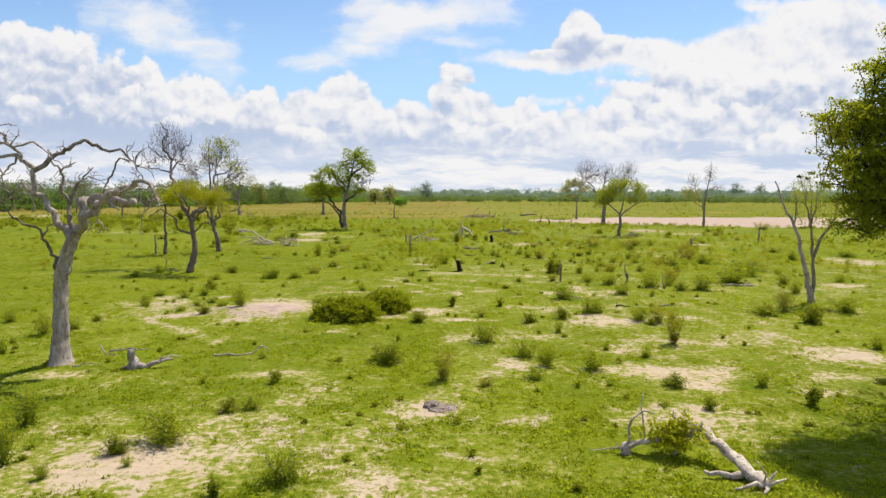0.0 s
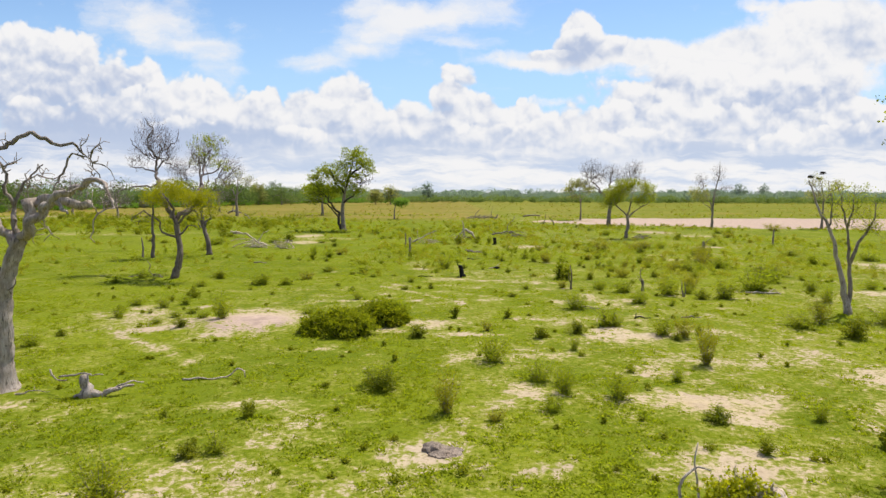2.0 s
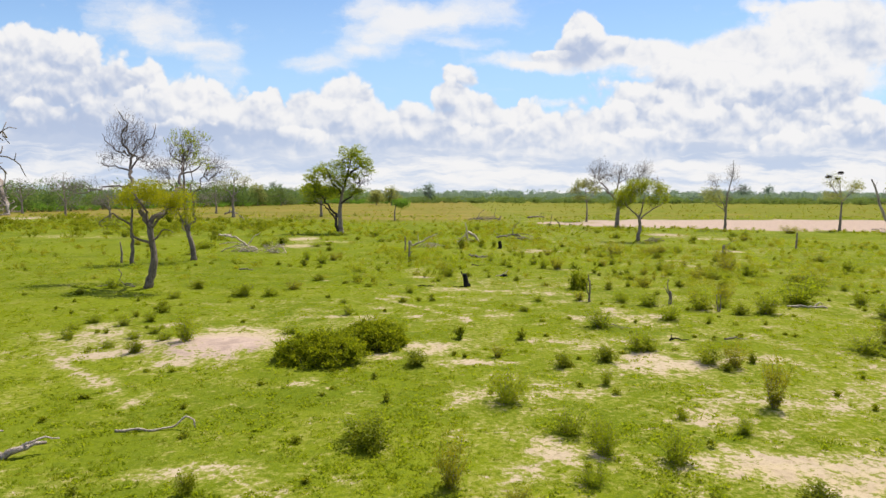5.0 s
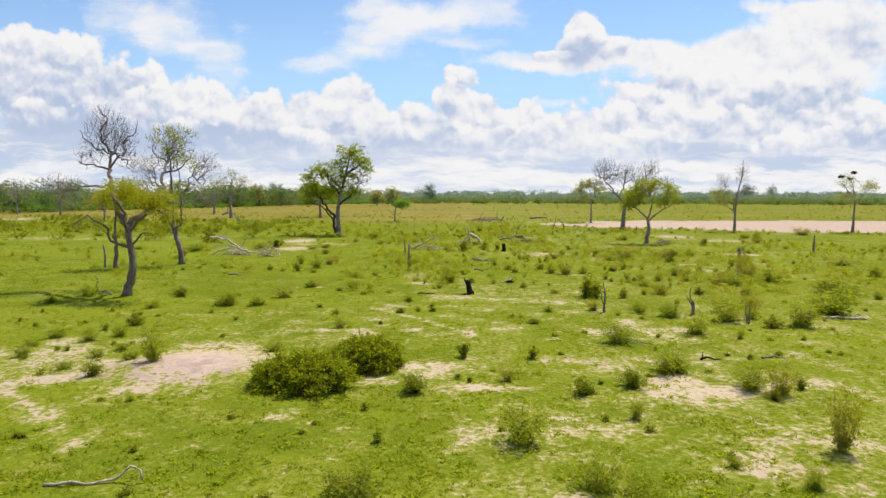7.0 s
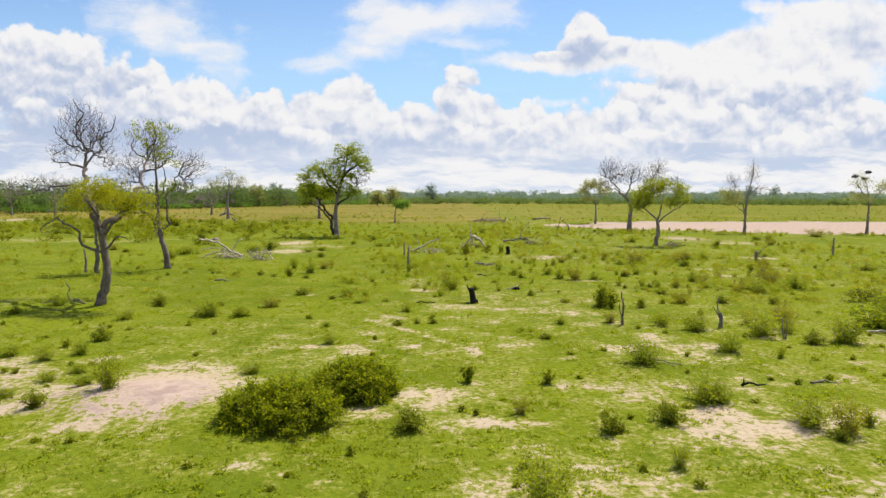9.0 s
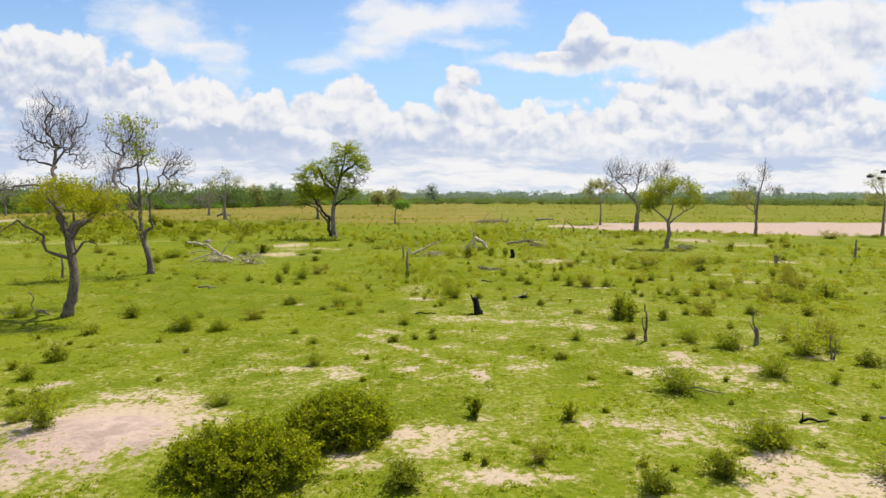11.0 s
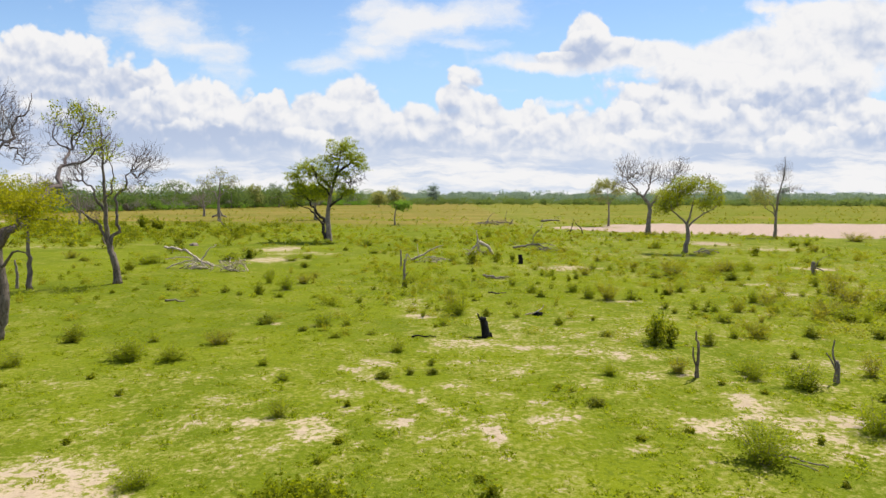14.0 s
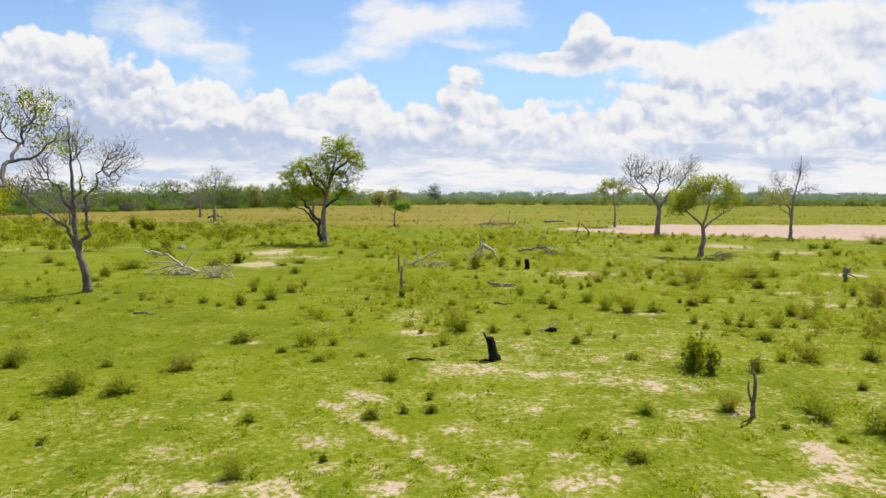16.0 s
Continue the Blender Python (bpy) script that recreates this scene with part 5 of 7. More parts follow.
for i, (x, y, h, w, mat, name, label) in enumerate((
        (-12.0, 445, 15.0, 9, LEAF_FAR_HAZED, "far_tree", "tall dark tree that stands above the far woods"), (-29.0, 345, 11.0, 10, LEAF_GREY, "far_tree", "wide grey-green tree before the far woods"),
        (-37.5, 350, 9.0, 8, LEAF_GREY, "far_tree", "greyish thin tree before the far woods"), (-124, 470, 16, 13, LEAF_FAR_HAZED, "far_tree", "dark rounded tree on the skyline"),
        (-96, 330, 12, 9, LEAF_GREY, "far_tree", "greyish tree at the woods' edge"), (240, 520, 16, 13, LEAF_FAR_HAZED, "far_tree", "dark rounded tree on the skyline"),
        (262, 525, 15, 12, LEAF_FAR_HAZED, "far_tree", "dark rounded tree on the skyline"))):
    tree(name, x, y, label, 60 + i, [([(0, 0, 0), (0, 0, h * 0.35), (0.3, 0, h * 0.7)], 0.3, 0.1)],
         [((0, 0, h * 0.66), (w * 0.42, w * 0.42, h * 0.28), 90, mat, 9, 0.6, 0.55), ((-w * 0.2, 0, h * 0.36), (w * 0.40, w * 0.36, h * 0.28), 60, mat, 9, 0.6, 0.55),
          ((w * 0.26, 0, h * 0.34), (w * 0.38, w * 0.32, h * 0.28), 60, mat, 9, 0.6, 0.55)], GREY_BARK, DARK_BARK, 0.05)

for i, (x, y, h, w) in enumerate(((-104, 180, 12.0, 11), (-76, 150, 7.5, 7), (-126, 195, 11, 9), (-70, 200, 8, 7))):
    tree("bare_tree", x, y, "leafless grey tree standing before the woods", 80 + i,
         [([(0, 0, 0), (0.1, 0, h * 0.3), (-0.2, 0, h * 0.6), (0, 0, h * 0.95)], 0.3, 0.04), ([(0, 0, h * 0.3), (w * 0.3, 0, h * 0.6)], 0.14, 0.04), ([(0, 0, h * 0.3), (-w * 0.3, 0.5, h * 0.62)], 0.14, 0.04)],
         [((0, 0, h * 0.68), (w * 0.6, w * 0.45, h * 0.3), 900, None, 0, 0, 0)], GREY_BARK, ASH_TWIG, 0.016)
for i, (x, y, h, w) in enumerate(((-150, 262, 12, 16), (-118, 292, 13, 20), (-101, 312, 11.5, 17), (-172, 250, 11, 15), (-84, 330, 10, 15))):
    tree("far_tree", x, y, "flat-topped green tree standing before the woods", 90 + i, [([(0, 0, 0), (0, 0, h * 0.4), (0.3, 0, h * 0.7)], 0.28, 0.1)],
         [((0, 0, h * 0.72), (w * 0.46, w * 0.42, h * 0.24), 120, LEAF_FAR, 16, 0.4, 0.34), ((-w * 0.2, 0, h * 0.36), (w * 0.45, w * 0.4, h * 0.3), 110, LEAF_FAR, 16, 0.4, 0.34),
          ((w * 0.35, 0, h * 0.3), (w * 0.4, w * 0.36, h * 0.26), 80, LEAF_FAR, 16, 0.4, 0.34)], GREY_BARK, DARK_BARK, 0.03)


# ---- grass ----
def build_grass():
    """Clumps of short blades, thick where the ground is green and sparse on the sand."""
    r = np.random.default_rng(11)
    n = 56000
    y = 10.5 + 58 * r.random(n) ** 1.6
    x = (r.random(n) * 2 - 1) * (4.5 + 0.78 * y).clip(0, 42)
    rest = 15000
    y = np.concatenate([y, -10 + 62 * r.random(rest)])
    x = np.concatenate([x, (r.random(rest) * 2 - 1) * 34])
    n += rest
    bare = soil_at(x, y)
    keep = bare + 0.25 * np.sin(x * 2.1 + np.sin(y * 1.7) * 2) * np.sin(y * 2.3) + r.normal(size=n) * 0.22 < 0.36
    clump = np.array([0.9 * noise.noise((a * 1.5, b * 1.1, 3.0)) + 0.6 * noise.noise((a * 3.6, b * 2.8, 8.0)) for a, b in zip(x, y)])
    keep &= clump > -0.42 + 1.5 * np.clip(bare, 0, 0.4) + r.normal(size=n) * 0.08
    x, y, clump = x[keep], y[keep], clump[keep]
    m = len(x)
    z = height_at(x, y) - 0.01
    lush = 0.55 + 0.9 * np.clip(0.5 + 0.5 * np.sin(x * 0.9 + 1.7 * np.sin(y * 0.6)) * np.sin(y * 1.1 + 0.8), 0, 1) * r.random(m)
    lush = lush * np.clip(0.8 + 0.7 * clump, 0.5, 1.5)
    blades = 8
    wide = np.repeat(0.03 + 0.07 * r.random(m) * lush, blades)[:, None]
    k = m * blades
    side = r.normal(size=(k, 2))
    c = np.repeat(np.column_stack([x, y, z]), blades, 0) + np.column_stack([side * wide, np.zeros(k)])
    d = np.column_stack([side * 0.45 + r.normal(size=(k, 2)) * 0.35, np.ones(k)])
    d /= np.linalg.norm(d, axis=1)[:, None]
    L = (np.repeat(lush, blades) * (0.03 + 0.06 * r.random(k)))[:, None]
    s = np.column_stack([r.normal(size=(k, 2)), np.zeros(k)])
    s *= (0.012 + 0.012 * r.random(k))[:, None] / (np.linalg.norm(s, axis=1)[:, None] + 1e-9)
    V = np.stack([c - s, c + s, c + d * L], 1).reshape(-1, 3)
    # low rounded tufts, thickest in the near grass
    q = 34000
    ty = 9.0 + 62 * r.random(q) ** 1.45
    tx = (r.random(q) * 2 - 1) * (4.5 + 0.75 * ty)
    tx, ty = np.concatenate([tx, (r.random(9000) * 2 - 1) * 36]), np.concatenate([ty, -14 + 56 * r.random(9000)])
    q += 9000
    dense = np.array([noise.noise((a * 0.5, b * 0.4, 21.0)) + 0.6 * noise.noise((a * 1.6, b * 1.3, 5.0)) for a, b in zip(tx, ty)])
    keep = (dense + r.normal(size=q) * 0.25 > -0.05 + 1.3 * np.clip(soil_at(tx, ty) - 0.12, 0, 1) + 0.12 * (tx < -4))
    tx, ty = tx[keep], ty[keep]
    per = 20
    wide = np.repeat(0.07 + 0.15 * r.random(len(tx)) ** 1.5, per)
    tall = np.repeat(0.03 + 0.07 * r.random(len(tx)) ** 1.4, per)
    k2 = len(wide)
    ang, out = r.random(k2) * 6.28, r.random(k2) ** 0.5
    side = np.column_stack([np.cos(ang), np.sin(ang)])
    base = np.column_stack([np.repeat(tx, per), np.repeat(ty, per)]) + side * (out * wide)[:, None] * (1.3, 1.0)
    c = np.column_stack([base, height_at(base[:, 0], base[:, 1]) + tall * (1 - out ** 2) * 0.55 - 0.01])
    d = np.column_stack([side * out[:, None] * 0.9 + r.normal(size=(k2, 2)) * 0.4, np.full(k2, 0.8)])
    d /= np.linalg.norm(d, axis=1)[:, None]
    L = (tall * (0.5 + 0.6 * r.random(k2)))[:, None]
    s = np.column_stack([r.normal(size=(k2, 2)), r.normal(size=k2) * 0.3])
    s *= (0.018 + 0.018 * r.random(k2))[:, None] / (np.linalg.norm(s, axis=1)[:, None] + 1e-9)
    V2 = np.stack([c - s, c + s, c + d * L], 1).reshape(-1, 3)
    tagged(new("grass_tufts", mesh_from("grass_tufts", V2, np.arange(k2 * 3).reshape(-1, 3), TUFT)), "low rounded tufts of darker green grass and herbs", "grass", kind="stuff")
    tagged(new("grass", mesh_from("grass", V, np.arange(k * 3).reshape(-1, 3), GRASS)), "short bright green grass over the plain", "grass", kind="stuff")


build_grass()

# ---- shrubs ----
SHRUBS = {}
KINDS = {"w": ("wispy low shrub of thin upright stems and small leaves", LEAF_SHRUB), "d": ("dense rounded green shrub growing in the grass", LEAF_DARK),
         "l": ("small dark broad-leaved bush growing in the grass", LEAF_DARK), "y": ("yellowish drying shrub of thin upright stems", LEAF_DRY)}


def shrub_template(kind, variant):
    """Stems and leaves of a shrub one metre high and about one metre wide."""
    r = np.random.default_rng(ord(kind) * 10 + variant)
    v, f, pts = [], [], []
    stems = {"w": 34, "y": 36, "d": 26, "l": 12}[kind]
    reach = {"w": 0.50, "y": 0.46, "d": 0.50, "l": 0.42}[kind]
    for i in range(stems):
        a, out = r.random() * 6.28, r.random() ** 0.6 * reach
        h = (0.5 + 0.5 * r.random()) * (1 - {"w": 0.35, "y": 0.3, "d": 0.55, "l": 0.4}[kind] * (out / 0.5) ** 2)
        tipx, tipy = out * math.cos(a), out * math.sin(a)
        line = smooth_line([(tipx * 0.15, tipy * 0.15, -0.03), (tipx * 0.55 + r.normal() * 0.03, tipy * 0.55 + r.normal() * 0.03, h * 0.45), (tipx + r.normal() * 0.03, tipy + r.normal() * 0.03, h)], 0.16)
        ring_tube(v, f, line, np.linspace(0.005, 0.0015, len(line)), rnd=r)
        for g in np.linspace(0.12 if kind in "dl" else 0.2, 1.0, 6):
            q = line[min(len(line) - 1, int(g * (len(line) - 1) + 0.5))]
            pts.append(q)
            if kind in "dw":
                pts.append(np.array(q) * (1.08, 1.08, 0.8) + r.normal(size=3) * 0.06)
    per, spread, leaf, slim = {"w": (5, 0.055, 0.056, 0.26), "y": (9, 0.05, 0.050, 0.24), "d": (7, 0.06, 0.060, 0.40), "l": (7, 0.06, 0.12, 0.36)}[kind]
    lv, lf = leaf_cards(pts, per, spread, leaf, variant + 5, slim=slim)
    lv[:, 2] = np.maximum(lv[:, 2], 0.0)
    return mesh_from("stalk", v, f, GREY_BARK), mesh_from("foliage", lv, lf, KINDS[kind][1])


def shrub(kind, x, y, width, height):
    variant = int(abs(x * 13.7 + y * 7.3)) % 5
    wide, tall = (1.6, 1.4) if kind in "wy" else (1.25, 1.12)
    m = pose(x, y, float(height_at(x, y)), 0, 0, (x * 97 + y * 41) % 360) @ Matrix.Diagonal((width * wide, width * wide, height * tall, 1))
    if (kind, variant) in SHRUBS:
        return copy_thing(SHRUBS[kind, variant], m)
    top = tagged(new("shrub"), KINDS[kind][0], "shrub", "shrubs scattered over the grass")
    stems, leaves = shrub_template(kind, variant)
    part("stalk", stems, top)
    part("foliage", leaves, top)
    SHRUBS[kind, variant] = top
    made = copy_thing(top, m)
    return made


shrub("w", -10.78, 15.99, 0.64, 0.86)
shrub("w", -9.83, 13.58, 0.73, 0.97)
shrub("d", -7.52, 14.05, 0.56, 0.44)
shrub("w", -6.87, 13.30, 0.17, 0.24)
shrub("w", -8.40, 12.80, 0.25, 0.32)
shrub("w", -6.62, 14.71, 0.99, 0.79)
shrub("d", -5.90, 17.01, 0.53, 0.38)
shrub("w", -5.32, 17.25, 0.49, 0.34)
shrub("d", -5.34, 19.57, 0.45, 0.52)
shrub("l", -4.52, 12.03, 0.38, 0.38)
shrub("w", -3.39, 12.78, 0.74, 0.68)
shrub("d", -1.86, 21.79, 0.78, 0.62)
shrub("l", -1.78, 25.29, 0.32, 0.32)
shrub("y", 0.03, 19.80, 0.60, 0.97)
shrub("w", 3.00, 22.84, 0.65, 0.61)
shrub("w", 3.58, 21.62, 0.54, 0.66)
shrub("w", 2.99, 20.13, 0.50, 0.40)
shrub("y", 1.35, 19.22, 0.43, 0.24)
shrub("l", 2.77, 12.43, 0.28, 0.20)
shrub("w", 5.10, 21.14, 0.64, 0.64)
shrub("w", 6.31, 24.06, 0.26, 0.26)
shrub("w", 7.54, 23.04, 0.41, 0.37)
shrub("d", 7.32, 19.32, 0.69, 0.45)
shrub("d", 7.42, 17.20, 0.41, 0.43)
shrub("w", 10.08, 19.46, 0.38, 0.42)
shrub("l", 10.50, 17.55, 0.60, 0.63)
shrub("d", 17.22, 29.10, 0.99, 1.04)
shrub("w", 16.95, 24.16, 0.54, 0.54)
shrub("w", 20.61, 31.81, 1.14, 0.74)
shrub("d", 14.00, 19.61, 0.44, 0.26)
shrub("w", -20.06, 28.92, 0.57, 0.52)
shrub("w", -16.83, 26.36, 0.66, 0.82)
shrub("w", -16.23, 27.37, 0.59, 0.54)
shrub("d", -16.19, 29.22, 0.42, 0.31)
shrub("w", -16.46, 23.23, 0.41, 0.52)
shrub("w", 16.04, 31.30, 1.12, 0.56)
shrub("y", 17.53, 32.24, 0.86, 1.01)
shrub("w", -16.48, 36.34, 0.70, 0.35)
shrub("w", -16.63, 34.94, 0.49, 0.31)
shrub("w", -15.90, 33.36, 0.52, 0.33)
shrub("l", -14.64, 34.07, 0.30, 0.21)
shrub("d", -11.64, 30.39, 0.58, 0.54)
shrub("w", -13.20, 31.50, 0.49, 0.27)
shrub("w", -14.66, 35.65, 0.57, 0.50)
shrub("w", -12.99, 33.24, 0.51, 0.31)
shrub("l", -15.20, 37.80, 0.44, 0.30)
shrub("w", -13.98, 36.70, 0.57, 0.47)
shrub("w", -12.68, 34.27, 0.54, 0.30)
shrub("w", -11.53, 32.63, 0.60, 0.28)
shrub("w", -10.27, 31.76, 0.77, 0.96)
shrub("d", -14.47, 39.04, 0.72, 0.67)
shrub("l", -20.39, 39.85, 0.21, 0.21)
shrub("w", -15.72, 43.40, 0.71, 0.41)
shrub("w", -16.30, 48.19, 0.81, 0.47)
shrub("w", -12.26, 44.69, 1.05, 0.61)
shrub("w", -10.45, 44.37, 0.91, 0.43)
shrub("d", -21.76, 44.50, 0.61, 0.43)
shrub("w", -21.17, 47.02, 0.79, 0.59)
shrub("w", -6.80, 34.37, 0.56, 0.39)
shrub("d", -1.20, 29.35, 0.85, 0.61)
shrub("l", 0.50, 33.45, 0.50, 0.58)
shrub("l", 3.03, 33.17, 0.45, 0.51)
shrub("d", 3.97, 39.62, 0.52, 0.26)
shrub("w", -2.03, 22.43, 0.97, 0.54)
shrub("w", 1.69, 25.26, 0.80, 0.93)
shrub("y", 1.87, 30.58, 0.40, 0.43)
shrub("d", 4.04, 29.09, 0.64, 0.57)
shrub("w", 6.88, 35.71, 1.04, 0.77)
shrub("d", 5.66, 29.67, 0.72, 0.69)
shrub("w", 5.01, 27.05, 0.33, 0.51)
shrub("w", 7.37, 31.46, 0.94, 0.66)
shrub("w", 7.85, 31.46, 0.56, 0.56)
shrub("w", 10.75, 37.67, 0.88, 0.73)
shrub("w", 9.27, 29.61, 0.86, 0.65)
shrub("d", 9.55, 28.63, 0.42, 0.36)
shrub("y", 10.03, 29.06, 0.67, 0.83)
shrub("d", 10.91, 29.63, 0.34, 0.45)
shrub("w", 3.71, 22.49, 0.54, 0.43)
shrub("y", 9.20, 24.84, 0.71, 1.29)
shrub("w", 8.33, 47.64, 1.13, 1.00)
shrub("y", 7.54, 43.03, 0.64, 0.47)
shrub("d", 10.22, 47.06, 0.52, 0.59)
shrub("w", 9.91, 43.07, 0.70, 0.41)
shrub("y", 13.02, 48.82, 0.89, 0.62)
shrub("w", 10.99, 41.55, 1.00, 0.67)
shrub("w", 13.33, 40.46, 1.07, 1.07)
shrub("y", 15.10, 41.63, 0.84, 0.95)
shrub("w", 12.23, 36.61, 0.28, 0.42)
shrub("d", 14.79, 38.93, 0.71, 0.61)
shrub("w", 16.14, 38.95, 1.12, 0.92)
shrub("w", 19.55, 42.47, 1.72, 1.29)
shrub("d", 23.86, 49.05, 2.07, 1.03)
shrub("w", 25.05, 46.97, 0.59, 0.46)
shrub("d", 15.28, 48.87, 0.69, 0.48)
shrub("d", -15.80, 47.24, 0.71, 0.59)
shrub("w", -11.86, 44.30, 0.54, 0.68)
shrub("w", -12.82, 44.85, 0.28, 0.17)
shrub("w", -12.46, 47.32, 0.43, 0.27)
shrub("y", -9.65, 46.87, 0.96, 0.48)
shrub("w", -6.92, 43.86, 0.41, 0.20)
shrub("w", -5.72, 41.98, 0.35, 0.24)
shrub("w", -4.93, 38.58, 0.47, 0.47)
shrub("d", -8.90, 51.14, 0.78, 0.46)
shrub("w", -6.11, 50.71, 0.81, 0.54)
shrub("d", -6.77, 49.31, 0.43, 0.26)
shrub("w", -5.10, 48.10, 0.45, 0.24)
shrub("w", -5.08, 50.73, 0.36, 0.32)
shrub("d", -2.40, 42.18, 0.54, 0.27)
shrub("d", -1.60, 42.73, 0.31, 0.25)
shrub("d", -0.90, 42.84, 0.43, 0.25)
shrub("w", -2.32, 46.01, 0.55, 0.40)
shrub("w", -3.67, 48.95, 0.34, 0.21)
shrub("w", 0.12, 53.57, 0.85, 1.00)
shrub("d", 1.56, 53.02, 0.49, 0.39)
shrub("w", 3.08, 52.83, 0.34, 0.34)
shrub("d", 4.92, 51.17, 0.50, 0.37)
shrub("d", 6.43, 48.60, 0.53, 0.29)
shrub("l", 8.0, 46.95, 0.72, 1.2)
shrub("l", 8.62, 46.8, 0.66, 1.0)
shrub("w", 11.88, 48.49, 0.41, 0.37)
shrub("w", 9.74, 42.30, 0.54, 0.59)
shrub("d", 12.60, 45.11, 0.35, 0.31)
shrub("w", 5.20, 42.88, 0.46, 0.34)
shrub("d", -11.94, 59.88, 0.62, 0.74)
shrub("w", -12.78, 65.05, 0.57, 0.71)
shrub("w", -10.44, 59.04, 0.48, 0.36)
shrub("w", -10.78, 61.82, 0.81, 0.81)
shrub("y", -10.28, 64.42, 0.91, 0.63)
shrub("y", -10.15, 67.67, 0.60, 0.45)
shrub("d", -12.31, 73.78, 0.69, 0.61)
shrub("w", -13.37, 67.57, 0.68, 0.53)
shrub("l", -3.20, 62.65, 0.53, 0.66)
shrub("d", -2.16, 67.91, 0.38, 0.38)
shrub("d", -11.61, 90.35, 0.70, 0.46)
shrub("w", -10.25, 97.42, 1.42, 0.77)
shrub("d", -4.78, 103.54, 0.84, 0.70)
shrub("w", -8.32, 87.46, 1.11, 0.44)
shrub("w", -5.40, 57.07, 0.40, 0.45)
shrub("w", -1.63, 52.94, 0.29, 0.39)
shrub("w", -0.60, 50.84, 0.32, 0.41)
shrub("w", -14.88, 79.63, 0.97, 0.49)
shrub("w", -13.98, 81.97, 1.01, 0.51)
shrub("l", 1.78, 78.08, 1.60, 1.13)
shrub("l", 3.96, 79.42, 0.96, 0.96)
shrub("l", 5.37, 79.47, 0.67, 0.87)
shrub("w", -0.10, 80.16, 0.88, 0.49)
shrub("w", 5.18, 112.03, 1.08, 1.08)
shrub("w", 2.16, 102.07, 1.09, 0.55)
shrub("w", 3.90, 63.93, 0.55, 0.62)
shrub("d", 1.48, 71.23, 0.33, 0.33)
shrub("w", -0.07, 66.16, 0.44, 0.29)
shrub("w", -0.16, 60.20, 0.43, 0.43)
shrub("w", 5.19, 59.46, 0.67, 0.42)
shrub("w", 7.49, 61.35, 0.77, 0.51)
shrub("d", 8.12, 66.41, 0.29, 0.51)
shrub("d", 8.98, 67.46, 0.52, 0.45)
shrub("w", 7.95, 59.03, 0.72, 0.72)
shrub("y", 8.98, 58.39, 0.99, 0.88)
shrub("w", 10.35, 58.43, 0.70, 0.53)
shrub("d", 13.25, 79.75, 0.39, 0.58)
shrub("w", 12.70, 72.89, 0.59, 0.42)
shrub("w", 11.45, 73.52, 0.68, 0.51)
shrub("d", 6.70, 52.25, 0.19, 0.24)
shrub("d", 14.11, 71.33, 0.33, 0.41)
shrub("w", 6.68, 69.59, 0.39, 0.55)
shrub("w", 7.47, 69.62, 0.39, 0.47)
shrub("y", 16.64, 69.90, 1.58, 1.10)
shrub("d", 15.48, 66.63, 0.66, 0.37)
shrub("w", 14.94, 68.44, 0.95, 0.46)
shrub("w", 14.20, 61.54, 0.70, 0.58)
shrub("d", 15.76, 61.59, 0.38, 0.45)
shrub("y", 22.12, 73.20, 1.86, 0.76)
shrub("d", 20.11, 67.28, 0.96, 0.67)
shrub("w", 24.06, 73.26, 1.02, 0.68)
shrub("l", 30.84, 86.18, 1.18, 0.86)
shrub("w", 32.14, 79.14, 0.66, 0.47)
shrub("w", 16.89, 57.36, 0.68, 0.62)
shrub("y", 17.34, 56.63, 0.94, 0.61)
shrub("y", 19.69, 59.86, 0.55, 0.55)
shrub("d", 17.91, 55.95, 0.32, 0.27)
shrub("w", 20.99, 59.90, 0.43, 0.30)
shrub("w", 12.93, 51.98, 0.70, 0.42)
shrub("w", 11.30, 55.50, 0.43, 0.43)
shrub("d", 11.38, 54.22, 0.31, 0.31)
shrub("w", 12.75, 55.14, 0.42, 0.53)
shrub("d", 13.00, 54.51, 0.41, 0.26)
shrub("w", 13.52, 54.52, 0.46, 0.41)
shrub("y", 14.76, 54.55, 0.57, 0.51)
shrub("y", 14.60, 51.71, 0.32, 0.32)
shrub("w", 24.09, 63.86, 0.61, 0.75)
shrub("y", 27.10, 67.49, 0.45, 0.52)
shrub("y", 23.46, 60.86, 1.25, 1.25)
shrub("w", 9.26, 50.31, 0.57, 0.31)
shrub("y", -36.29, 81.16, 1.30, 0.60)
shrub("d", -33.75, 78.95, 0.96, 0.39)
shrub("d", -25.75, 71.63, 0.83, 0.83)
shrub("w", -25.20, 69.17, 0.94, 0.31)
shrub("w", -26.84, 77.08, 1.85, 0.83)
shrub("w", -16.23, 60.69, 0.44, 0.25)
shrub("d", -14.17, 60.37, 0.50, 0.44)
shrub("w", -12.96, 59.49, 0.43, 0.24)
shrub("d", -25.31, 64.21, 0.28, 0.28)
shrub("d", -20.97, 59.99, 0.31, 0.25)
shrub("w", -49.58, 99.77, 1.74, 0.67)
shrub("l", -57.22, 137.99, 2.02, 2.43)
shrub("l", -51.86, 132.76, 3.28, 2.12)
shrub("w", -20.69, 79.42, 1.45, 0.68)
shrub("l", -19.53, 81.77, 1.72, 1.01)
shrub("w", -38.40, 115.73, 1.30, 0.65)
shrub("w", 23.67, 95.14, 1.24, 0.87)
shrub("w", 41.94, 99.65, 1.31, 0.79)
shrub("w", 43.62, 99.72, 1.45, 0.79)
shrub("y", 39.44, 91.13, 1.16, 0.70)
shrub("y", 54.08, 107.14, 2.46, 1.01)
shrub("w", 10.17, 98.29, 1.30, 0.65)
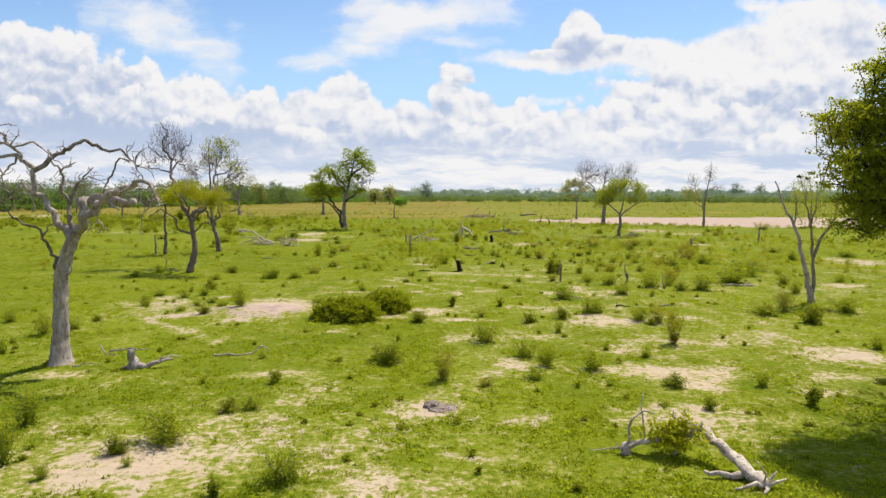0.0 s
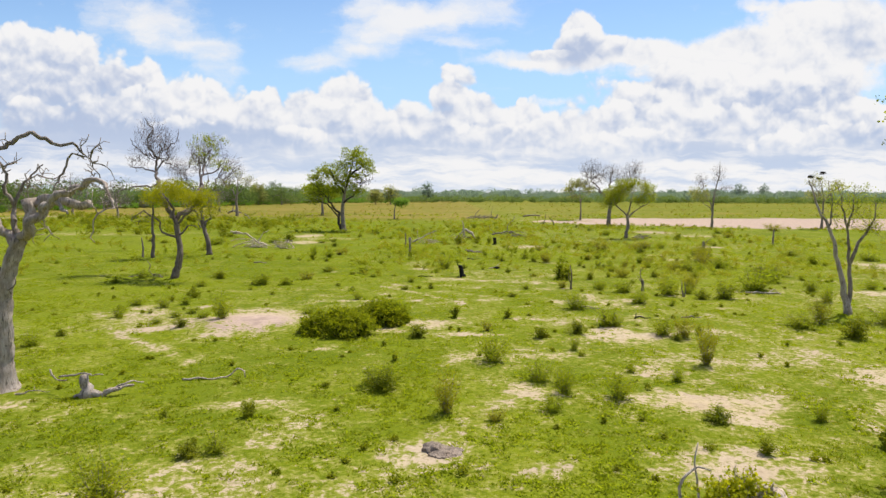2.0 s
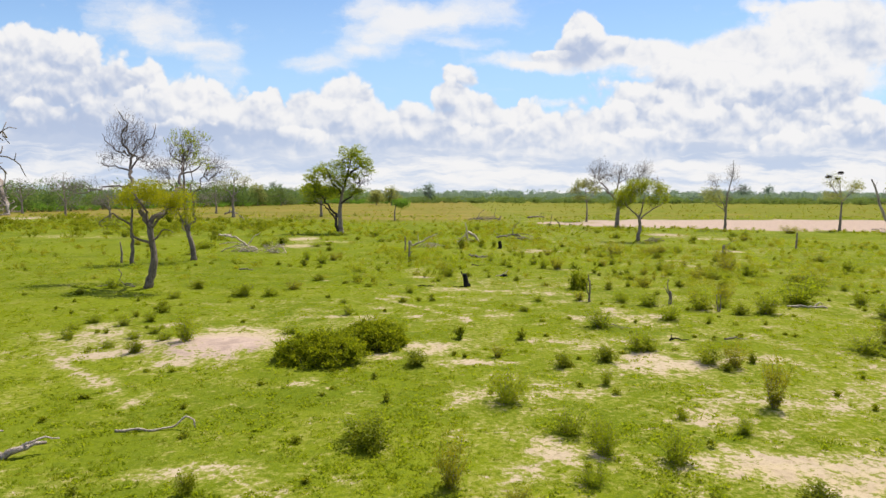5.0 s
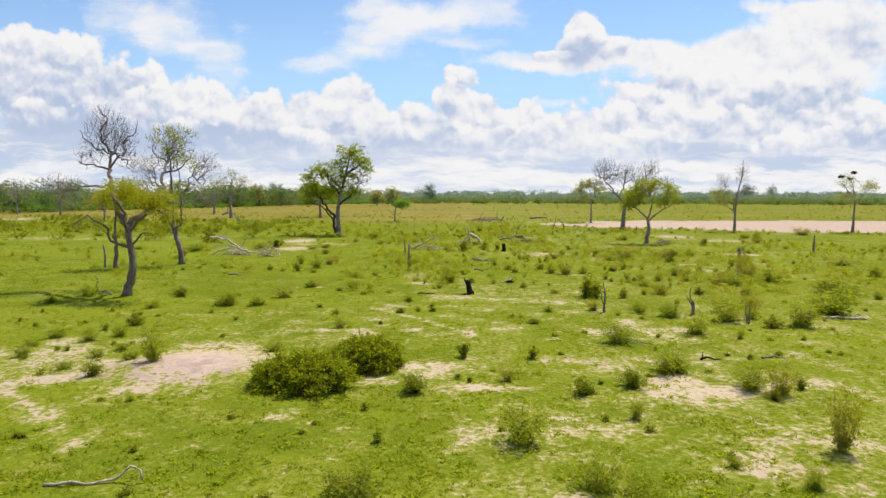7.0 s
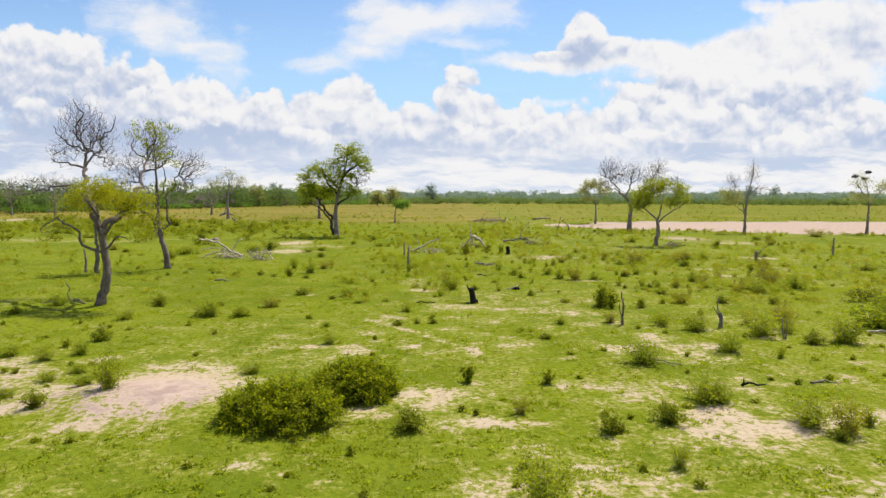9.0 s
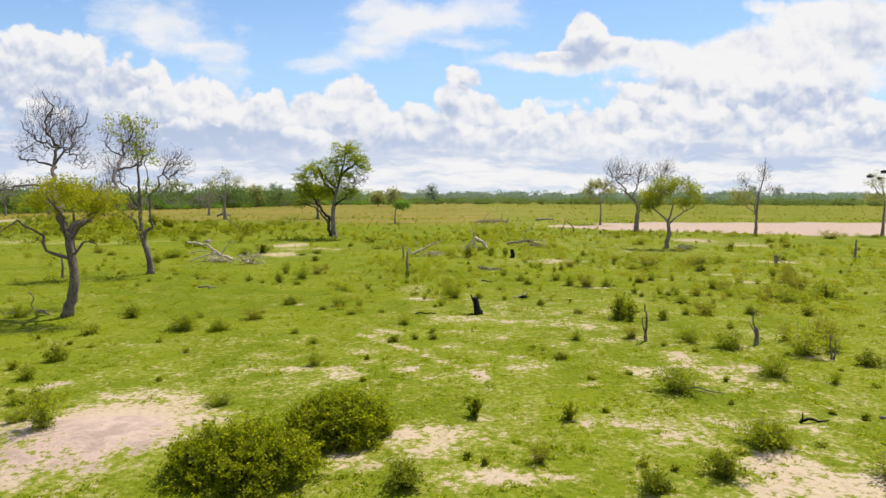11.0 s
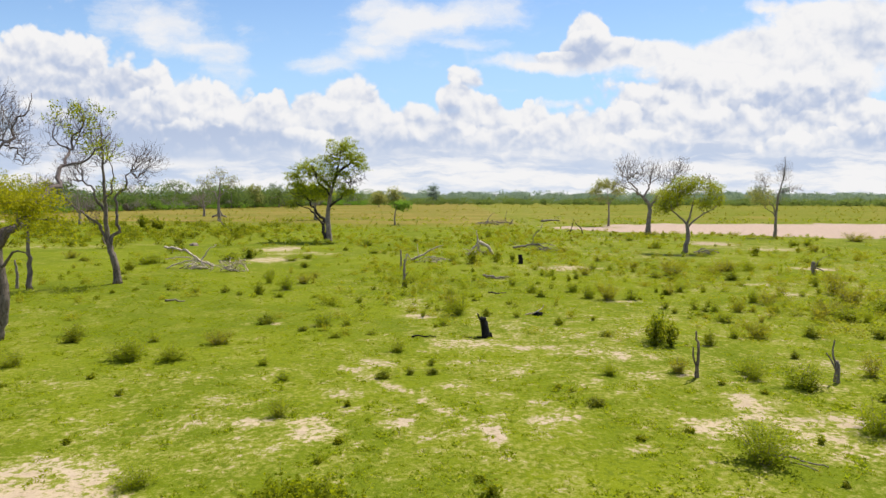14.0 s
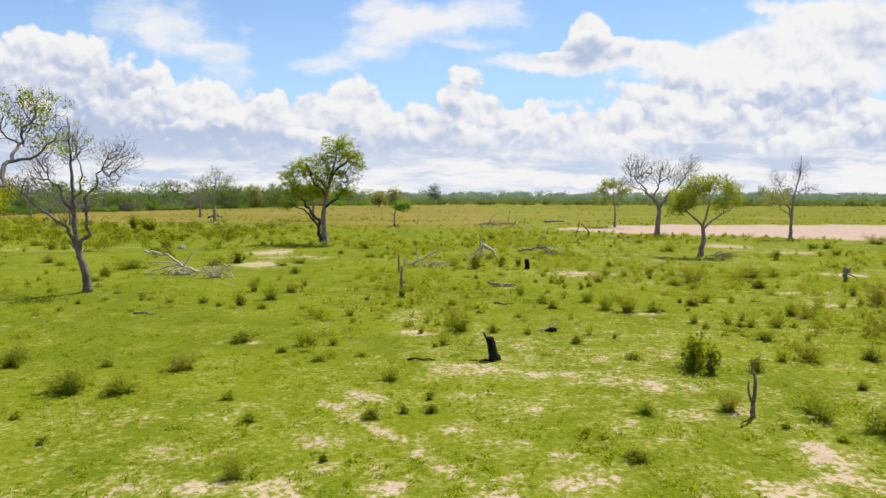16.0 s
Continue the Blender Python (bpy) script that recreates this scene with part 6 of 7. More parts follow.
shrub("y", 11.88, 90.04, 1.15, 0.46)
shrub("w", 23.94, 107.69, 1.17, 0.58)
shrub("y", 30.65, 119.24, 1.67, 0.50)
shrub("w", 22.37, 45.91, 1.16, 0.91)
shrub("w", 22.91, 42.08, 0.80, 0.77)
shrub("w", 21.57, 38.23, 0.73, 0.76)
shrub("w", 27.04, 42.80, 0.68, 0.64)
shrub("y", 22.35, 57.39, 1.45, 0.85)
shrub("w", 22.81, 54.90, 1.38, 0.73)
shrub("y", 14.85, 74.16, 0.70, 0.61)
shrub("w", 31.50, 76.43, 0.72, 0.45)
shrub("d", 33.88, 64.75, 1.27, 0.53)
shrub("w", 31.83, 57.41, 1.08, 0.76)
shrub("w", 38.44, 60.15, 1.51, 0.60)
shrub("y", 10.07, 70.06, 0.88, 0.58)
shrub("y", 13.87, 42.63, 0.57, 0.71)
shrub("y", 15.99, 43.71, 0.89, 0.74)
shrub("w", 14.64, 40.72, 0.52, 0.55)
shrub("d", 18.10, 48.53, 0.66, 0.51)
shrub("w", 19.05, 52.34, 0.99, 0.63)
shrub("y", 19.26, 54.08, 1.25, 0.66)
shrub("y", 20.40, 70.78, 1.23, 0.71)
shrub("y", 13.19, 60.49, 0.74, 0.47)
shrub("y", -0.18, 54.96, 0.86, 0.73)
shrub("w", 4.94, 61.16, 0.76, 0.53)
shrub("w", 19.89, 52.03, 0.59, 0.54)
shrub("y", 17.98, 52.83, 0.81, 0.55)
shrub("w", 16.70, 54.61, 0.64, 0.49)

for pattern in list(SHRUBS.values()):
    for ob in (*pattern.children, pattern):
        bpy.data.objects.remove(ob)


def far_shrubs():
    """The countless shrubs of the middle distance, joined as one."""
    r = np.random.default_rng(77)
    for name, label, mat, count, lo, hi, size in (
            ("distant_shrubs", "countless low green shrubs of the middle distance", LEAF_SHRUB, 1300, 50, 190, 0.80),
            ("dark_distant_shrubs", "scattered dark green low bushes far off", LEAF_DARK, 520, 52, 190, 0.62),
            ("brown_distant_shrubs", "thin yellow-brown shrubs of the middle distance", LEAF_DRY, 900, 48, 150, 0.85),
            ("distant_tufts", "small grass clumps over the middle plain", TUFT, 2600, 58, 135, 0.42),
            ("small_herbs", "small dark green herbs dotted over the grass", LEAF_DARK, 170, 13, 62, 0.22),
            ("dry_distant_shrubs", "olive brush over the far plain", LEAF_OLIVE, 900, 105, 420, 0.85)):
        V, F, at, k = [], [], 0, 0
        ys = lo + (hi - lo) * r.random(count * 9) ** 1.1
        xs = (r.random(count * 9) * 2 - 1) * 0.75 * ys
        thick = np.array([noise.noise((p * 0.06, q * 0.035, 4.0)) for p, q in zip(xs, ys)]) + 0.25 * r.normal(size=count * 9)
        ok = (soil_at(xs, ys) < 0.6) & ((ys < 45) | (thick > np.where(ys < 110, 0.0, -0.1)))
        ok &= ~((xs < -8) & (ys > 45) & (ys < 100) & (r.random(count * 9) < 0.75))
        for x, y in list(zip(xs[ok], ys[ok]))[:count]:
            k += 1
            w, h = size * (0.4 + 1.1 * r.random()), size * (0.3 + 0.55 * r.random())
            cards = 26 if size == 0.42 else 44 if y > 130 else 110
            q = r.normal(size=(cards, 3))
            q /= np.linalg.norm(q, axis=1)[:, None]
            q = np.array((x, y, h * 0.35)) + q * (w * 0.5, w * 0.5, h * 0.6) * r.random((cards, 1)) ** 0.5
            q[:, 2] = np.maximum(q[:, 2], 0.02)
            a, b = leaf_cards(q, 1, 0.03, 0.055 * (0.6 + 0.008 * y) * 1.1, k, slim=0.5, far=True)
            V.append(a)
            F.append(b + at)
            at += len(a)
        tagged(new(name, mesh_from(name, np.concatenate(V), np.concatenate(F), mat)), label, "shrubs", kind="stuff")


far_shrubs()


# ---- the large bushes ----
def bush(x, y, w, d, h, seed, label):
    top = thing("bush", x, y, label, "bush", "large bushes by the sandy mound")
    sk = Skeleton(seed)
    sk.limb([(0, 0, -0.05), (0, 0, 0.25)], 0.05, 0.04)
    for a in np.linspace(0, 6.28, 9)[:-1]:
        sk.limb([(0, 0, 0.1), (0.22 * w * math.cos(a), 0.22 * d * math.sin(a), h * 0.4), (0.38 * w * math.cos(a), 0.38 * d * math.sin(a), h * 0.62)], 0.03, 0.012, 0.2)
    tips, sprigs = [], []
    r = np.random.default_rng(seed)
    for a in np.linspace(0, 6.28, 12)[:-1]:
        sk.lobe((0.42 * w * math.cos(a), 0.42 * d * math.sin(a), h * 0.20), (w * 0.13, d * 0.14, h * 0.18), 18, 0.2, 0.2, 0.03, tips)
    for _ in range(26):
        a, q = r.random() * 6.28, r.random() ** 0.6
        sk.lobe((0.40 * w * q * math.cos(a), 0.40 * d * q * math.sin(a), h * (0.22 + 0.36 * (1 - q * q) + 0.26 * r.random())),
                (w * 0.085, d * 0.095, h * 0.17), 17, 0.2, 0.2, 0.03, tips)
    # leafy shoots that stand out of the crown
    shoots = ([], [])
    for _ in range(330):
        a, q = r.random() * 6.28, r.random() ** 0.5
        x0, y0, z0 = 0.41 * w * q * math.cos(a), 0.41 * d * q * math.sin(a), h * (0.30 + 0.50 * (1 - q * q) + 0.08 * r.normal())
        away = np.array((0.75 * q * math.cos(a), 0.75 * q * math.sin(a), 0.45 + 0.5 * r.random())) + r.normal(size=3) * 0.22
        long = 0.16 + 0.24 * r.random()
        line = [np.array((x0, y0, z0)) + away * long * g for g in np.linspace(-0.4, 1, 5)]
        ring_tube(shoots[0], shoots[1], line, np.linspace(0.006, 0.002, 5), rnd=r)
        sprigs += line[1:]
    stem, rest = sk.tubes(0.006)
    sv = stem[0] + rest[0]
    wood = stem[1] + [tuple(i + len(stem[0]) for i in f) for f in rest[1]] + [tuple(i + len(sv) for i in f) for f in shoots[1]]
    part("stalk", mesh_from("stalk", sv + shoots[0], wood, DARK_BARK), top)
    v, f = leaf_cards([sk.p[t] for t in tips], 34, (0.075, 0.075, 0.055), 0.056, seed)
    sv, sf = leaf_cards(sprigs, 9, 0.034, 0.066, seed + 9, slim=0.34)
    v, f = np.concatenate([v, sv]), np.concatenate([f, sf + len(v)])
    v[:, 2] = np.maximum(v[:, 2], 0.02)
    part("foliage", mesh_from("foliage", v, f, LEAF_BUSH), top)


bush(-4.6, 29.7, 3.35, 2.5, 1.04, 101, "large dense green bush beside the sandy mound")
bush(-2.95, 32.0, 2.7, 2.3, 1.04, 102, "large dense green bush with a rounded top")


# ---- dead wood ----
def branchwork(name, x, y, label, category, lines, mat, seed, twigs=(), flare=0.0, tip=0.008, split="branch", first="trunk", scale=1.0, thin=1.0):
    """Dead wood: each line is a part of its own."""
    top = thing(name, x, y, label, category)
    for i, (pts, r0, r1) in enumerate(lines):
        sk = Skeleton(seed + i)
        sk.limb([tuple(c * scale for c in q) for q in pts], r0 * thin, r1 * thin, 0.12, min(0.012, r0 * 0.1), min(0.07, r0 * 0.8) * thin * (0.25 if category in ("post", "stems") else 1.0), 0.55)
        if i < len(twigs) and twigs[i]:
            c, s, n = twigs[i]
            sk.lobe(tuple(q * scale for q in c), tuple(q * scale for q in s), n, 0.15, 0.25, 0.02)
        stem, rest = sk.tubes(tip, 0.5, flare=flare if i == 0 else 0.0)
        k = len(stem[0])
        nm = first if i == 0 else split
        part(nm, mesh_from(nm, stem[0] + rest[0], stem[1] + [tuple(j + k for j in f) for f in rest[1]], mat, True), top)
    return top


def stick_pile(x, y, w, h, sticks, label, seed, mat):
    """A heap of broken sticks, each one a part."""
    r = np.random.default_rng(seed)
    lines = []
    for _ in range(sticks):
        a, L = r.random() * 6.28, w * (0.3 + 0.75 * r.random())
        cx, cy, cz = r.normal() * w * 0.22, r.normal() * w * 0.15, h * r.random() * 0.6
        dx, dy, dz = math.cos(a) * L * 0.5, math.sin(a) * L * 0.3, (r.random() - 0.35) * h * 0.8
        lines.append(([(cx - dx, cy - dy, max(0.02, cz - dz)), (cx + r.normal() * 0.08, cy, cz + 0.1), (cx + dx, cy + dy, max(0.02, cz + dz))], 0.02 + 0.04 * r.random(), 0.012))
    return branchwork("brush_pile", x, y, label, "brush pile", lines, mat, seed, first="branch")


# the fallen trunk with roots, an arched branch and a leafy shoot
log = branchwork("fallen_tree", 6.3, 12.8, "fallen pale tree trunk with roots, arched branches and a leafy shoot", "fallen tree",
                 [([(0.34, -0.45, 0.06), (0.16, -0.1, 0.16), (-0.02, 0.35, 0.32), (-0.16, 0.62, 0.46), (-0.34, 1.0, 0.62), (-0.44, 1.16, 0.70), (-0.60, 1.22, 0.66)], 0.145, 0.10),
                  ([(-0.52, 1.2, 0.66), (-0.72, 1.2, 0.44), (-0.86, 1.2, 0.24), (-1.02, 1.22, 0.02)], 0.07, 0.03),
                  ([(-0.44, 1.14, 0.72), (-0.40, 1.14, 0.86)], 0.03, 0.008),
                  ([(0.08, 0.05, 0.12), (-0.25, 0.02, 0.12), (-0.60, 0.04, 0.08), (-0.78, 0.1, 0.16)], 0.075, 0.03),
                  ([(0.3, -0.45, 0.10), (-0.1, -0.48, 0.10), (-0.4, -0.50, 0.05)], 0.06, 0.02),
                  ([(0.3, -0.45, 0.12), (0.52, -0.42, 0.16), (0.75, -0.3, 0.18)], 0.05, 0.015),
                  ([(0.24, -0.4, 0.15), (0.2, -0.5, 0.4), (0.06, -0.35, 0.62)], 0.025, 0.006),
                  ([(0.3, -0.42, 0.15), (0.42, -0.4, 0.30), (0.5, -0.38, 0.38)], 0.045, 0.012),
                  ([(-2.12, 1.35, 0.05), (-1.85, 1.35, 0.26), (-1.5, 1.35, 0.36), (-1.1, 1.3, 0.42), (-0.65, 1.2, 0.58)], 0.075, 0.045),
                  ([(-2.05, 1.32, 0.0), (-2.1, 1.35, 0.16), (-2.0, 1.32, 0.26)], 0.12, 0.07),
                  ([(-2.0, 1.35, 0.26), (-1.98, 1.4, 0.6), (-1.85, 1.45, 0.85), (-1.65, 1.5, 0.98), (-1.38, 1.5, 0.90)], 0.032, 0.016),
                  ([(-1.62, 1.4, 0.36), (-1.66, 1.48, 0.75), (-1.68, 1.5, 1.06), (-1.62, 1.55, 1.42)], 0.026, 0.010),
                  ([(0.30, -0.45, 0.08), (0.16, -0.62, 0.10), (0.10, -0.72, 0.02)], 0.05, 0.02),
                  ([(-2.1, 1.35, 0.15), (-2.4, 1.4, 0.12), (-2.9, 1.45, 0.05)], 0.03, 0.01)], BLEACHED, 200,
                 twigs=(None, None, None, None, None, None, None, ((0.4, -0.5, 0.22), (0.22, 0.2, 0.16), 14), ((-0.9, 1.3, 0.72), (0.42, 0.3, 0.36), 60), ((-2.2, 1.3, 0.22), (0.18, 0.15, 0.16), 12)), split="branch")
lv, lf = leaf_cards(np.random.default_rng(3).normal(size=(150, 3)) * (0.27, 0.18, 0.17) + (-1.0, 1.25, 0.55), 16, 0.06, 0.072, 4)
part("leafy_shoot", mesh_from("leafy_shoot", lv, lf, LEAF_SHOOT), log, "yellow-green leafy shoot")

branchwork("stump", -10.62, 21.2, "weathered grey stump with a branch lying across its top", "stump",
           [([(0, 0, -0.05), (0.02, 0, 0.3), (0.0, 0, 0.68)], 0.17, 0.11), ([(-0.75, 0, 0.62), (-0.3, 0, 0.66), (0, 0, 0.74), (0.25, 0, 0.68), (0.55, 0, 0.68)], 0.035, 0.02),
            ([(-1.2, 0.3, 0.75), (-1.08, 0.3, 0.5), (-0.85, 0.2, 0.45), (-0.6, 0.1, 0.48)], 0.03, 0.02), ([(0.1, 0, 0.02), (-0.2, -0.1, 0.1), (-0.28, -0.2, 0.0)], 0.06, 0.03),
            ([(0.12, 0, 0.1), (0.5, 0.1, 0.14), (0.8, 0.2, 0.18), (1.2, 0.5, 0.22)], 0.10, 0.03), ([(0.7, 0.2, 0.15), (1.0, 0.3, 0.35), (1.45, 0.6, 0.28)], 0.04, 0.015)], PALE_BARK, 230, flare=0.4)
branchwork("fallen_branch", -7.7, 22.9, "bleached fallen branch with one end arched up", "branch",
           [([(-0.75, 0, 0.04), (-0.2, 0, 0.07), (0.3, 0.1, 0.06), (0.75, 0.2, 0.12), (0.95, 0.25, 0.34), (1.15, 0.2, 0.30), (1.2, 0.2, 0.05)], 0.035, 0.02)], BLEACHED, 240, split="branch")
branchwork("fallen_branch", -12.3, 21.2, "thin grey fallen branch by the dead tree", "branch",
           [([(-0.4, 0, 0.03), (0.1, 0.1, 0.1), (0.5, 0.2, 0.05)], 0.03, 0.01), ([(0.1, 0.1, 0.1), (0.12, 0.1, 0.25)], 0.012, 0.006)], PALE_BARK, 244)
branchwork("burnt_stump", 1.22, 48.6, "charred black stump with a raised arm", "stump",
           [([(0.08, 0, -0.05), (0.05, 0, 0.30), (-0.02, 0, 0.62), (-0.07, 0, 0.88)], 0.185, 0.135), ([(0.0, 0, 0.5), (-0.16, 0, 0.75), (-0.30, 0, 1.05)], 0.07, 0.03),
            ([(0.12, 0, 0.3), (0.25, 0.05, 0.12), (0.3, 0.05, 0)], 0.08, 0.05), ([(-0.1, -0.1, 0.02), (-0.6, -0.15, 0.06), (-1.1, -0.1, 0.03)], 0.04, 0.015)], CHAR, 250, flare=0.15)
branchwork("charred_log", -1.4, 48.3, "charred log lying in the grass", "log", [([(-0.5, 0, 0.05), (0, 0.05, 0.09), (0.55, 0, 0.05)], 0.045, 0.025)], CHAR, 255)
branchwork("dead_post", 7.97, 42.5, "split grey dead tree stem standing like a post", "post",
           [([(0, 0, -0.1), (0, 0, 0.5), (0.02, 0, 1.05), (-0.04, 0, 1.30), (-0.08, 0, 1.58)], 0.085, 0.03), ([(-0.05, 0, 0.45), (-0.14, 0, 0.75), (-0.15, 0, 1.05)], 0.045, 0.022)], POST_WOOD, 260)
branchwork("dead_post", 12.35, 42.1, "short forked dead stem with a dark hollow", "post",
           [([(0, 0, -0.1), (0.02, 0, 0.4), (-0.02, 0, 0.75)], 0.11, 0.05), ([(0.0, 0, 0.2), (-0.06, 0, 0.6), (-0.16, 0, 1.0), (-0.14, 0, 1.42)], 0.05, 0.02), ([(-0.02, 0, 0.4), (-0.22, 0, 0.8), (-0.38, 0, 1.0)], 0.035, 0.015)], GREY_BARK, 264)
branchwork("dead_post", -3.34, 63.1, "thin dead stem standing in a small bush", "post", [([(0, 0, -0.1), (0.03, 0, 0.8), (0.08, 0, 1.9)], 0.11, 0.05), ([(0.02, 0, 0.7), (0.3, 0, 1.0)], 0.04, 0.02)], GREY_BARK, 268)
branchwork("dead_post", -4.4, 74.0, "thin grey dead stem standing in grass", "post", [([(0, 0, -0.1), (0.05, 0, 0.8), (0, 0, 1.6)], 0.09, 0.05)], GREY_BARK, 270)
branchwork("dead_post", -28.3, 62.0, "thin dead stem beside the slender tree", "post", [([(0, 0, -0.1), (0.05, 0, 0.9), (-0.05, 0, 1.9)], 0.10, 0.04)], GREY_BARK, 272)
branchwork("stump", 27.9, 70.8, "tall broken stump with a thin side branch", "stump",
           [([(0, 0, -0.1), (-0.05, 0, 0.5), (-0.05, 0, 1.0)], 0.20, 0.16), ([(0.1, 0, 0.5), (0.6, 0, 0.4), (0.9, 0, 0.0)], 0.06, 0.03), ([(0.1, 0, 0.6), (0.5, 0, 1.2), (1.2, 0, 1.6)], 0.04, 0.01)], GREY_BARK, 274)
branchwork("stump", 5.94, 77.8, "dark broken stump standing among shrubs", "stump", [([(0, 0, -0.1), (0.02, 0, 0.4), (0, 0, 0.85)], 0.22, 0.18)], CHAR, 278)
branchwork("dead_post", 38.4, 76.8, "dark broken stem standing upright", "post", [([(0, 0, -0.1), (0, 0, 0.8), (0.05, 0, 1.9)], 0.13, 0.08)], GREY_BARK, 280)
branchwork("dead_sapling", 14.0, 39.7, "cluster of thin dead stems", "stems", [([(0, 0, -0.05), (-0.1, 0, 0.5), (-0.12, 0, 0.95)], 0.04, 0.015), ([(0.05, 0, 0), (0.1, 0, 0.4), (0.05, 0, 0.9)], 0.035, 0.012)], ASH_TWIG, 282)
branchwork("fallen_log", 3.15, 67.6, "grey log lying in the grass", "log", [([(-1.0, 0, 0.25), (-0.3, 0, 0.12), (0.9, 0, 0.10)], 0.11, 0.05), ([(-0.6, 0, 0.1), (0.4, -0.5, 0.05), (0.7, -0.6, 0.03)], 0.05, 0.02)], GREY_BARK, 286)
branchwork("fallen_log", 19.2, 41.0, "bleached log lying in the grass", "log", [([(-0.95, 0, 0.10), (0, 0, 0.10), (0.9, -0.15, 0.07), (1.1, -0.2, 0.05)], 0.05, 0.10), ([(0.5, 0, 0.1), (0.8, 0.1, 0.3), (1.0, 0.1, 0.2)], 0.04, 0.02)], BLEACHED, 288)
branchwork("fallen_log", 12.1, 33.5, "thin grey log lying on sand", "log", [([(-0.5, 0, 0.05), (0, 0.1, 0.06), (0.45, 0, 0.04)], 0.05, 0.02)], GREY_BARK, 290)
branchwork("fallen_branch", 9.25, 33.0, "charred forked branch on the sand", "branch", [([(-0.1, 0, 0.02), (0, 0, 0.1), (0.7, 0.1, 0.05)], 0.05, 0.015), ([(-0.05, 0, 0.05), (-0.06, 0, 0.3)], 0.03, 0.012)], CHAR, 292)
branchwork("fallen_branch", 7.4, 35.8, "thin fallen branch beside a shrub", "branch", [([(-0.6, 0.3, 0.05), (0, 0, 0.15), (0.8, -0.3, 0.03)], 0.035, 0.012), ([(-0.3, 0.2, 0.1), (0.2, -0.3, 0.08), (0.5, -0.5, 0.02)], 0.025, 0.01)], GREY_BARK, 294)
branchwork("fallen_tree", 8.6, 91.0, "dead fallen tree with dark spreading branches", "fallen tree",
           [([(-2.2, 0, 0.5), (-0.8, 0, 0.7), (0.5, 0, 0.9), (2.0, 0, 0.4), (3.2, 0, 0.1)], 0.15, 0.04), ([(0.2, 0, 0.8), (0.3, 0.2, 1.9), (1.0, 0.3, 2.6), (1.4, 0.3, 3.4)], 0.10, 0.03),
            ([(-1.5, 0, 0.6), (-2.4, 0.2, 1.2), (-2.6, 0.2, 1.8)], 0.06, 0.02), ([(0.6, 0, 0.9), (1.8, -0.3, 1.0), (3.4, -0.4, 0.6)], 0.06, 0.02)], ASH_TWIG, 300, scale=0.9, thin=0.7,
           twigs=(((1, 0, 0.7), (2.0, 0.7, 0.6), 24), ((0.9, 0.3, 2.5), (0.8, 0.5, 0.8), 14)))
branchwork("fallen_tree", 3.0, 86.3, "bleached broken stump with its trunk leaning down", "fallen tree",
           [([(-0.6, 0, -0.1), (-0.5, 0, 0.9), (-0.6, 0, 1.8), (-0.7, 0, 2.9)], 0.22, 0.06), ([(-0.4, 0, 1.5), (0.4, -0.1, 1.2), (1.0, -0.2, 0.5), (1.3, -0.2, 0.1)], 0.22, 0.15), ([(-0.6, 0, 1.2), (-1.3, 0.1, 0.6), (-1.6, 0.1, 0.1)], 0.14, 0.06)], BLEACHED, 310, scale=0.85, thin=0.75)
branchwork("fallen_tree", -2.7, 78.6, "bleached fallen trunk propped above the grass", "fallen tree",
           [([(-1.5, 0, 0.2), (-0.2, 0, 0.7), (0.8, 0.2, 1.3), (1.9, 0.3, 1.7)], 0.16, 0.05), ([(-1.8, 0, 0.1), (-1.6, 0, 0.8), (-1.3, 0, 0.4)], 0.12, 0.05), ([(-0.5, 0, 0.5), (-0.6, 0, 1.9)], 0.07, 0.03)], BLEACHED, 316, scale=0.9, thin=0.8,
           twigs=(((1.2, 0.2, 1.2), (0.9, 0.6, 0.5), 16),))
branchwork("fallen_tree", -21.5, 73.6, "dead fallen tree of pale crossing branches", "fallen tree",
           [([(-2.3, 0, 1.7), (-0.6, 0, 1.4), (0.4, 0, 0.7), (1.6, 0, 0.2)], 0.10, 0.16), ([(-2.4, 0.3, 0.7), (-1.0, 0.1, 0.9), (0.3, 0, 0.7)], 0.06, 0.10), ([(-2.0, -0.4, 0.05), (-0.9, -0.2, 0.5), (0.2, 0, 0.7)], 0.06, 0.10),
            ([(0.6, 0, 0.6), (1.1, 0.1, 1.4), (1.8, 0.1, 1.9)], 0.08, 0.03), ([(-0.9, -0.6, 0.05), (-0.1, -0.3, 0.4), (0.4, 0, 0.6)], 0.05, 0.08), ([(0.6, 0, 0.6), (1.0, -0.4, 0.2), (1.3, -0.5, 0)], 0.08, 0.05)], BLEACHED, 320, scale=1.05, thin=0.8,
           twigs=(((-1.2, 0, 1.3), (1.0, 0.5, 0.4), 12), ((-1.6, 0.2, 0.7), (0.9, 0.5, 0.3), 12), ((-1.2, -0.3, 0.3), (0.8, 0.4, 0.3), 10)))
stick_pile(-17.7, 71.5, 2.2, 1.2, 34, "pile of bleached broken branches", 330, BLEACHED)
stick_pile(-21.0, 73.4, 2.6, 0.9, 22, "heap of pale sticks under the fallen tree", 331, BLEACHED)
stick_pile(2.2, 86.0, 2.0, 0.8, 16, "heap of pale sticks by the broken stump", 332, BLEACHED)
stick_pile(-1.8, 78.9, 2.4, 0.6, 14, "scatter of pale sticks by the fallen trunk", 333, BLEACHED)
stick_pile(10.0, 91.5, 3.0, 0.9, 18, "scatter of grey sticks by the fallen tree", 334, ASH_TWIG)
stick_pile(8.5, 152.0, 6.0, 1.6, 26, "far heap of grey timber", 335, ASH_TWIG)
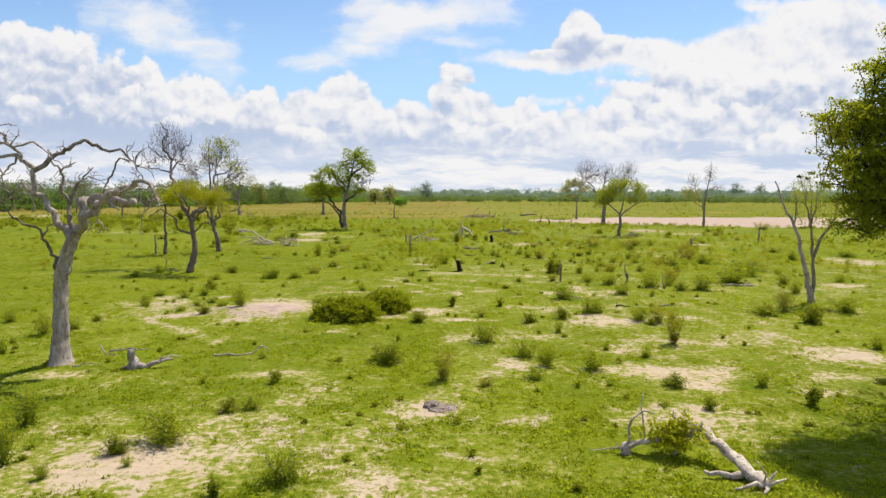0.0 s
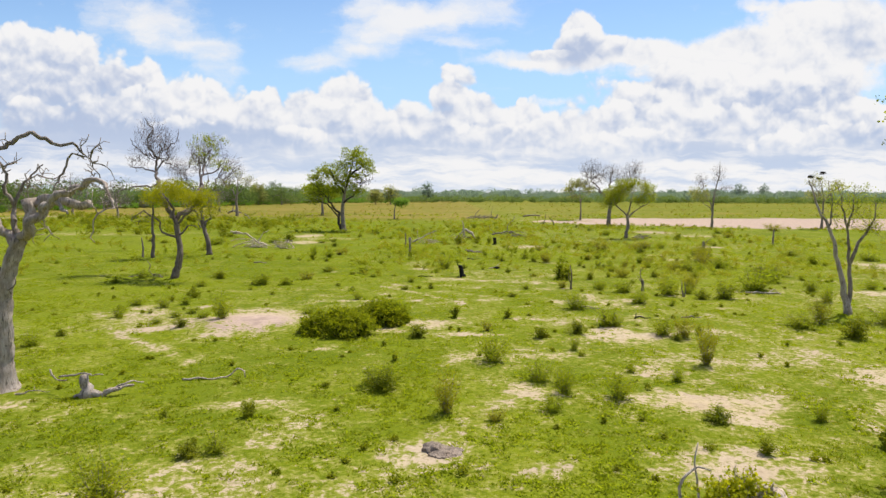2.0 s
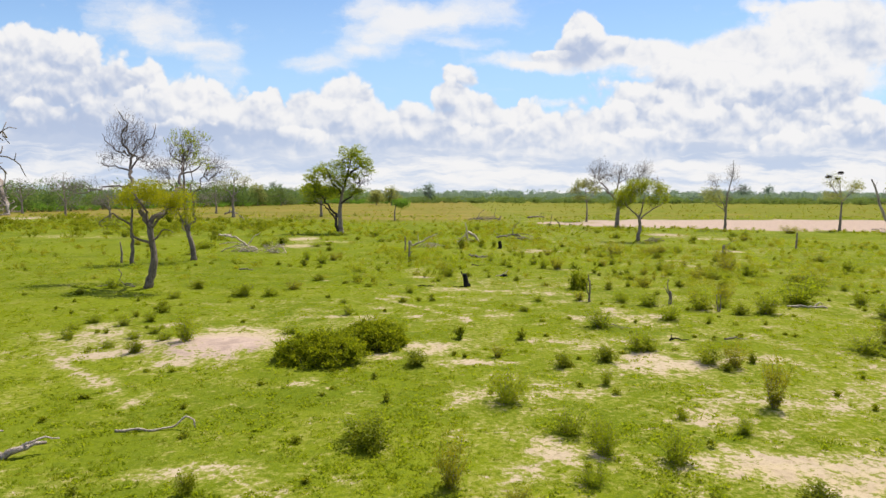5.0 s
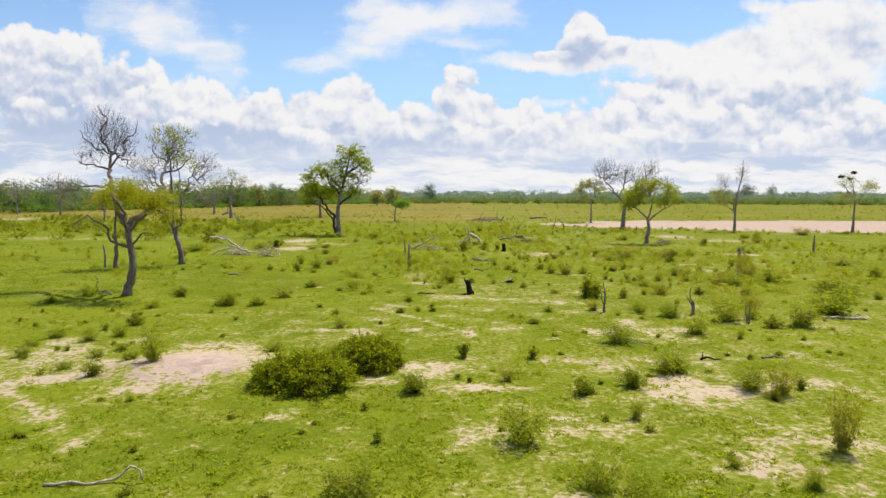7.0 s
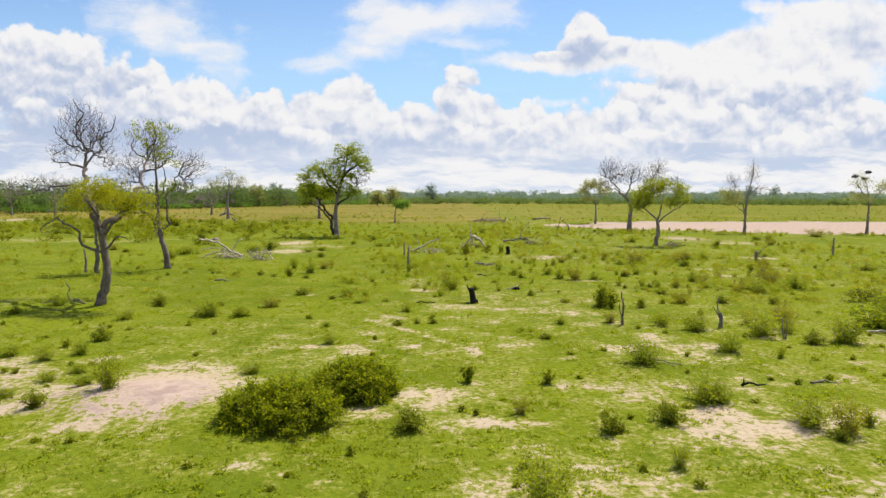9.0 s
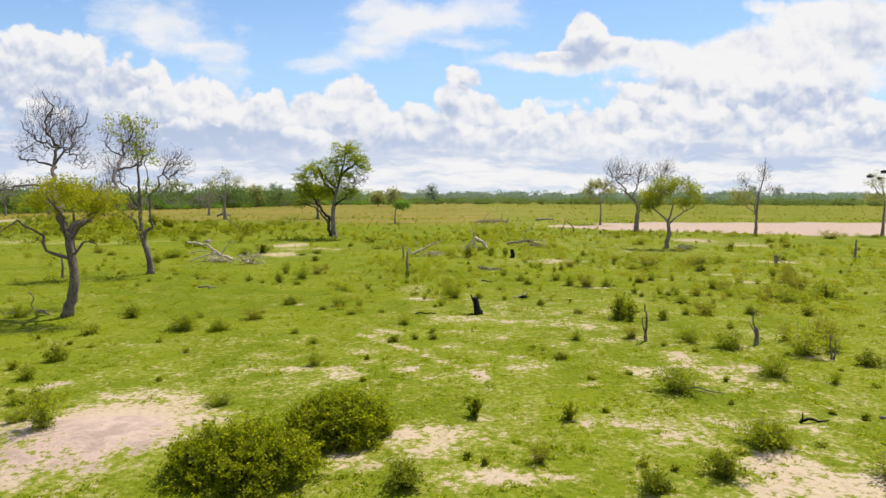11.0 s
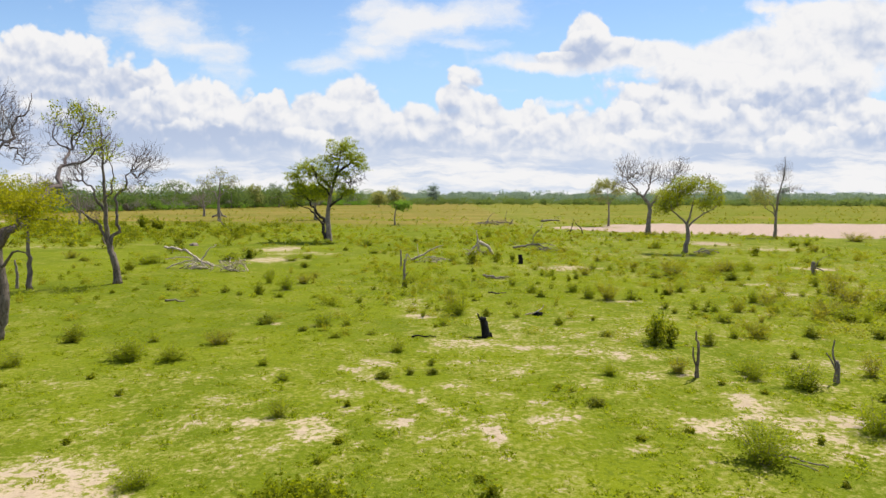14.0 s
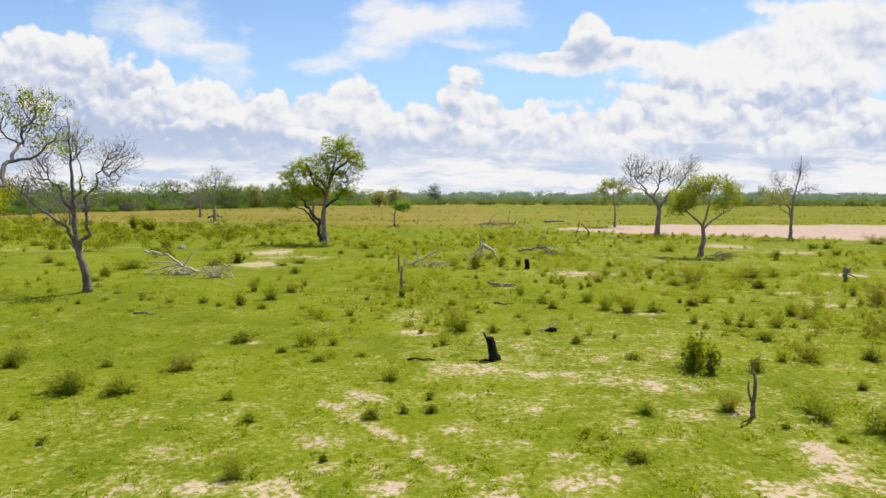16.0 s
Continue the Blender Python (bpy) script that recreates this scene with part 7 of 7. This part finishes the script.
stick_pile(71.0, 108.0, 4.0, 1.0, 20, "grey heap of dead wood by the pan", 336, ASH_TWIG)
stick_pile(26.6, 88.5, 2.6, 0.7, 16, "grey twigs heaped beside the acacia", 337, ASH_TWIG)
branchwork("fallen_tree", 19.4, 121.0, "dark dead branches arching beside the pan", "fallen tree",
           [([(-1.6, 0, 0.1), (-1.0, 0, 1.4), (-0.6, 0, 3.4)], 0.14, 0.05), ([(1.4, 0, 0), (1.2, 0, 1.2), (0.2, 0, 2.2), (-0.3, 0, 2.6)], 0.20, 0.06), ([(-3.0, 0, 0.1), (-1.5, 0, 0.9), (-0.6, 0, 1.0)], 0.08, 0.10)], DARK_BARK, 340, scale=0.72, thin=0.55)
branchwork("fallen_tree", 9.4, 153.0, "grey heap of fallen timber far off", "fallen tree",
           [([(-3.5, 0, 0.8), (-1, 0, 0.6), (2, 0, 0.9), (4.5, 0, 0.5)], 0.25, 0.15), ([(3, 0, 0.5), (2.4, 0, 1.8), (2.8, 0, 4.2)], 0.14, 0.05), ([(-3, 0, 0.5), (-2.4, 0, 2.2), (-0.8, 0, 3.6)], 0.12, 0.05), ([(3.6, 0, 0.2), (4.6, 0, 1.6)], 0.3, 0.15)], GREY_BARK, 346, scale=0.72, thin=0.55)
branchwork("fallen_log", 22.5, 167.0, "long dark log far off", "log", [([(-3.0, 0, 0.3), (0, 0, 0.6), (3.2, 0, 0.5)], 0.4, 0.25), ([(1, 0, 0.5), (2, 0, 1.6), (3.4, 0, 1.9)], 0.12, 0.05)], GREY_BARK, 350, scale=0.72, thin=0.55)
branchwork("fallen_branch", 2.57, 60.3, "dark fallen branch in the grass", "branch", [([(-0.5, 0, 0.12), (0, 0, 0.06), (0.6, 0, 0.1)], 0.05, 0.02)], DARK_BARK, 352)
branchwork("fallen_branch", -15.85, 57.0, "grey fallen branch in the grass", "branch", [([(-0.55, 0, 0.08), (0, 0, 0.10), (0.55, 0, 0.06)], 0.06, 0.03)], GREY_BARK, 354)
branchwork("fallen_branch", -20.9, 47.6, "pale dead branches at the foot of the half-bare tree", "branch",
           [([(-0.2, 0, 1.2), (0.0, 0, 0.9), (-0.1, 0, 0.5), (0.3, 0, 0.15), (0.9, 0, 0.02)], 0.03, 0.08), ([(0.2, 0, 0.2), (0.6, -0.2, 0.3), (1.0, -0.3, 0.1)], 0.05, 0.02), ([(-1.6, 0, 0.05), (-0.8, 0.1, 0.12), (-0.2, 0.1, 0.05)], 0.04, 0.02)], ASH_TWIG, 356)
branchwork("fallen_log", -38.0, 127.0, "pale leaning dead stick far off", "log", [([(-1.2, 0, 2.0), (0, 0, 1.0), (1.3, 0, 0)], 0.08, 0.12)], ASH_TWIG, 360)
branchwork("brush_pile", -62.0, 190.0, "far grey heap of dead branches", "brush pile", [([(-2, 0, 0.2), (0, 0, 0.8), (2, 0, 0.2)], 0.25, 0.15), ([(-0.6, 0, 0.4), (-0.2, 0, 2.6)], 0.2, 0.05), ([(0.8, 0, 0.4), (0.4, 0, 1.8)], 0.2, 0.05)], ASH_TWIG, 364)


# ---- mounds and stones ----
def lump(name, x, y, label, category, w, d, h, mat, seed):
    bm = bmesh.new()
    bmesh.ops.create_icosphere(bm, subdivisions=4, radius=1.0)
    for v in bm.verts:
        q = v.co * 1.7 + Vector((seed, seed * 2, 0))
        k = 1 + 0.30 * noise.noise(q) + 0.13 * noise.noise(q * 3.1)
        v.co = Vector((v.co.x * w * k, v.co.y * d * k, v.co.z * h * k if v.co.z > 0 else v.co.z * 0.1))
    me = bpy.data.meshes.new(name)
    bm.to_mesh(me)
    bm.free()
    me.materials.append(mat)
    me.polygons.foreach_set("use_smooth", np.ones(len(me.polygons), bool))
    ob = new(name, me)
    ob.location = (x, y, float(height_at(x, y)) - 0.01)
    return tagged(ob, label, category)


lump("mound", -0.29, 17.45, "small grey clay mound with rough top", "mound", 0.26, 0.24, 0.17, CLAY, 1)
lump("mound", 0.0, 17.3, "low pale clay heap beside the mound", "mound", 0.42, 0.34, 0.07, CLAY, 2)
lump("mound", -30.8, 96.5, "low grey clay mound far off", "mound", 0.5, 0.5, 0.35, CLAY, 3)
lump("rock", 4.18, 53.5, "dark rough lump in the grass", "rock", 0.24, 0.2, 0.24, CHAR, 4)
branchwork("fallen_branch", 4.1, 53.6, "pale bleached branch over the dark lump", "branch", [([(-0.55, -0.1, 0.04), (-0.2, -0.16, 0.16), (0.05, -0.2, 0.27), (0.28, -0.05, 0.33), (0.4, 0, 0.56)], 0.045, 0.015)], BLEACHED, 366)
